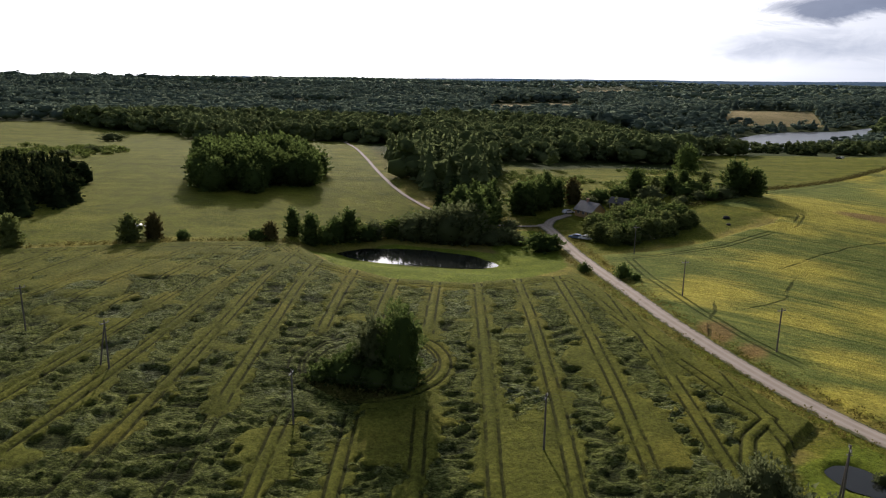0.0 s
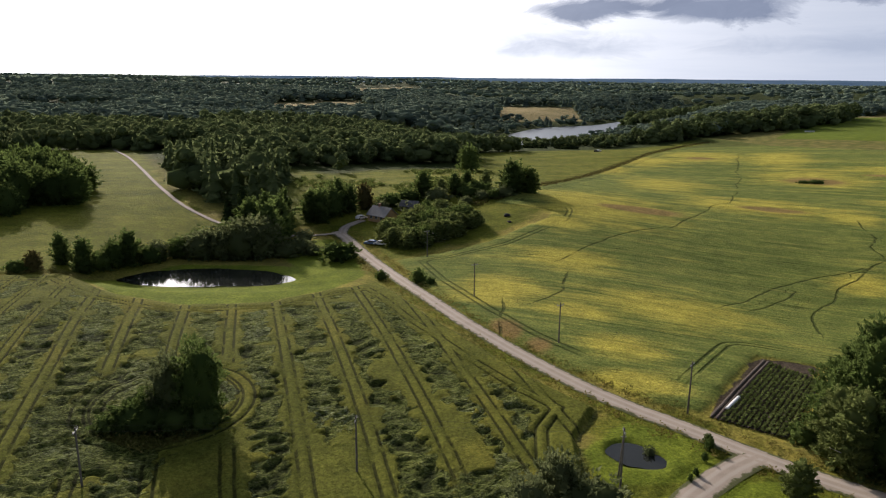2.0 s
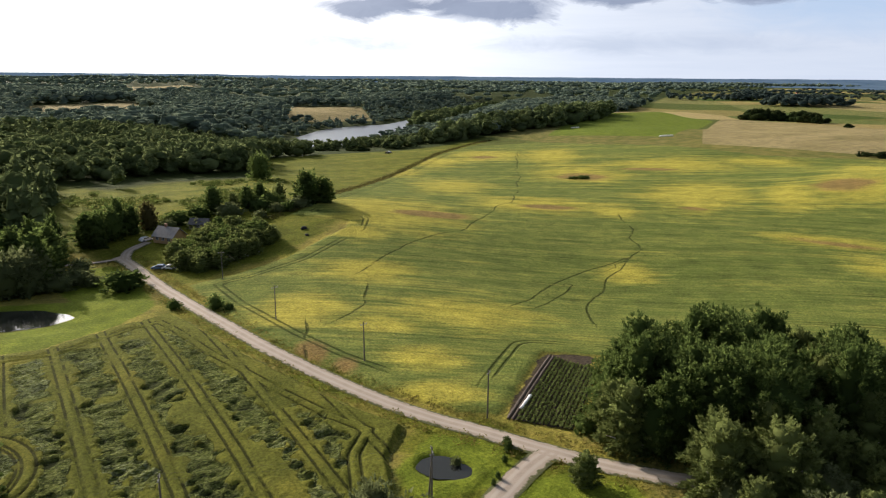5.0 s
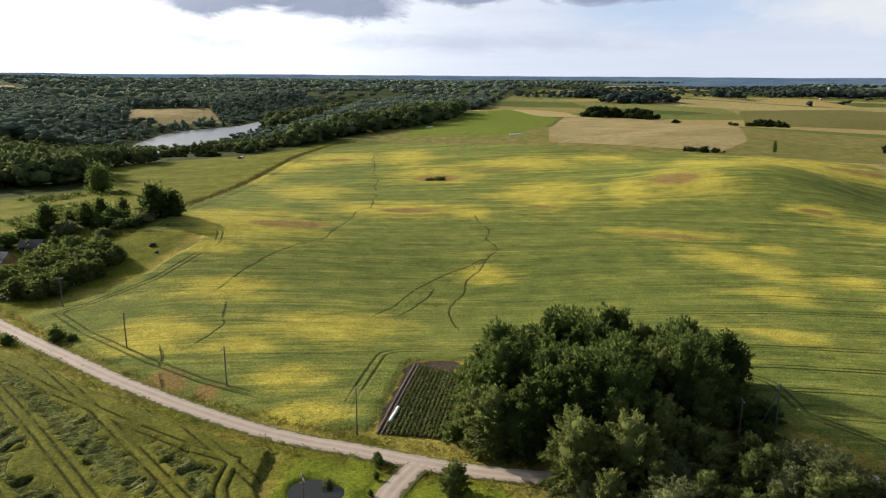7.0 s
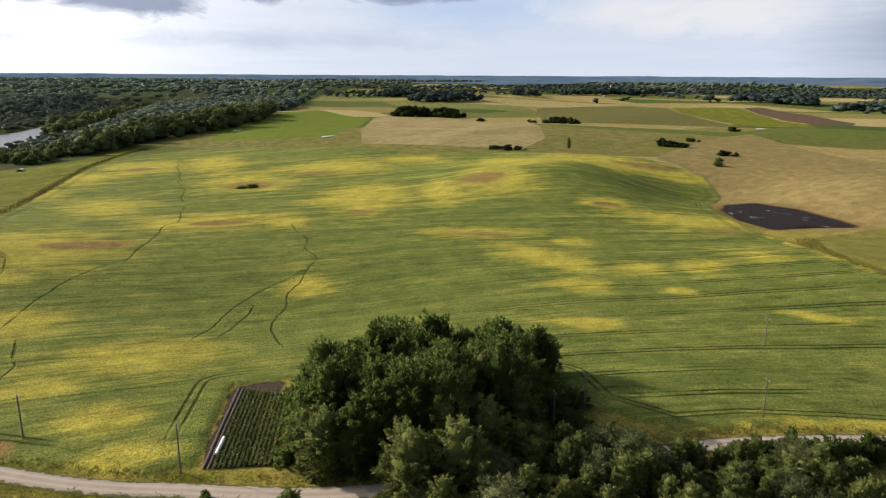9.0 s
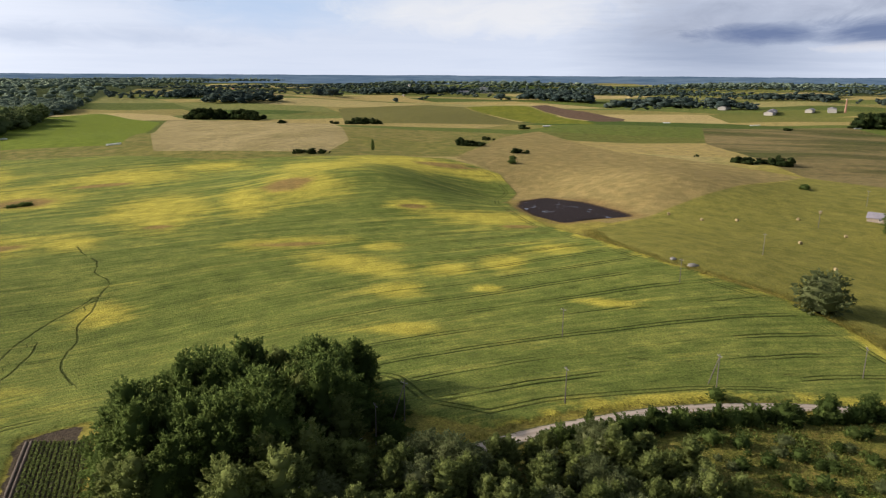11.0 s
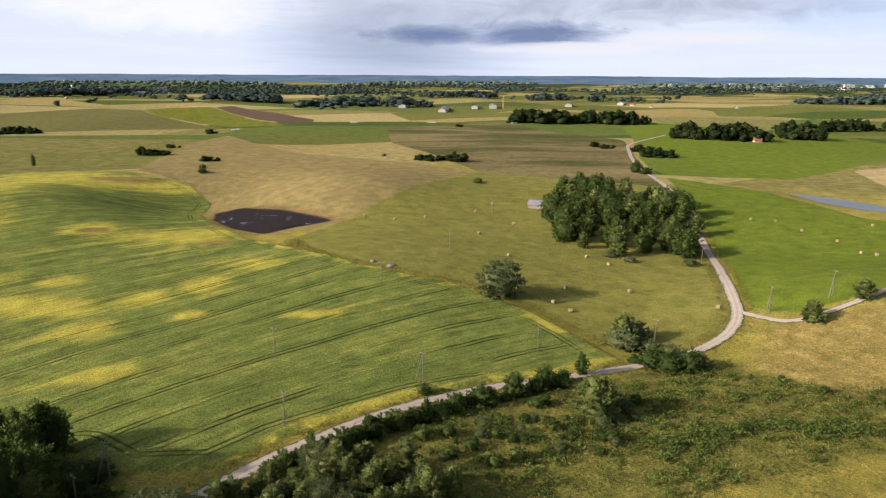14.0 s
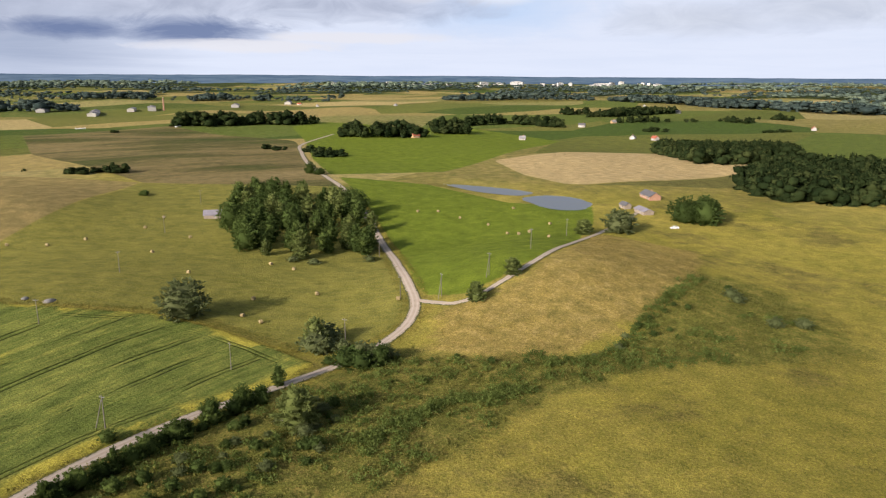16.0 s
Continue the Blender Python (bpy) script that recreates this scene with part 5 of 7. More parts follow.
def woods(name, xs, ys, hs, level, label, conifer=None, seed=0, material=M_WOODS):
    """One object of all these trees; conifer gives the share of cones at each."""
    if not len(xs):
        return None
    rs = np.random.RandomState(seed)
    zs = height(np.asarray(xs, float), np.asarray(ys, float))
    kinds = LOW[level]
    cones = 2 if level == "mid" else 1 if level == "far" else 0
    leafy_n = len(kinds) - cones
    pick = rs.randint(0, leafy_n, len(xs))
    if conifer is not None and cones:
        is_cone = rs.rand(len(xs)) < conifer
        pick = np.where(is_cone, leafy_n + rs.randint(0, cones, len(xs)), pick)
    wide, tall = GONE[level]
    vs, fs, ts, n = [], [], [], 0
    for k, (tv, tf) in enumerate(kinds):
        idx = np.where(pick == k)[0]
        if not len(idx):
            continue
        a = rs.uniform(0, 6.28, len(idx))
        h = np.asarray(hs)[idx]
        low = np.clip((11 - h) / 5, 0, 1)                        # hedges are broad and closed to the ground
        w = h * wide * rs.uniform(0.85, 1.25, len(idx)) * (1 + 0.9 * low)
        c, s = np.cos(a) * w, np.sin(a) * w
        x = tv[None, :, 0] * c[:, None] - tv[None, :, 1] * s[:, None] + np.asarray(xs)[idx][:, None]
        y = tv[None, :, 0] * s[:, None] + tv[None, :, 1] * c[:, None] + np.asarray(ys)[idx][:, None]
        z = tv[None, :, 2] * (h * tall)[:, None] + (zs[idx] - h * (0.13 + 0.10 * low) * (level == "mid") - 0.1 * h * low * (level != "mid"))[:, None]
        vs.append(np.stack([x, y, z], -1).reshape(-1, 3))
        fs.append((tf[None] + (np.arange(len(idx)) * len(tv))[:, None, None]).reshape(-1, 3) + n)
        ts.append(np.repeat(rs.rand(len(idx)), len(tv)))
        n += len(idx) * len(tv)
    ob = new(name, fast_mesh(name, np.concatenate(vs), np.concatenate(fs), [material], {"tint": np.concatenate(ts)}))
    return tagged(ob, label, "woods", kind="stuff")


COPSE = [(-86, 260), (-64, 249), (-45, 272), (-46, 306), (-58, 332), (-86, 328), (-94, 290)]
SPRUCES = [(-120, 198), (-112, 226), (-140, 284), (-190, 300), (-230, 230), (-160, 190)]
STAND_A = [(334, -531), (300, -560), (262, -578), (320, -640), (410, -580)]
STAND_B = [(212, -418), (176, -430), (140, -470), (60, -520), (120, -600), (270, -540), (250, -450)]


def scatter(poly, step, seed, keep=None, r0=0, r1=1e9, holes=()):
    rs = np.random.RandomState(seed)
    p = np.array(poly, float)
    lo, hi = p.min(0), p.max(0)
    gx, gy = np.meshgrid(np.arange(lo[0], hi[0], step), np.arange(lo[1], hi[1], step))
    x, y = gx.ravel() + rs.uniform(-0.45, 0.45, gx.size) * step, gy.ravel() + rs.uniform(-0.45, 0.45, gx.size) * step
    r, bearing = np.hypot(x, y), np.degrees(np.arctan2(x, y))
    ok = (r >= r0) & (r < r1) & (bearing > -38) & (bearing < 170)
    x, y = x[ok], y[ok]
    ok = inside(poly, x, y) > 0
    for h in holes:
        ok &= inside(h, x, y) < 0
    ok &= inside(LAKE, x, y) < -8
    return x[ok], y[ok]


def plant_woods():
    x, y = scatter(NORTH_WOOD, 9.6, 1, r1=720, holes=CLEARINGS)
    glade = vnoise(x, y, 75, 11)
    shore = inside(LAKE, x, y)
    ok = (glade > 0.30) & ~((shore > -150) & (shore < -30) & (x > 175) & (np.hypot(x, y) < 650) & (np.hypot(x, y) > 545))
    x, y = x[ok], y[ok]
    mix = smooth(0.42, 0.62, vnoise(x, y, 90, 12)) * smooth(140, 60, x) * smooth(620, 480, y)
    h = 13.5 + 8 * vnoise(x, y, 60, 13) + np.random.RandomState(3).uniform(-3, 3, len(x))
    h = h * (0.50 + 0.50 * smooth(-60, -190, inside(LAKE, x, y)))
    woods("north_wood", x, y, h, "mid", "mixed wood of dark spruce and broadleaf trees", 0.14 + 0.72 * mix, 1)
    x, y = scatter(NORTH_WOOD, 16.0, 2, r0=720, r1=1650, holes=CLEARINGS)
    ok = vnoise(x, y, 160, 14) > 0.07
    x, y = x[ok], y[ok]
    h = 13 + 8 * vnoise(x, y, 140, 15) + np.random.RandomState(4).uniform(-2, 2, len(x))
    h = h * (0.55 + 0.45 * smooth(-20, -120, inside(LAKE, x, y)))
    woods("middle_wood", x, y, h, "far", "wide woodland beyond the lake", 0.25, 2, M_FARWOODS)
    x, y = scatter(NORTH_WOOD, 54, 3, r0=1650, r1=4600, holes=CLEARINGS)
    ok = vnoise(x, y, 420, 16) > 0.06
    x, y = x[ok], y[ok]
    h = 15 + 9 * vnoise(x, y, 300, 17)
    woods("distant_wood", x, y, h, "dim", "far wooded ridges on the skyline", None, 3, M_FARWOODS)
    x, y = scatter(SPRUCES, 5.2, 5)
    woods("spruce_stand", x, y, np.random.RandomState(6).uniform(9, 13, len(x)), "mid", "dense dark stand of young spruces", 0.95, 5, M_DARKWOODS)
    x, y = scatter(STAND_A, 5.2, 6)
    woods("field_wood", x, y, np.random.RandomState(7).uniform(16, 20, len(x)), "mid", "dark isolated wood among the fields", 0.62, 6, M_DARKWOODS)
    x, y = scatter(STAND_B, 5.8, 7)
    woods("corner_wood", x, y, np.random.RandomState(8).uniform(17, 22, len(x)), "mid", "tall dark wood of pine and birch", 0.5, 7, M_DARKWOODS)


plant_woods()



def plant_plain():
    """Woods strewn over the open country to the east, ever denser towards the rim."""
    rs = np.random.RandomState(61)
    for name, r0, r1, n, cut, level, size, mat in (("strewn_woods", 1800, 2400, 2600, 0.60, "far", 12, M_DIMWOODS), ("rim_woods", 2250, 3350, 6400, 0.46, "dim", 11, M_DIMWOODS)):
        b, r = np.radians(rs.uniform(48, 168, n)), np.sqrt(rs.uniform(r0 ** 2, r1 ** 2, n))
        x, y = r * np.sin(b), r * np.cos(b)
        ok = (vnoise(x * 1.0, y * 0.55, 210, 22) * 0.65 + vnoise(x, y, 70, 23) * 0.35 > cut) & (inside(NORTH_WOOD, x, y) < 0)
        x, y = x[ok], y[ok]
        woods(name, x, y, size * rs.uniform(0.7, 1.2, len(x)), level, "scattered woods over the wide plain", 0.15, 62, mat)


plant_plain()

# belts and hedges in the open country: ends, depth, height
BELTS_NEAR = [(906, 579, 937, 531, 25, 18), (937, 525, 906, 466, 20, 17), (937, 475, 937, 468, 8, 10), (856, 415, 855, 402, 8, 7), (853, 338, 853, 326, 8, 7), (853, 319, 874, 280, 12, 10),
              (608, 128, 607, 101, 10, 8), (659, 110, 662, 99, 8, 5), (557, 69, 560, 58, 10, 6.5), (830, 94, 833, 84, 10, 8.5), (492, 230, 501, 200, 10, 5), (548, -93, 533, -126, 12, 7),
              (538, -118, 532, -130, 12, 11), (576, -68, 577, -77, 6, 3.3), (918, -211, 919, -222, 8, 7.5), (643, -284, 643, -291, 6, 7.5), (629, -287, 630, -300, 8, 6), (603, -307, 605, -328, 10, 8),
              (570, -300, 556, -322, 12, 10), (571, -778, 553, -805, 10, 8), (456, -868, 435, -899, 8, 6), (249, 550, 282, 508, 8, 6)]
SHORE = [(300, 522, 353, 548, 26, 13), (353, 548, 391, 552, 34, 17), (391, 552, 454, 580, 36, 24), (454, 580, 508, 590, 40, 27), (508, 590, 641, 645, 46, 27), (641, 645, 844, 780, 50, 25), (488, 752, 570, 828, 40, 25), (570, 828, 668, 925, 45, 25), (735, 990, 900, 1120, 45, 22)]
BELTS_EAST = [(980, -302, 972, -400, 45, 23), (972, -400, 940, -500, 45, 22), (715, -409, 660, -490, 45, 22), (699, -535, 687, -575, 40, 23), (807, -663, 791, -744, 30, 20), (785, -753, 676, -738, 25, 20),
              (681, -854, 653, -955, 15, 13), (640, -974, 628, -993, 10, 9), (609, -1021, 542, -1011, 15, 13), (612, -1145, 576, -1201, 15, 14), (878, -954, 849, -1000, 25, 18), (794, -932, 790, -1180, 30, 18)]
BELTS_FAR = [(1559, 1030, 1568, 933, 120, 22), (1374, 830, 1455, 692, 80, 23), (1773, 757, 1786, 678, 80, 21), (2008, 705, 2258, 426, 110, 22), (1633, 486, 1634, 479, 10, 13), (1761, 465, 1765, 435, 20, 13),
             (1791, 271, 1796, 239, 40, 22), (1860, 216, 1700, 26, 70, 23), (1548, -6, 1451, -280, 70, 23), (1387, -52, 1394, -104, 15, 13), (1953, -360, 1988, -576, 50, 20), (1890, -629, 1810, -730, 60, 21),
             (1760, -751, 1768, -810, 40, 19), (1585, -832, 1591, -879, 15, 10), (1758, -984, 1763, -1021, 20, 17), (1511, -1181, 1202, -1423, 90, 20), (1152, -1439, 701, -1519, 120, 21),
             (705, -1409, 581, -1569, 90, 22), (560, -1560, 200, -1600, 90, 20)]
BELTS_RIM = [(3000, 600, 3100, 0, 220, 20), (3300, -200, 3200, -900, 220, 20), (2800, -1300, 2400, -1800, 200, 20), (3600, 1200, 3700, 300, 300, 20), (2000, -2300, 1200, -2800, 250, 20),
             (3900, -400, 3700, -1300, 300, 20), (3400, -1700, 2800, -2600, 260, 20), (2200, -3300, 1000, -3700, 300, 20), (1100, -2100, 300, -2400, 220, 18), (900, -1700, 200, -1800, 150, 17)]


def plant_belts(name, belts, step, level, label, seed, material=M_WOODS):
    rs = np.random.RandomState(seed)
    xs, ys, hs = [], [], []
    for x0, y0, x1, y1, depth, h in belts:
        length = math.hypot(x1 - x0, y1 - y0)
        n = max(3, int(length * depth / (step * step)))
        t = rs.rand(n)
        full = 1 - np.abs(2 * t - 1) ** 4                        # thinner and lower towards the ends
        o = rs.uniform(-0.5, 0.5, n) * depth * (0.35 + 0.65 * full)
        xs.append(x0 + (x1 - x0) * t + o * (y1 - y0) / length), ys.append(y0 + (y1 - y0) * t - o * (x1 - x0) / length)
        hs.append(h * rs.uniform(0.50, 1.15, n) * (0.60 + 0.40 * full))
    woods(name, np.concatenate(xs), np.concatenate(ys), np.concatenate(hs), level, label, 0.1, seed, material)


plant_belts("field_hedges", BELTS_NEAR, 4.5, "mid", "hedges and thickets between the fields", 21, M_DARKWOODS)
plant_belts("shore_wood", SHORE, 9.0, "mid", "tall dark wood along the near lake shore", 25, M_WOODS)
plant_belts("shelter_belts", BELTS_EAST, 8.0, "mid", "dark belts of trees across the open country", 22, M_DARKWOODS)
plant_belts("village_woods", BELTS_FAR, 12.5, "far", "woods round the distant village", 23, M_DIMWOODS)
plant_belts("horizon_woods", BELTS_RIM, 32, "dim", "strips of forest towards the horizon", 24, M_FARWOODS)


# ---- single trees and bushes ----
def plant_all(rows, group, label=""):
    for kind, x, y, h, wide in rows:
        bushy = 0.0 if kind == "spruce" else 0.17 * h
        plant(kind, x, y, h + bushy, wide * 1.12, group, label, bushy)


plant_all([("oak", -3.6, 98.0, 13.2, 0.62), ("willow", -7.4, 99.0, 10.8, 0.58), ("oak", -10.3, 98.5, 6.0, 0.85), ("bush", -11, 98, 4.8, 1.2), ("bush", -7, 97, 4.6, 1.1), ("bush", -13, 98.5, 3.6, 1.2), ("bush", -15.5, 98.5, 2.6, 1.2), ("bush", -3, 95.5, 4, 1.0)],
          "trees on the island in the grain")
plant_all([("birch", -101, 168, 9, 1.1), ("birch", -76, 177, 7.5, 1.3), ("rowan", -71, 180, 7.5, 0.8), ("bush", -64, 181, 2.8, 1.0), ("bush", -46, 186, 3.2, 1.2), ("bush", -29, 196, 4.5, 1.1), ("bush", -18, 202, 5, 1.1),
           ("rowan", -42.5, 187, 5.5, 1.0), ("alder", -38, 195, 8.5, 1.0), ("alder", -32.5, 192, 9.5, 1.15), ("oak", -26, 198, 8, 1.0), ("alder", -22.5, 200, 10, 1.15)],
          "trees along the ditch")
plant_all([("willow", -16, 205, 5.5, 1.3), ("oak", -10.5, 207, 6.5, 1.3), ("willow", -4.5, 206, 8.5, 1.3), ("willow", 0.5, 206, 10, 1.2), ("willow", 6, 206, 12, 1.1),
           ("willow", 11, 207, 13, 1.0), ("alder", 14.5, 214, 16, 1.2), ("alder", 19, 226, 15, 1.2), ("alder", 10, 224, 15, 1.3), ("oak", 3, 214, 10, 1.2),
           ("oak", -5, 213, 8, 1.2), ("alder", 16, 234, 15, 0.9), ("alder", 22, 240, 14, 0.8), ("spruce", 9, 240, 16, 1.0), ("spruce", 4, 232, 14, 1.0)],
          "trees behind the pond")
plant_all([("sallow", 19, 207, 4.8, 1.2), ("sallow", 23, 211, 5.0, 1.2), ("willow", 26, 218, 5.5, 1.1), ("sallow", 27, 206, 3.6, 1.0), ("bush", 33, 197, 5.6, 1.3), ("bush", 35.5, 199, 4.6, 1.2), ("bush", 39, 168, 2.6, 0.9), ("bush", 47, 162, 3.6, 0.8),
           ("bush", 49, 158, 2.2, 0.8)], "bushes by the road")
plant_all([("alder", 32, 246, 11.5, 1.3), ("oak", 40, 249, 12, 1.0), ("oak", 36, 252, 11, 0.9), ("alder", 47, 251, 10.5, 1.0), ("rowan", 52.5, 253, 10, 0.8), ("alder", 35, 243, 12, 1.2), ("alder", 43, 254, 13, 1.1), ("bush", 62, 252, 5, 1.3), ("bush", 70, 254, 5, 1.3), ("sallow", 80, 250, 5, 1.3), ("bush", 92, 252, 5, 1.4), ("bush", 99, 256, 5, 1.4), ("sallow", 105, 247, 4.5, 1.3), ("alder", 96, 262, 9, 1.2), ("alder", 118, 250, 11, 1.2), ("alder", 77, 259, 10.5, 1.3), ("birch", 84, 258, 7, 1.1),
           ("alder", 89, 257, 9, 1.2), ("alder", 110, 250, 14, 1.2), ("oak", 114, 254, 13, 0.9), ("birch", 104, 262, 8, 1.0), ("oak", 130, 353, 15, 0.9), ("sallow", 96, 245, 3.5, 1.1),
           ("sallow", 66, 243, 3.5, 1.2), ("bush", 73, 240, 3.5, 1.2), ("sallow", 88, 240, 3.0, 1.2), ("bush", 100, 244, 4.0, 1.0), ("sallow", 58, 247, 4.0, 1.1)], "trees round the farm")
plant_all([("willow", 31, 63, 7.5, 0.75), ("willow", 35.5, 65, 8.5, 0.75), ("sallow", 38, 61.5, 6.5, 0.9), ("birch", 64.5, 58.5, 5.2, 1.2), ("bush", 62, 71.5, 1.8, 0.6), ("bush", 59.5, 69.3, 1.2, 0.5),
           ("sallow", 53.6, 73, 1.8, 0.6), ("bush", 56, 66.5, 1.1, 0.5), ("bush", 54.5, 65.6, 1.0, 0.5), ("bush", 63, 73, 1.5, 0.6)], "shrubs of the garden")


def fill(poly, step, seed, kinds, lo, hi, wide, group, label="", sink=0.0):
    x, y = scatter(poly, step, seed)
    rs = random.Random(seed)
    for a, b in zip(x, y):
        plant(rs.choice(kinds), float(a), float(b), rs.uniform(lo, hi), wide, group, label, sink)


fill(COPSE, 8.0, 4, ["oak", "oak", "alder"], 12.5, 20.0, 1.15, "trees of the pasture copse", "rounded dark broadleaf tree of the pasture copse", 1.6)
HEDGE = [(46, 204), (57, 198), (71, 204), (86, 214), (80, 228), (64, 230), (52, 218)]
fill(HEDGE, 3.9, 31, ["birch", "birch", "oak"], 6.0, 8.0, 1.75, "thicket beside the farmhouse", "leafy green thicket tree beside the farmhouse", 1.3)
GROVE = [(78, 66), (86, 71), (98, 74), (112, 67), (121, 56), (114, 45), (99, 37), (84, 51)]
fill(GROVE, 5.4, 32, ["alder", "oak", "alder", "oak", "birch"], 15.0, 20.0, 0.98, "grove by the road", "tall dense deciduous tree in the roadside grove", 1.0)
plant_all([("alder", 131, 48, 11.5, 1.0), ("oak", 131, 46, 9.5, 0.85), ("alder", 127, 51, 12, 1.0), ("birch", 101, 40, 12, 1.0), ("birch", 78, 66, 10, 1.1), ("oak", 81, 69.5, 9, 0.8), ("oak", 85, 71.5, 12, 0.8), ("birch", 77, 62, 11, 1.2),
           ("oak", 80, 58, 12, 0.9), ("alder", 122, 48, 12, 1.0), ("oak", 112, 40, 9, 1.0), ("bush", 108, 33, 4, 1.2), ("bush", 118, 36, 4, 1.2), ("bush", 76, 69.5, 3, 1.0), ("oak", 93, 74.5, 14, 0.85)],
          "grove by the road")
YOUNG = [(72, 46), (84, 47), (92, 42), (97, 30), (103, 12), (111, 0), (116, -10), (108, -20), (98, -24), (90, -14), (84, 4), (80, 22), (70, 36)]
fill(YOUNG, 4.3, 34, ["birch", "birch", "birch", "willow"], 5.5, 8.8, 1.2, "young birches below the road", "young birch in the dense belt below the road")
plant_all([("birch", 86, 46, 12.5, 1.1), ("birch", 90, 41, 12.0, 1.1), ("birch", 76, 46, 12.0, 1.1), ("birch", 81, 41, 12.5, 1.1), ("birch", 79, 49, 11.5, 1.0)], "young birches below the road")
plant_all([("bush", 114, 4, 4.5, 0.7), ("alder", 117, -1, 6.5, 0.7), ("bush", 121, -7, 4.5, 0.8), ("alder", 125, -12, 5.5, 0.8), ("bush", 129, -18, 4.5, 0.8), ("alder", 132, -25, 5.5, 0.8),
           ("bush", 136, -32, 4.5, 0.8), ("bush", 139, -39, 4.5, 0.9), ("oak", 144, -48, 6, 0.9), ("oak", 148, -57, 6, 0.9), ("bush", 151, -63, 3.5, 0.8), ("alder", 156, -70, 6.0, 1.0),
           ("birch", 128, -61, 10.5, 1.45), ("birch", 131, -64, 7.5, 1.4), ("bush", 153, -93, 5.5, 1.0), ("oak", 151, -98, 6.5, 0.9), ("birch", 178, -92, 10, 1.15), ("sallow", 175, -91, 6.5, 1.0), ("sallow", 181, -96, 6.0, 1.1), ("bush", 158, -92, 5.5, 1.1), ("sallow", 154, -100, 5.5, 1.0), ("sallow", 162, -99, 4.5, 1.0), ("sallow", 173, -92, 4.5, 1.0),
           ("sallow", 170, -97, 3.5, 1.0), ("bush", 147, -27, 3.0, 0.9), ("bush", 163, -88, 2.5, 0.9), ("bush", 135, -74, 2.5, 1.0), ("bush", 118, -58, 2.5, 1.1)],
          "trees and bushes along the gravel road")
plant("willow", 220, -67, 15.5, 1.2, "", "lone rounded willow with silvery green crown", 2.2)
plant_all([("birch", 168, -147, 7.0, 1.5), ("birch", 174, -169, 6.5, 1.5), ("birch", 217, -257, 8, 1.6), ("willow", 211, -276, 12, 1.25), ("oak", 206, -324, 14, 1.3), ("oak", 198, -329, 15, 1.3), ("oak", 202, -336, 13, 1.3),
           ("bush", 432, -114, 3.0, 1.5), ("bush", 438, -116, 2.5, 1.2), ("oak", 470, -243, 9, 1.0), ("bush", 460, -246, 5, 1.2), ("sallow", 252, -158, 3.0, 1.2), ("sallow", 262, -136, 2.5, 1.3),
           ("sallow", 270, -130, 2.5, 1.3)], "trees along the lane")
plant_all([("sallow", 121, -224, 3.6, 1.0), ("sallow", 117, -221, 3.2, 1.0), ("sallow", 98, -210, 3.4, 1.0), ("sallow", 93, -218, 3.4, 1.0), ("bush", 127, -232, 2.0, 1.0)], "sallows in the wet meadow")
plant_all([("alder", 536, 178, 9, 0.6), ("bush", 503, 62, 3.5, 1.2), ("bush", 520, 64, 3.0, 1.2), ("bush", 288, 276, 2.5, 2.2), ("bush", 283, 279, 2.0, 2.2)], "lone trees of the open fields")
GROVE_EAST = [(388, -152), (338, -128), (300, -116), (272, -130), (262, -148), (264, -166), (296, -190), (345, -204), (398, -176)]
fill(GROVE_EAST, 10.8, 33, ["alder", "oak", "birch", "alder"], 8.5, 16.5, 1.2, "grove by the lane", "dense broadleaf tree in the grove by the lane", 1.2)
for bx, by, bh in ((-196, 354, 3), (-185, 360, 3), (-210, 358, 3), (-180, 380, 3.5), (-222, 352, 3), (-211, 476, 6)):
    plant("sallow", bx, by, bh, 2.2, "sallows in the pasture")


# ---- houses and sheds ----
def outline_prism(bm, profile, y0, y1):
    """A closed profile in x and z, drawn along y."""
    a = [bm.verts.new((px, y0, pz)) for px, pz in profile]
    b = [bm.verts.new((px, y1, pz)) for px, pz in profile]
    bm.faces.new(a), bm.faces.new(b[::-1])
    for i in range(len(a)):
        j = (i + 1) % len(a)
        bm.faces.new((a[j], a[i], b[i], b[j]))
    bmesh.ops.recalc_face_normals(bm, faces=bm.faces[:])
    return bm


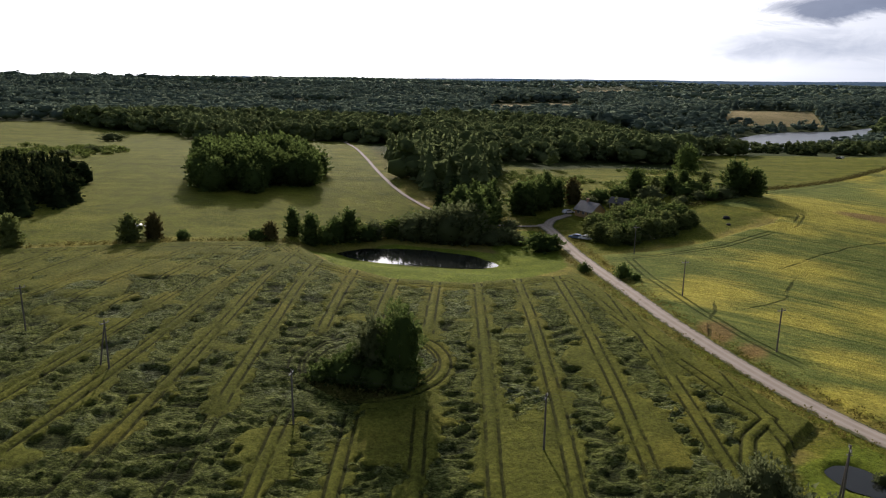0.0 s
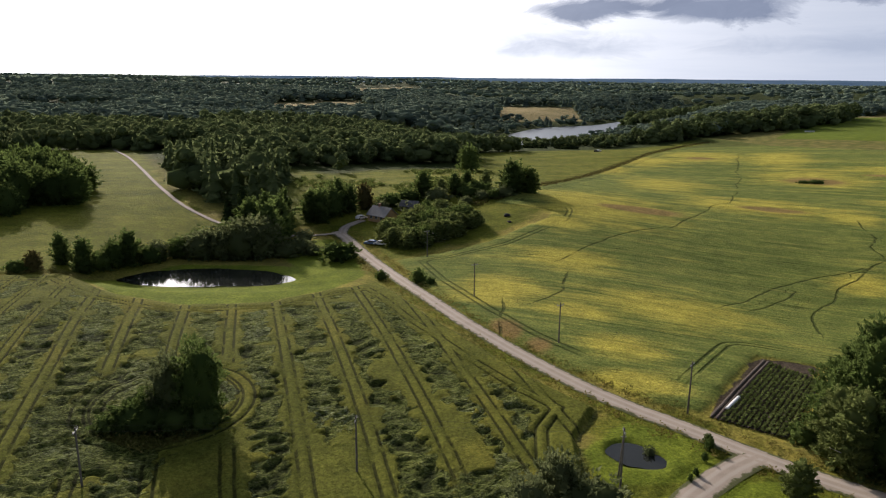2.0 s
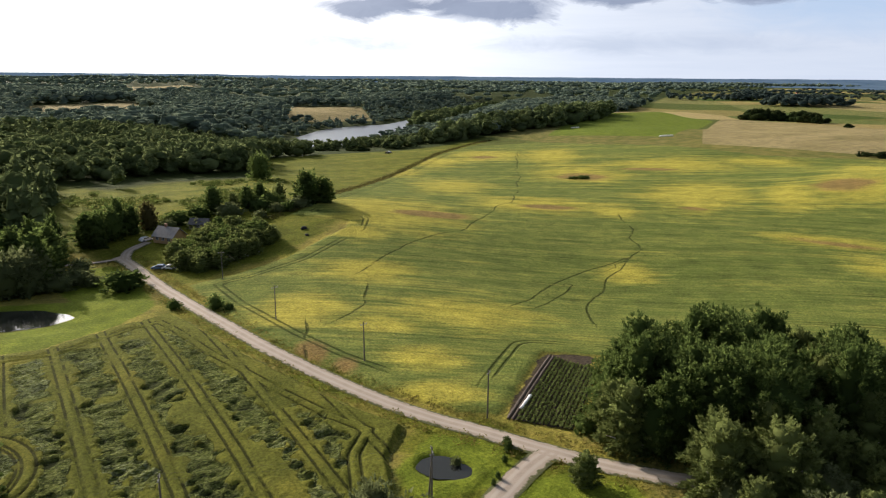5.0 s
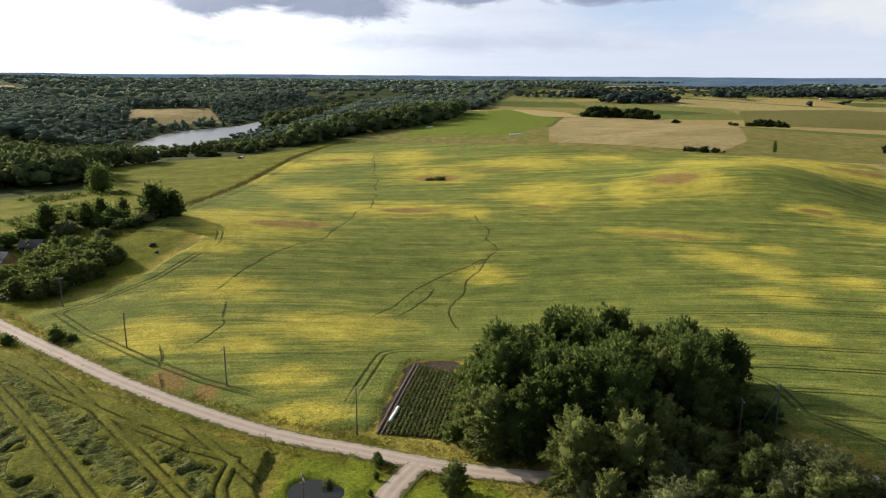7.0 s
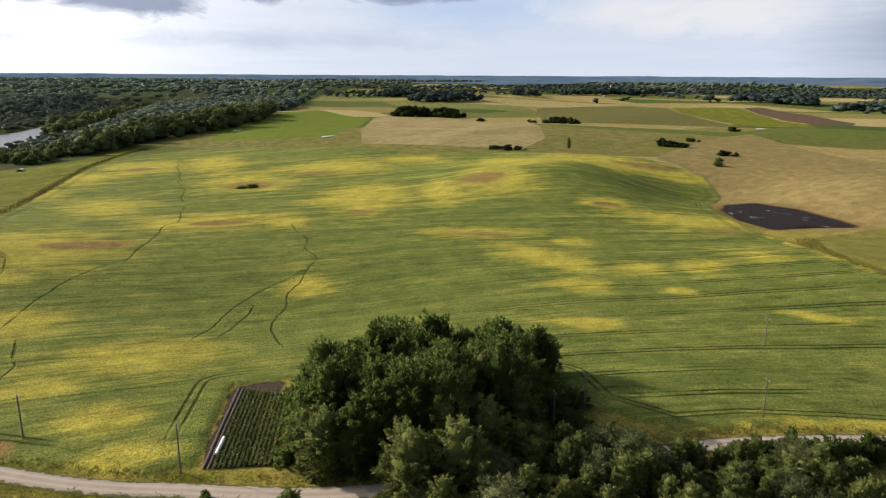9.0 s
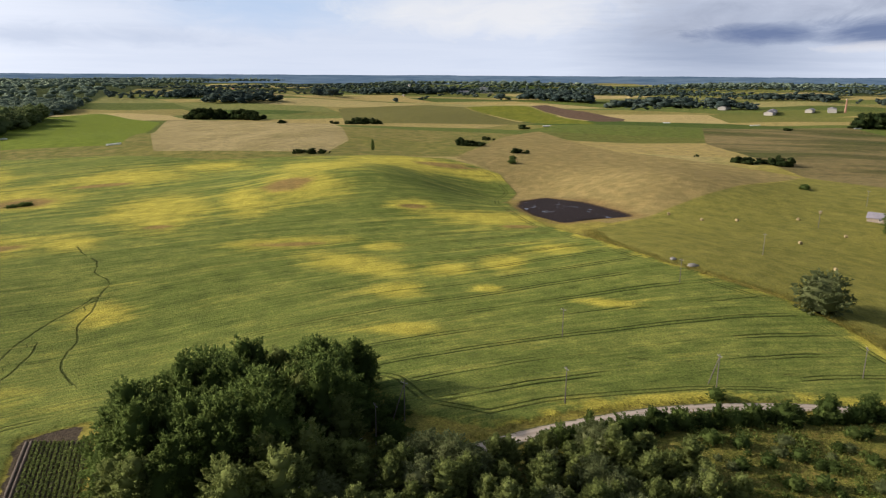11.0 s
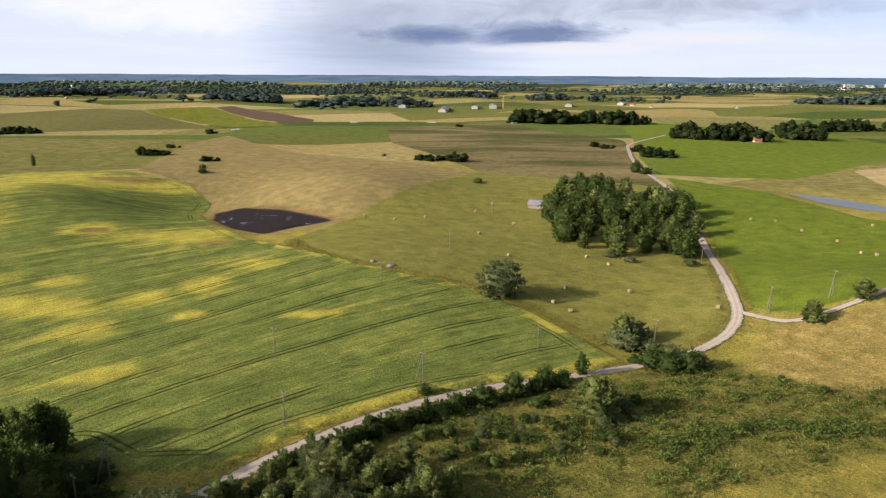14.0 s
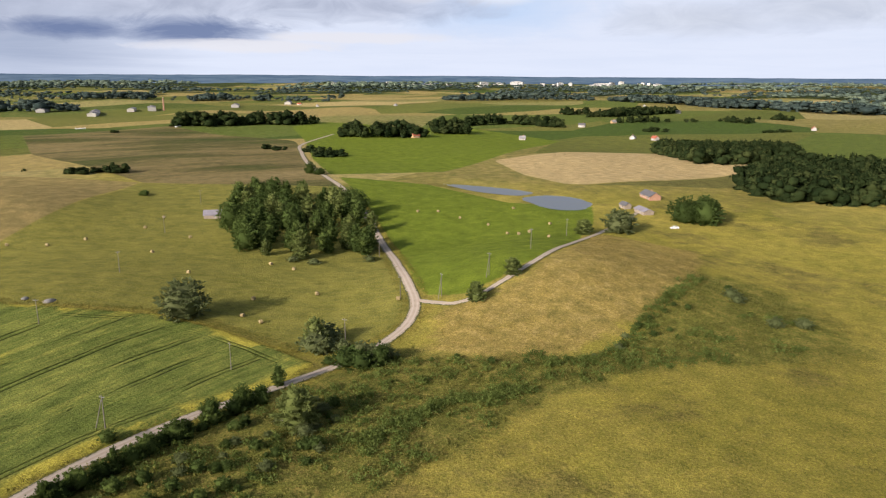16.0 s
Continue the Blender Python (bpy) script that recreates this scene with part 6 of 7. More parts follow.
def gable_house(name, x, y, turn, length, width, eaves, rise, wall, roof, label, category="house", windows=3, chimney=True, doors=1, group=""):
    """Ridge along local y. Walls with gables, a roof of two slopes with overhang, windows with panes, a door."""
    ob = empty(name, pose(x, y, ground_at(x, y) - 0.15, 0, 0, turn))
    w, l = width / 2, length / 2
    part("wall", outline_prism(bmesh.new(), [(-w, 0), (w, 0), (w, eaves), (0, eaves + rise), (-w, eaves)], -l, l), wall, ob)
    o, th = 0.45, 0.16
    k = rise / w
    part_roof = part("roof", outline_prism(bmesh.new(), [(-w - o, eaves - o * k + 0.03), (0, eaves + rise + 0.03), (w + o, eaves - o * k + 0.03), (w + o, eaves - o * k + th + 0.03),
                                                         (0, eaves + rise + th + 0.06), (-w - o, eaves - o * k + th + 0.03)], -l - o, l + o), roof, ob)
    if chimney:
        bm = box(bmesh.new(), -0.35, 0.35, l * 0.2, l * 0.2 + 0.7, eaves + rise * 0.7, eaves + rise + 1.0, 0.04)
        box(bm, -0.42, 0.42, l * 0.2 - 0.07, l * 0.2 + 0.77, eaves + rise + 1.0, eaves + rise + 1.12)
        part("chimney", bm, M_BRICKWALL, part_roof)
    for side in (-1, 1):
        for i in range(windows):
            yy = -l + length * (i + 0.7) / (windows + 0.4)
            zz = eaves * 0.42
            fr = bmesh.new()
            for a, b, c, d in ((-0.6, 0.6, 0, 0.1), (-0.6, 0.6, 1.1, 1.2), (-0.6, -0.5, 0, 1.2), (0.5, 0.6, 0, 1.2), (-0.05, 0.05, 0, 1.2)):
                box(fr, side * w - 0.06, side * w + 0.06, yy + a, yy + b, zz + c, zz + d)
            win = part("window", fr, M_FRAME, ob)
            part("pane", box(bmesh.new(), side * w - 0.02, side * w + 0.03, yy - 0.5, yy + 0.5, zz + 0.1, zz + 1.1), M_GLASS, win)
    for i in range(doors):
        yy = l * (0.55 - 0.9 * i)
        d = part("door", box(bmesh.new(), w - 0.03, w + 0.07, yy - 0.5, yy + 0.5, 0.1, min(2.1, eaves - 0.1), 0.02), M_TIMBER, ob)
        part("handle", box(bmesh.new(), w + 0.07, w + 0.12, yy + 0.32, yy + 0.42, 1.0, 1.06), M_METAL, d)
    return tagged(ob, label, category, group)


gable_house("farmhouse", 55, 235, 32, 8.2, 6.0, 2.4, 2.5, M_OCHRE, M_ROOF, "farmhouse with ochre boarded gable and grey slate roof")
gable_house("outbuilding", 67, 242, 50, 6, 4, 2.0, 1.5, M_TIMBER, M_ROOFDARK, "small timber outbuilding with a dark roof", "shed", 1, False)
gable_house("field_barn", 360, -130, 152, 11, 6.5, 2.2, 2.0, M_TIMBER, M_SHEET, "low timber barn with pale sheet roof beside the grove", "barn", 1, False)
gable_house("lane_farmhouse", 257, -364, 62, 14, 7, 2.5, 2.3, M_BRICKWALL, M_ROOFDARK, "brick farmhouse with dark purple-grey roof", windows=4)
gable_house("lane_shed", 247, -327, 68, 6.5, 4, 2.3, 1.4, M_TIMBER, M_ROOFDARK, "small timber shed with dark roof in the farmyard", "shed", 1, False)
gable_house("lane_barn", 232, -324, 62, 12, 6.0, 2.0, 1.3, M_TIMBER, M_SHEET, "long low timber barn with grey sheet roof", "barn", 2, False)

# long sheds, houses and blocks of the village: x, y, turn, length, width, eaves
SHEDS = [(1440, -222, 70, 50, 14, 5), (1505, -285, 75, 55, 14, 5), (1371, -292, 75, 60, 14, 5), (1402, -362, 70, 50, 12, 5), (1406, -399, 75, 60, 14, 6), (1330, -280, 70, 40, 14, 5),
         (1433, -574, 65, 50, 14, 5), (1550, -750, 60, 55, 14, 5), (2180, 422, 30, 50, 14, 6), (2240, 350, 100, 40, 14, 7)]
for i, (sx, sy, st, sl, sw, se) in enumerate(SHEDS):
    gable_house("farm_shed", sx, sy, st, sl, sw, se, sw * 0.16, M_PLASTER if i % 2 else M_CONCRETE, M_SHEET if i % 3 else M_ROOF, "long pale livestock shed with a low sheet roof", "shed", 5, False, 2, "sheds of the village farm")
HOUSES = [(2102, 331), (2313, 473), (2199, 415), (1916, 544), (2246, 806), (2241, 1151), (2193, 1074), (2285, 1265), (2258, 1070), (2210, 1180), (2150, 1110), (2300, 1180), (521, -693),
          (492, -696), (667, -770), (680, -855), (429, -947), (783, -1172), (595, -584), (654, -472), (927, -1263), (1304, -887), (1513, -760), (1465, -418), (1398, -745), (2120, 380)]
for i, (hx, hy) in enumerate(HOUSES):
    gable_house("village_house", hx, hy, (i * 47) % 180, 7 + i % 3, 5.6, 2.5 + (i % 3) * 0.4, 2.4, (M_CONCRETE, M_CONCRETE, M_PLASTER, M_OCHRE)[i % 4], (M_ROOF, M_ROOFRED, M_ROOFDARK)[i % 3],
                "detached village house with pitched roof among trees", "house", 3, True, 1, "houses of the village")


def block(x, y, turn, length, width, storeys, group):
    """A flat-roofed block: walls, a parapet roof and a row of windows to each storey."""
    ob = empty("apartment_block", pose(x, y, ground_at(x, y) - 0.3, 0, 0, turn))
    h = storeys * 2.9 + 1
    part("wall", box(bmesh.new(), -length / 2, length / 2, -width / 2, width / 2, 0, h, 0.1), M_FRAME, ob)
    bm = box(bmesh.new(), -length / 2 - 0.3, length / 2 + 0.3, -width / 2 - 0.3, width / 2 + 0.3, h, h + 0.5)
    part("roof", box(bm, -length / 5, length / 5, -2, 2, h + 0.5, h + 2.4), M_CONCRETE, ob)
    for s in range(storeys):
        for side in (-1, 1):
            part("window_band", box(bmesh.new(), -length / 2 + 1, length / 2 - 1, side * width / 2 - 0.05, side * width / 2 + 0.05, 1.6 + s * 2.9, 2.9 + s * 2.9), M_GLASS, ob)
    return tagged(ob, "pale flat-roofed apartment block of a distant town", "building", group)


block(2330, 388, 100, 26, 14, 6, "blocks of the village")
rs = random.Random(5)
for i in range(34):
    b = radians(rs.choice((rs.uniform(112, 152), rs.uniform(126, 148))))
    r = rs.uniform(3300, 3900)
    block(r * math.sin(b), r * math.cos(b), rs.uniform(0, 180), rs.uniform(25, 70), 14, rs.choice((2, 3, 5, 7)), "blocks of the distant town")


def chimney_stack(x, y, h, label):
    ob = empty("tall_chimney", pose(x, y, ground_at(x, y)))
    part("shaft", rod(bmesh.new(), (0, 0, -0.5), (0, 0, h), 1.9, 1.2, 14), M_BRICKWALL, ob)
    part("rim", rod(bmesh.new(), (0, 0, h - 0.8), (0, 0, h + 0.2), 1.45, 1.45, 14), M_CONCRETE, ob)
    return tagged(ob, label, "chimney")


chimney_stack(1385, -415, 24, "slender brick boiler-house chimney beside the sheds")


def water_tower(x, y):
    ob = empty("water_tower", pose(x, y, ground_at(x, y)))
    part("shaft", rod(bmesh.new(), (0, 0, -0.5), (0, 0, 22), 2.2, 1.8, 16), M_CONCRETE, ob)
    part("tank", rod(bmesh.new(), (0, 0, 22), (0, 0, 27), 3.6, 3.6, 20), M_PLASTER, ob)
    part("cap", rod(bmesh.new(), (0, 0, 27), (0, 0, 28.6), 3.8, 0.3, 20), M_ROOF, ob)
    return tagged(ob, "pale concrete water tower rising over the village woods", "tower")


water_tower(2282, 628)


# ---- poles and wires ----
def pole(x, y, h=8.4, turn=0.0, strut=None, mat=M_POLE):
    """A pole with a crossarm and insulators; strut: bearing in degrees of a leaning brace."""
    ob = empty("power_pole", pose(x, y, ground_at(x, y), 0, 0, turn))
    part("post", rod(bmesh.new(), (0, 0, -0.6), (0, 0, h), 0.15, 0.10, 8), mat, ob)
    arm = part("crossarm", box(bmesh.new(), -0.8, 0.8, -0.06, 0.06, h - 0.55, h - 0.43, 0.01), M_METAL, ob)
    for ix in (-0.7, 0.0, 0.7):
        part("insulator", rod(bmesh.new(), (ix, 0, h - 0.43), (ix, 0, h - 0.20), 0.05, 0.04, 8), M_CERAMIC, arm)
    if strut is not None:
        a = radians(strut - turn)
        part("brace", rod(bmesh.new(), (2.4 * math.sin(a), 2.4 * math.cos(a), -0.5), (0.1 * math.sin(a), 0.1 * math.cos(a), h - 0.9), 0.13, 0.10, 8), mat, ob)
        part("tie", box(bmesh.new(), -0.05, 0.05, -0.3, 0.3, h - 1.2, h - 1.1), M_METAL, ob)
    return tagged(ob, "weathered utility pole with crossarm" + (" and leaning brace" if strut is not None else ""), "pole", "poles of the power line")


LINES = [[(-67, 113), (-47, 99), (-17, 85), (15, 79), (45, 66.5)], [(56.5, 186), (55, 144), (60, 112), (66, 81.5), (83, 54), (105, 35), (132, 4), (153, -28), (173, -64), (174, -100), (194, -134), (257, -166)],
         [(116, 33), (175, 7), (227, -27), (273.5, -61), (339.5, -97.5), (393, -134)], [(182, -143), (181, -164), (195, -199), (219, -247)]]
BRACED = {(-47, 99): 70, (45, 66.5): 160, (116, 33): 120, (153, -28): 100, (181, -164): 20, (182, -143): 330, (105, 35): None}
HIDDEN = {(83, 54), (257, -166)}


def hang(a, b, ends):
    """The wires of one span, sagging between two crossarms."""
    cu = bpy.data.curves.new("wire", "CURVE")
    cu.dimensions, cu.bevel_depth, cu.bevel_resolution = "3D", 0.007, 0
    n = 10
    d = Vector(b) - Vector(a)
    side = Vector((d.y, -d.x, 0)).normalized()
    for off in (-0.7, 0.7):
        sp = cu.splines.new("POLY")
        sp.points.add(n)
        for i in range(n + 1):
            t = i / n
            q = Vector(a) + d * t + side * off
            sp.points[i].co = (q.x, q.y, q.z - 4 * 0.011 * d.length * t * (1 - t), 1)
    cu.materials.append(M_WIRE)
    ob = new("power_wire", cu)
    return tagged(ob, "thin sagging pair of overhead wires", "wire", ends)


for line in LINES:
    for i, (px, py) in enumerate(line):
        j = min(i, len(line) - 2)
        bearing = math.degrees(math.atan2(line[j + 1][1] - line[j][1], line[j + 1][0] - line[j][0]))
        pole(px, py, 8.4 if (px, py) not in HIDDEN else 7.5, bearing + 90, BRACED.get((px, py)))
    for (ax, ay), (bx, by) in zip(line, line[1:]):
        hang((ax, ay, ground_at(ax, ay) + 8.2), (bx, by, ground_at(bx, by) + 8.2), "wires of the power line")


# ---- bales ----
def bale_mesh():
    bm = bmesh.new()
    n = 20
    prof = [(-0.60, 0.0), (-0.60, 0.56), (-0.52, 0.68), (-0.2, 0.71), (0.1, 0.69), (0.3, 0.71), (0.52, 0.68), (0.60, 0.56), (0.60, 0.0)]
    rings = [[bm.verts.new((px, r * math.cos(2 * math.pi * i / n) * (1 + 0.02 * math.sin(5 * i)), 0.66 + r * 0.96 * math.sin(2 * math.pi * i / n))) for i in range(n)] for px, r in prof[1:-1]]
    for a, b in zip(rings, rings[1:]):
        for i in range(n):
            bm.faces.new((a[i], a[(i + 1) % n], b[(i + 1) % n], b[i]))
    bm.faces.new(rings[0]), bm.faces.new(rings[-1][::-1])
    bmesh.ops.recalc_face_normals(bm, faces=bm.faces[:])
    me = bpy.data.meshes.new("round_bale")
    bm.to_mesh(me)
    bm.free()
    me.materials.append(M_STRAW)
    return me


BALE = bale_mesh()
BALES_WEST = [(344, -33), (336, -47), (340, -63), (306, -82), (326, -105), (369, -106), (266, -84), (228, -94), (222, -116), (194, -133), (257, -124), (268, -119), (206, -87), (352, -92), (214, -84)]
BALES_EAST = [(313, -228), (306, -237), (288, -238), (267, -240), (245, -233), (239, -235), (239, -242), (221, -237), (245, -263), (285, -275)]
for i, (bx, by) in enumerate(BALES_WEST + BALES_EAST):
    ob = new("round_bale", BALE)
    ob.matrix_basis = pose(bx, by, ground_at(bx, by) - 0.03, 0, 0, (i * 67) % 180)
    tagged(ob, "round straw-coloured hay bale on the mown field", "hay bale", "hay bales on the mown fields")


def wrapped_row(x, y, count, turn):
    """Film-wrapped silage bales in a row, each its own."""
    for i in range(count):
        a = radians(turn)
        qx, qy = x + i * 1.5 * math.cos(a), y + i * 1.5 * math.sin(a)
        ob = new("wrapped_bale", WRAPPED)
        ob.matrix_basis = pose(qx, qy, ground_at(qx, qy) - 0.03, 0, 0, turn)
        tagged(ob, "white film-wrapped silage bale in a row", "hay bale", "wrapped bales at the field edge")


WRAPPED = BALE.copy()
WRAPPED.name = "wrapped_bale"
WRAPPED.materials.clear()
WRAPPED.materials.append(M_WHITE)
for wx, wy, wc, wt in ((563, 561, 6, -40), (502, 394, 8, -35), (883, 72, 7, -60), (1030, -81, 7, -80), (1029, -194, 9, -80), (965, -302, 7, -70)):
    wrapped_row(wx, wy, wc, wt)


# ---- vehicles ----
def car(x, y, turn, paint, label):
    ob = empty("car", pose(x, y, ground_at(x, y) + 0.02, 0, 0, turn))
    prof = [(-2.1, 0.3), (2.1, 0.3), (2.15, 0.62), (1.9, 0.82), (1.0, 0.95), (0.55, 1.42), (-1.3, 1.45), (-1.95, 1.0), (-2.15, 0.85)]
    bm = outline_prism(bmesh.new(), prof, -0.84, 0.84)
    bmesh.ops.bevel(bm, geom=bm.edges[:], offset=0.06, segments=2, affect="EDGES")
    part("body", bm, paint, ob)
    part("windscreen", outline_prism(bmesh.new(), [(0.95, 0.98), (0.60, 1.36), (0.58, 1.37), (0.99, 0.99)], -0.68, 0.68), M_GLASS, ob)
    for s in (-1, 1):
        part("side_window", outline_prism(bmesh.new(), [(-1.3, 0.98), (0.72, 0.98), (0.48, 1.34), (-1.15, 1.34)], s * 0.845 - 0.005, s * 0.845 + 0.005), M_GLASS, ob)
        for wx in (-1.3, 1.3):
            wheel = part("wheel", rod(bmesh.new(), (wx, s * 0.62, 0.31), (wx, s * 0.86, 0.31), 0.31, 0.31, 16), M_TYRE, ob)
            part("rim", rod(bmesh.new(), (wx, s * 0.84, 0.31), (wx, s * 0.875, 0.31), 0.19, 0.17, 12), M_METAL, wheel)
    return tagged(ob, label, "car")


car(45.5, 210.5, 150, M_PAINT_BLUE, "pale blue parked car on the farm lawn")
car(48, 208.3, 150, M_PAINT_WHITE, "white parked car on the farm lawn")
car(48.8, 240.5, 20, M_PAINT_WHITE, "white car parked before the farmhouse")
car(274, 468, 30, M_TYRE, "dark car parked on the grass ridge")
car(278, 471, 30, M_PAINT_WHITE, "white car parked on the grass ridge")
car(200, -306, 60, M_PAINT_WHITE, "white car on the farmyard grass")


def heap(x, y, w, h, mat, label, seed):
    rs = np.random.RandomState(seed)
    v, f = BALL2
    q = v * np.array([w, w * 0.7, h]) * rs.uniform(0.85, 1.12, (len(v), 1))
    q[:, 2] = np.maximum(q[:, 2], -0.1)
    ob = new("heap", fast_mesh("heap", q, f, [mat]))
    ob.matrix_basis = pose(x, y, ground_at(x, y), 0, 0, seed * 40)
    return tagged(ob, label, "heap")


heap(95, 219, 1.5, 0.9, M_TYRE, "dark tarpaulin-covered heap in rough grass", 1)
heap(93, 212, 1.1, 0.5, M_TYRE, "low dark covered heap in rough grass", 2)
heap(246, -33, 2.2, 0.9, M_STONE, "pile of pale field stones at the crop edge", 3)
heap(252, -27, 1.6, 0.7, M_STONE, "low pile of field stones at the crop edge", 4)
heap(-82, 196, 2.6, 0.5, M_WHITE, "low white sheeted heap in the pasture", 5)


# ---- garden plot: soil ridges with young crops ----
def garden_plot():
    a, d = Vector((70.5, 76.5, 0)), Vector((29.5, 20.7, 0)).normalized()
    n = Vector((d.y, -d.x, 0))
    ob = empty("garden_plot", pose(0, 0, 0))
    for i in range(14):
        s = a - n * 3.9 + n * (0.42 + 0.78 * i)
        length = 33.5 - 0.35 * i
        rs = np.random.RandomState(i)
        vs, fs, ts = [], [], []
        m = 46
        for k in range(m):
            t = length * k / (m - 1)
            c = s + d * t
            z = ground_at(c.x, c.y)
            for off, up in ((-0.34, 0.0), (-0.13, 0.24), (0.13, 0.24), (0.34, 0.0)):
                q = c + n * (off + rs.uniform(-0.04, 0.04))
                vs.append((q.x, q.y, z + up * rs.uniform(0.8, 1.2) + 0.03))
        for k in range(m - 1):
            for j in range(3):
                fs.append((k * 4 + j, k * 4 + j + 1, k * 4 + j + 5, k * 4 + j + 4))
        row = part_mesh("soil_ridge", fast_mesh("soil_ridge", vs, fs, [M_SOIL]), ob)
        if i > 1:
            k = 460
            t, o = rs.uniform(0, length, k), rs.normal(0, 0.12, k)
            c = np.array([[*(s + d * tt + n * oo)] for tt, oo in zip(t, o)])
            c[:, 2] = height(c[:, 0], c[:, 1]) + rs.uniform(0.25, 0.5, k)
            v, f = leaves(rs, c, np.tile([0, 0, 1.0], (k, 1)), 0.26)
            tagged(part_mesh("seedling_row", fast_mesh("seedling_row", v, f, [M_BIRCH]), row), kind="stuff")
    return tagged(ob, "cultivated garden plot of dark soil ridges with young crops", "garden plot")


M_SOIL = plain("dark_soil", (0.075, 0.058, 0.045), 0.95, 3.0, 0.35, relief=0.04)
garden_plot()


def row_cover():
    bm = bmesh.new()
    a, b = Vector((72.6, 80.8, 0)), Vector((77.6, 84.05, 0))
    d = (b - a).normalized()
    n = Vector((d.y, -d.x, 0))
    rings = []
    for k in range(13):
        c = a + (b - a) * k / 12
        z = ground_at(c.x, c.y)
        rings.append([bm.verts.new((*(c + n * 0.34 * math.cos(math.pi * j / 8)).xy, z + 0.28 + (0.32 + 0.04 * (k % 2)) * math.sin(math.pi * j / 8))) for j in range(9)])
    for p, q in zip(rings, rings[1:]):
        for j in range(8):
            bm.faces.new((p[j], p[j + 1], q[j + 1], q[j]))
    bm.faces.new(rings[0]), bm.faces.new(rings[-1][::-1])
    me = bpy.data.meshes.new("row_cover")
    bm.to_mesh(me)
    bm.free()
    me.materials.append(M_WHITE)
    return tagged(new("row_cover", me), "white plastic tunnel cover over a garden row", "row cover")


row_cover()


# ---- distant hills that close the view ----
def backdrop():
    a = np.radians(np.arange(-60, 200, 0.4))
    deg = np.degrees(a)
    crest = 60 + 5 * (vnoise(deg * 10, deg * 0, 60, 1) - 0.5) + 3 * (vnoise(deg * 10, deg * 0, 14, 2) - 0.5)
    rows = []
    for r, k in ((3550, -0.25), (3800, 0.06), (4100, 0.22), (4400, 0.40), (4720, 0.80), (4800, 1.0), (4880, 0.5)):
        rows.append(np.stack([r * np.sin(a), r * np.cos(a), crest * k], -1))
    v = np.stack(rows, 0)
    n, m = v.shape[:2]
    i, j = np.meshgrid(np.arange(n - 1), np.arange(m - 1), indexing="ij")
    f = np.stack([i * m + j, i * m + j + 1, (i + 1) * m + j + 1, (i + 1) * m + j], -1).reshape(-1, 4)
    k = Mat("haze_blue_far_hills")
    # Distance haze is put into the blue base colour and a faint emission.
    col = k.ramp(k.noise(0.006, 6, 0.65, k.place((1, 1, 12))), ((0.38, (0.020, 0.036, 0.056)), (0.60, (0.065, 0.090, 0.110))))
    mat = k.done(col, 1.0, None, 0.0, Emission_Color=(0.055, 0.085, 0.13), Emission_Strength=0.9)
    return tagged(new("backdrop", fast_mesh("backdrop", v.reshape(-1, 3), f, [mat], None, True)), "wooded hills far away on the skyline, painted haze blue and faintly glowing", "backdrop", kind="structure")


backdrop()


# ---- rough growth: weeds, verges, scrub ----
def tufts(name, xs, ys, size, blades, material, label, seed, tall=1.0, leaf=0.2):
    """Many leafy weeds in one object."""
    rs = np.random.RandomState(seed)
    n = len(xs)
    z = height(xs, ys)
    s = size * rs.uniform(0.5, 1.5, n)
    c = np.repeat(np.stack([xs, ys, z], -1), blades, 0)
    k = np.repeat(s, blades)
    c = c + rs.normal(0, 0.45, (n * blades, 3)) * k[:, None] * np.array([1, 1, 0.25])
    c[:, 2] += k * tall * rs.uniform(0.25, 1.0, n * blades)
    out = rs.normal(0, 0.7, (n * blades, 3)) + np.array([0, 0, 0.6])
    v, f = leaves(rs, c, out, 0.5, 0.2)
    v = v.reshape(-1, 4, 3)
    v = ((v - c[:, None]) * (leaf / 0.5) * (0.6 + 0.4 * k[:, None, None]) + c[:, None]).reshape(-1, 3)
    ob = new(name, fast_mesh(name, v, f, [material], {"tint": np.repeat(rs.rand(n), blades * 4)}))
    return tagged(ob, label, "weeds", kind="stuff")


def seeded(poly, count, seed, clump=0.0, size=14):
    rs = np.random.RandomState(seed)
    p = np.array(poly, float)
    lo, hi = p.min(0), p.max(0)
    x, y = rs.uniform(lo[0], hi[0], count * 3), rs.uniform(lo[1], hi[1], count * 3)
    ok = (inside(poly, x, y) > 0.5) & (vnoise(x, y, size, seed) > clump)
    for key in PATHS:
        ok &= along(PATHS[key], x, y) > ROADS[key][1] * 0.55
    return x[ok][:count], y[ok][:count]


def beside(line, near, far, count, seed):
    """Places beside a road, between two distances on both sides."""
    rs = np.random.RandomState(seed)
    i = rs.randint(1, len(line) - 2, count)
    t = line[i + 1] - line[i - 1]
    t /= np.hypot(t[:, 0], t[:, 1])[:, None] + 1e-9
    o = rs.uniform(near, far, count) * rs.choice((-1, 1), count)
    q = line[i] + np.stack([t[:, 1], -t[:, 0]], -1) * o[:, None] + rs.normal(0, 0.6, (count, 2))
    return q[:, 0], q[:, 1]


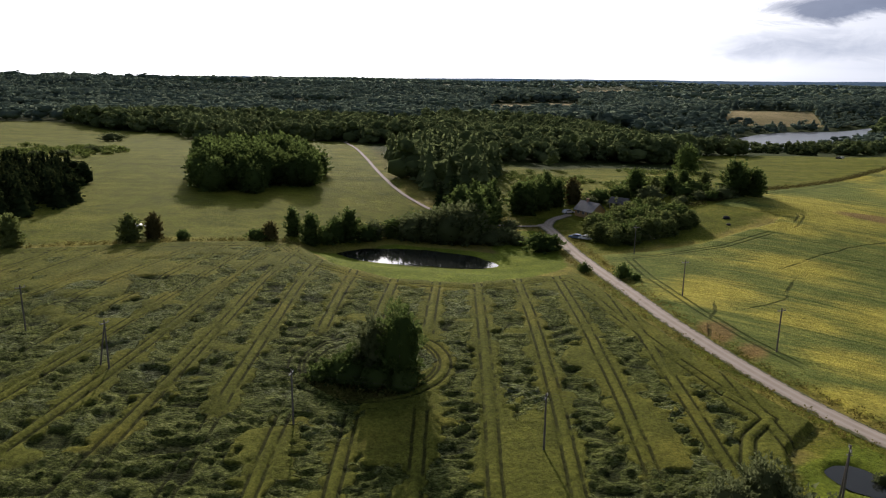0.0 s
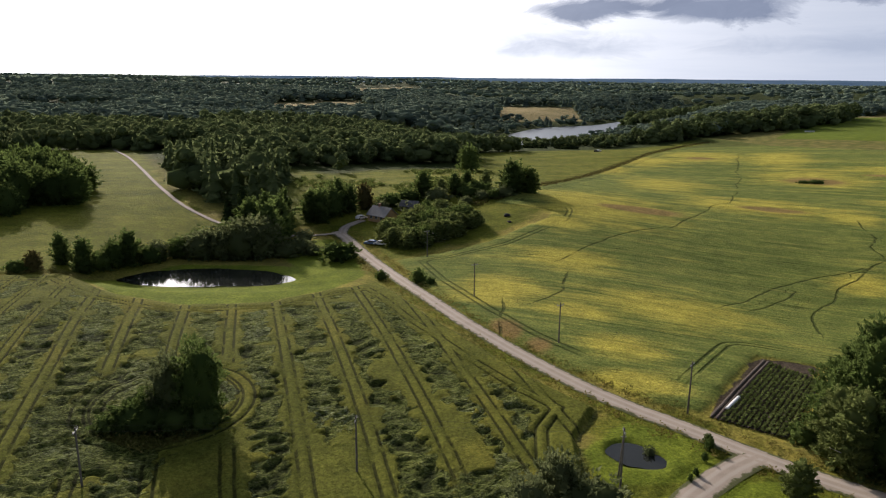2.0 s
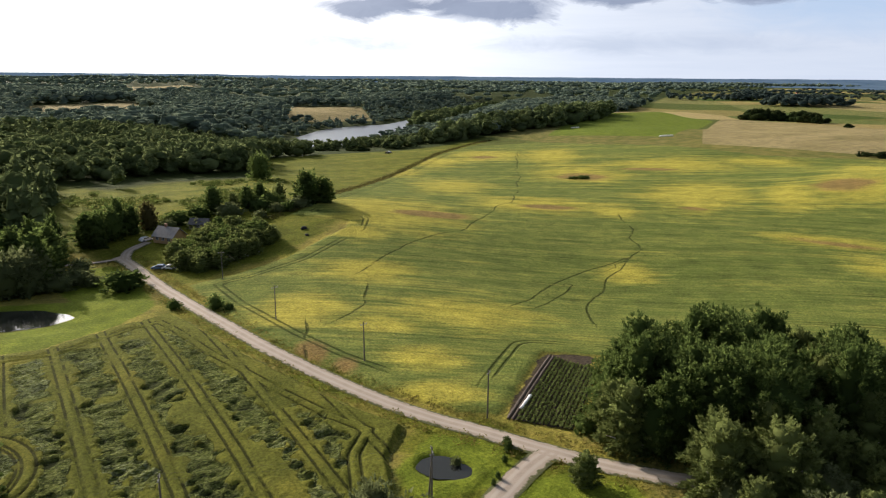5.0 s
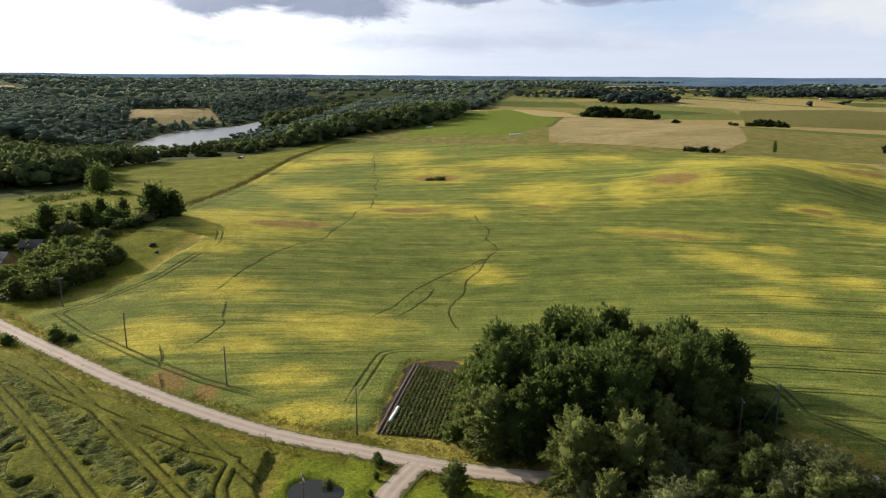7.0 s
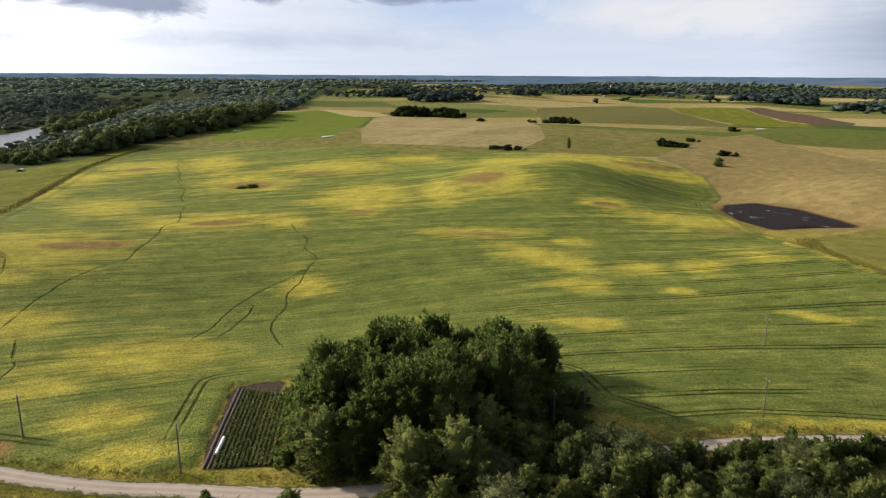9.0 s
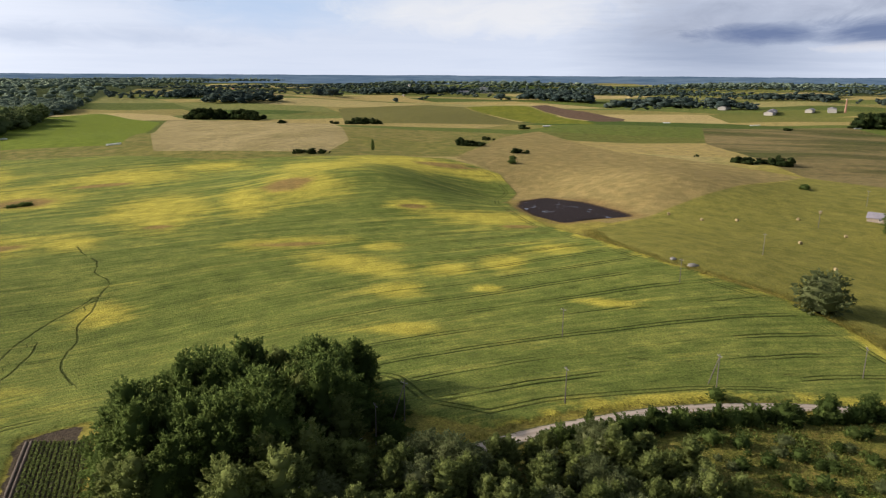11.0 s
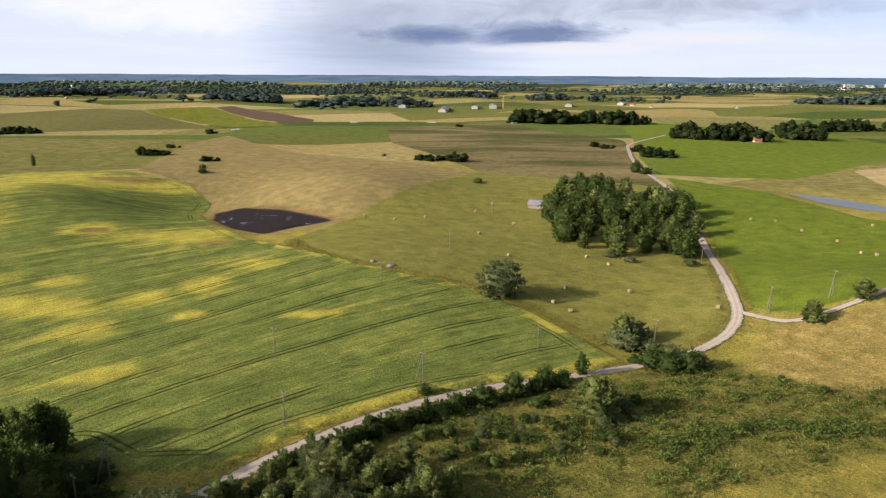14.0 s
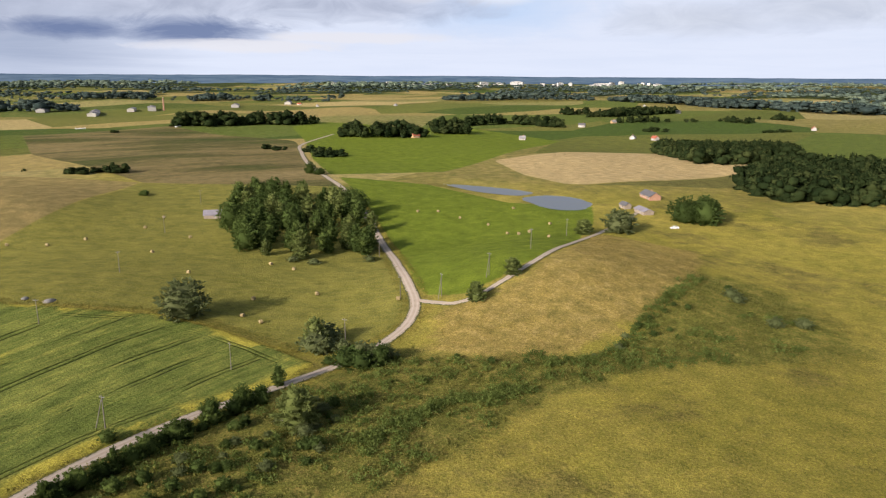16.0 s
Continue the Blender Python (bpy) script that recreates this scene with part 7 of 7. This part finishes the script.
x, y = seeded(SCRUB, 6500, 41, 0.3)
tufts("scrub_weeds", x, y, 0.8, 7, M_WEEDS, "rank weeds and nettles on the rough slope", 41)
x, y = seeded(SCRUB, 900, 42, 0.46, 16)
tufts("scrub_thicket", x, y, 1.3, 60, M_BIRCH_STUFF, "low green thicket in the damp hollow", 42, 0.9, 0.22)
MEADOW = [(60, 30), (92, -20), (96, -60), (104, -118), (96, -150), (76, -190), (98, -236), (80, -300), (10, -260), (0, -140), (20, -40), (40, 10)]
x, y = seeded(MEADOW, 17000, 43, 0.2)
tufts("meadow_weeds", x, y, 0.55, 3, M_GRASS, "tall dry meadow grass with docks", 43)
x, y = seeded(RIDGE, 6000, 44, 0.3)
tufts("ridge_grass", x, y, 0.5, 4, M_STRAWGRASS, "bleached seeding grass on the knoll", 44)
x, y = beside(PATHS["gravel_road"][:220], 2.4, 5.0, 5200, 45)
ok = np.min([along(PATHS[key], x, y) for key in ("yard_drive", "side_lane", "drive", "farm_track")], axis=0) > 2.6
x, y = x[ok], y[ok]
tufts("verge_weeds", x, y, 0.5, 5, M_GRASS, "weedy verge along the gravel road", 45)
DITCH = rounded([(-160, 152), (-103, 167), (-66, 178), (-47, 184), (-30, 188)], 2.5)
x, y = beside(DITCH, 0.0, 1.6, 1600, 47)
tufts("ditch_weeds", x, y, 0.7, 4, M_WEEDS, "reedy weeds along the ditch", 47)
BANK = rounded([(88, 236), (100, 242), (138, 277), (194, 333), (267, 406), (366, 494), (420, 520)], 3)
x, y = beside(BANK, 0.0, 2.2, 2000, 48)
# The dark rusty leaf colour also stands in for shadow along the bank.
tufts("field_bank_weeds", x, y, 0.9, 4, M_RUST, "overgrown bank between bean field and pasture", 48, 1.0, 0.3)
EASTBANK = rounded([(300, 3), (274, -4), (250, -22), (235, -42), (225, -60), (207, -74), (188, -82), (172, -86)], 2.5)
x, y = beside(EASTBANK, 0.0, 3.5, 2200, 49)
tufts("ditch_bank_weeds", x, y, 0.5, 5, M_GRASS, "green ditch between bean field and mown field", 49)
HOLLOW = [(28, 256), (34, 330), (56, 338), (83, 354), (123, 352), (140, 340), (118, 285), (92, 242), (60, 250)]
x, y = seeded(HOLLOW, 420, 50, 0.55, 20)
tufts("valley_sallows", x, y, 1.4, 40, M_BIRCH_STUFF, "scattered sallow scrub in the valley meadow", 50, 0.8, 0.3)
ISLE = [(-17, 98), (-13, 105), (-4, 105), (1, 98), (-4, 91), (-13, 91)]
x, y = seeded(ISLE, 500, 51)
tufts("isle_weeds", x, y, 0.8, 5, M_WEEDS, "rank weeds on the island in the grain", 51)
HEDGEROW = rounded([(111, 9), (116, 1), (124, -10), (131, -22), (138, -36), (144, -50), (149, -63)], 1.5)
for i in range(0, len(HEDGEROW), 2):
    hx, hy = HEDGEROW[i]
    plant(("bush", "bush", "oak")[i % 3], float(hx) - 1.0 + (i * 0.37 % 1.6), float(hy) - 1.0 + (i * 0.61 % 1.4), 2.4 + (i * 0.83 % 3.0), 1.05, "trees and bushes along the gravel road", "", 0.6)
SLOPE = [(108, -18), (122, -18), (138, -50), (146, -74), (128, -80), (110, -54)]
fill(SLOPE, 5.2, 52, ["bush", "sallow", "bush"], 1.2, 3.2, 1.1, "bushes on the rough slope", "small bush among weeds on the rough slope")
GULLY = [(150, -104), (154, -110), (124, -122), (116, -142), (126, -200), (118, -206), (106, -150), (112, -116)]
fill(GULLY, 7.5, 53, ["bush", "sallow", "bush"], 1.0, 2.2, 1.1, "bushes in the gully", "low bush in the green gully")
SPINE_A = [(110, -67), (113, -77), (117, -93), (112, -102), (109, -116)]
SPINE_B = [(127, -130), (113, -132), (111, -148), (116, -165), (126, -190), (140, -235)]
SPINE_C = [(107, -143), (100, -150), (90, -172)]
x, y = seeded(FEN, 5200, 55, 0.25)
tufts("fen_weeds", x, y, 0.7, 6, M_WEEDS, "rank green sedge and weeds in the damp hollow", 55)
for line, count, size, seed in ((SPINE_A, 150, 1.4, 56), (SPINE_B, 190, 1.2, 57), (SPINE_C, 60, 0.9, 58)):
    x, y = beside(rounded(line, 1.5), 0.0, 2.6, count, seed)
    tufts("fen_thicket", x, y, size, 60, M_BIRCH_STUFF, "unbroken low green thicket along the wet gully", seed, 0.9, 0.22)
BAND = [(-262, 338), (-168, 348), (-158, 392), (-246, 422)]
x, y = seeded(BAND, 260, 54, 0.3, 20)
tufts("pasture_scrub", x, y, 2.0, 30, M_BIRCH_STUFF, "grey sallow scrub in a pasture hollow", 54, 0.7, 0.5)
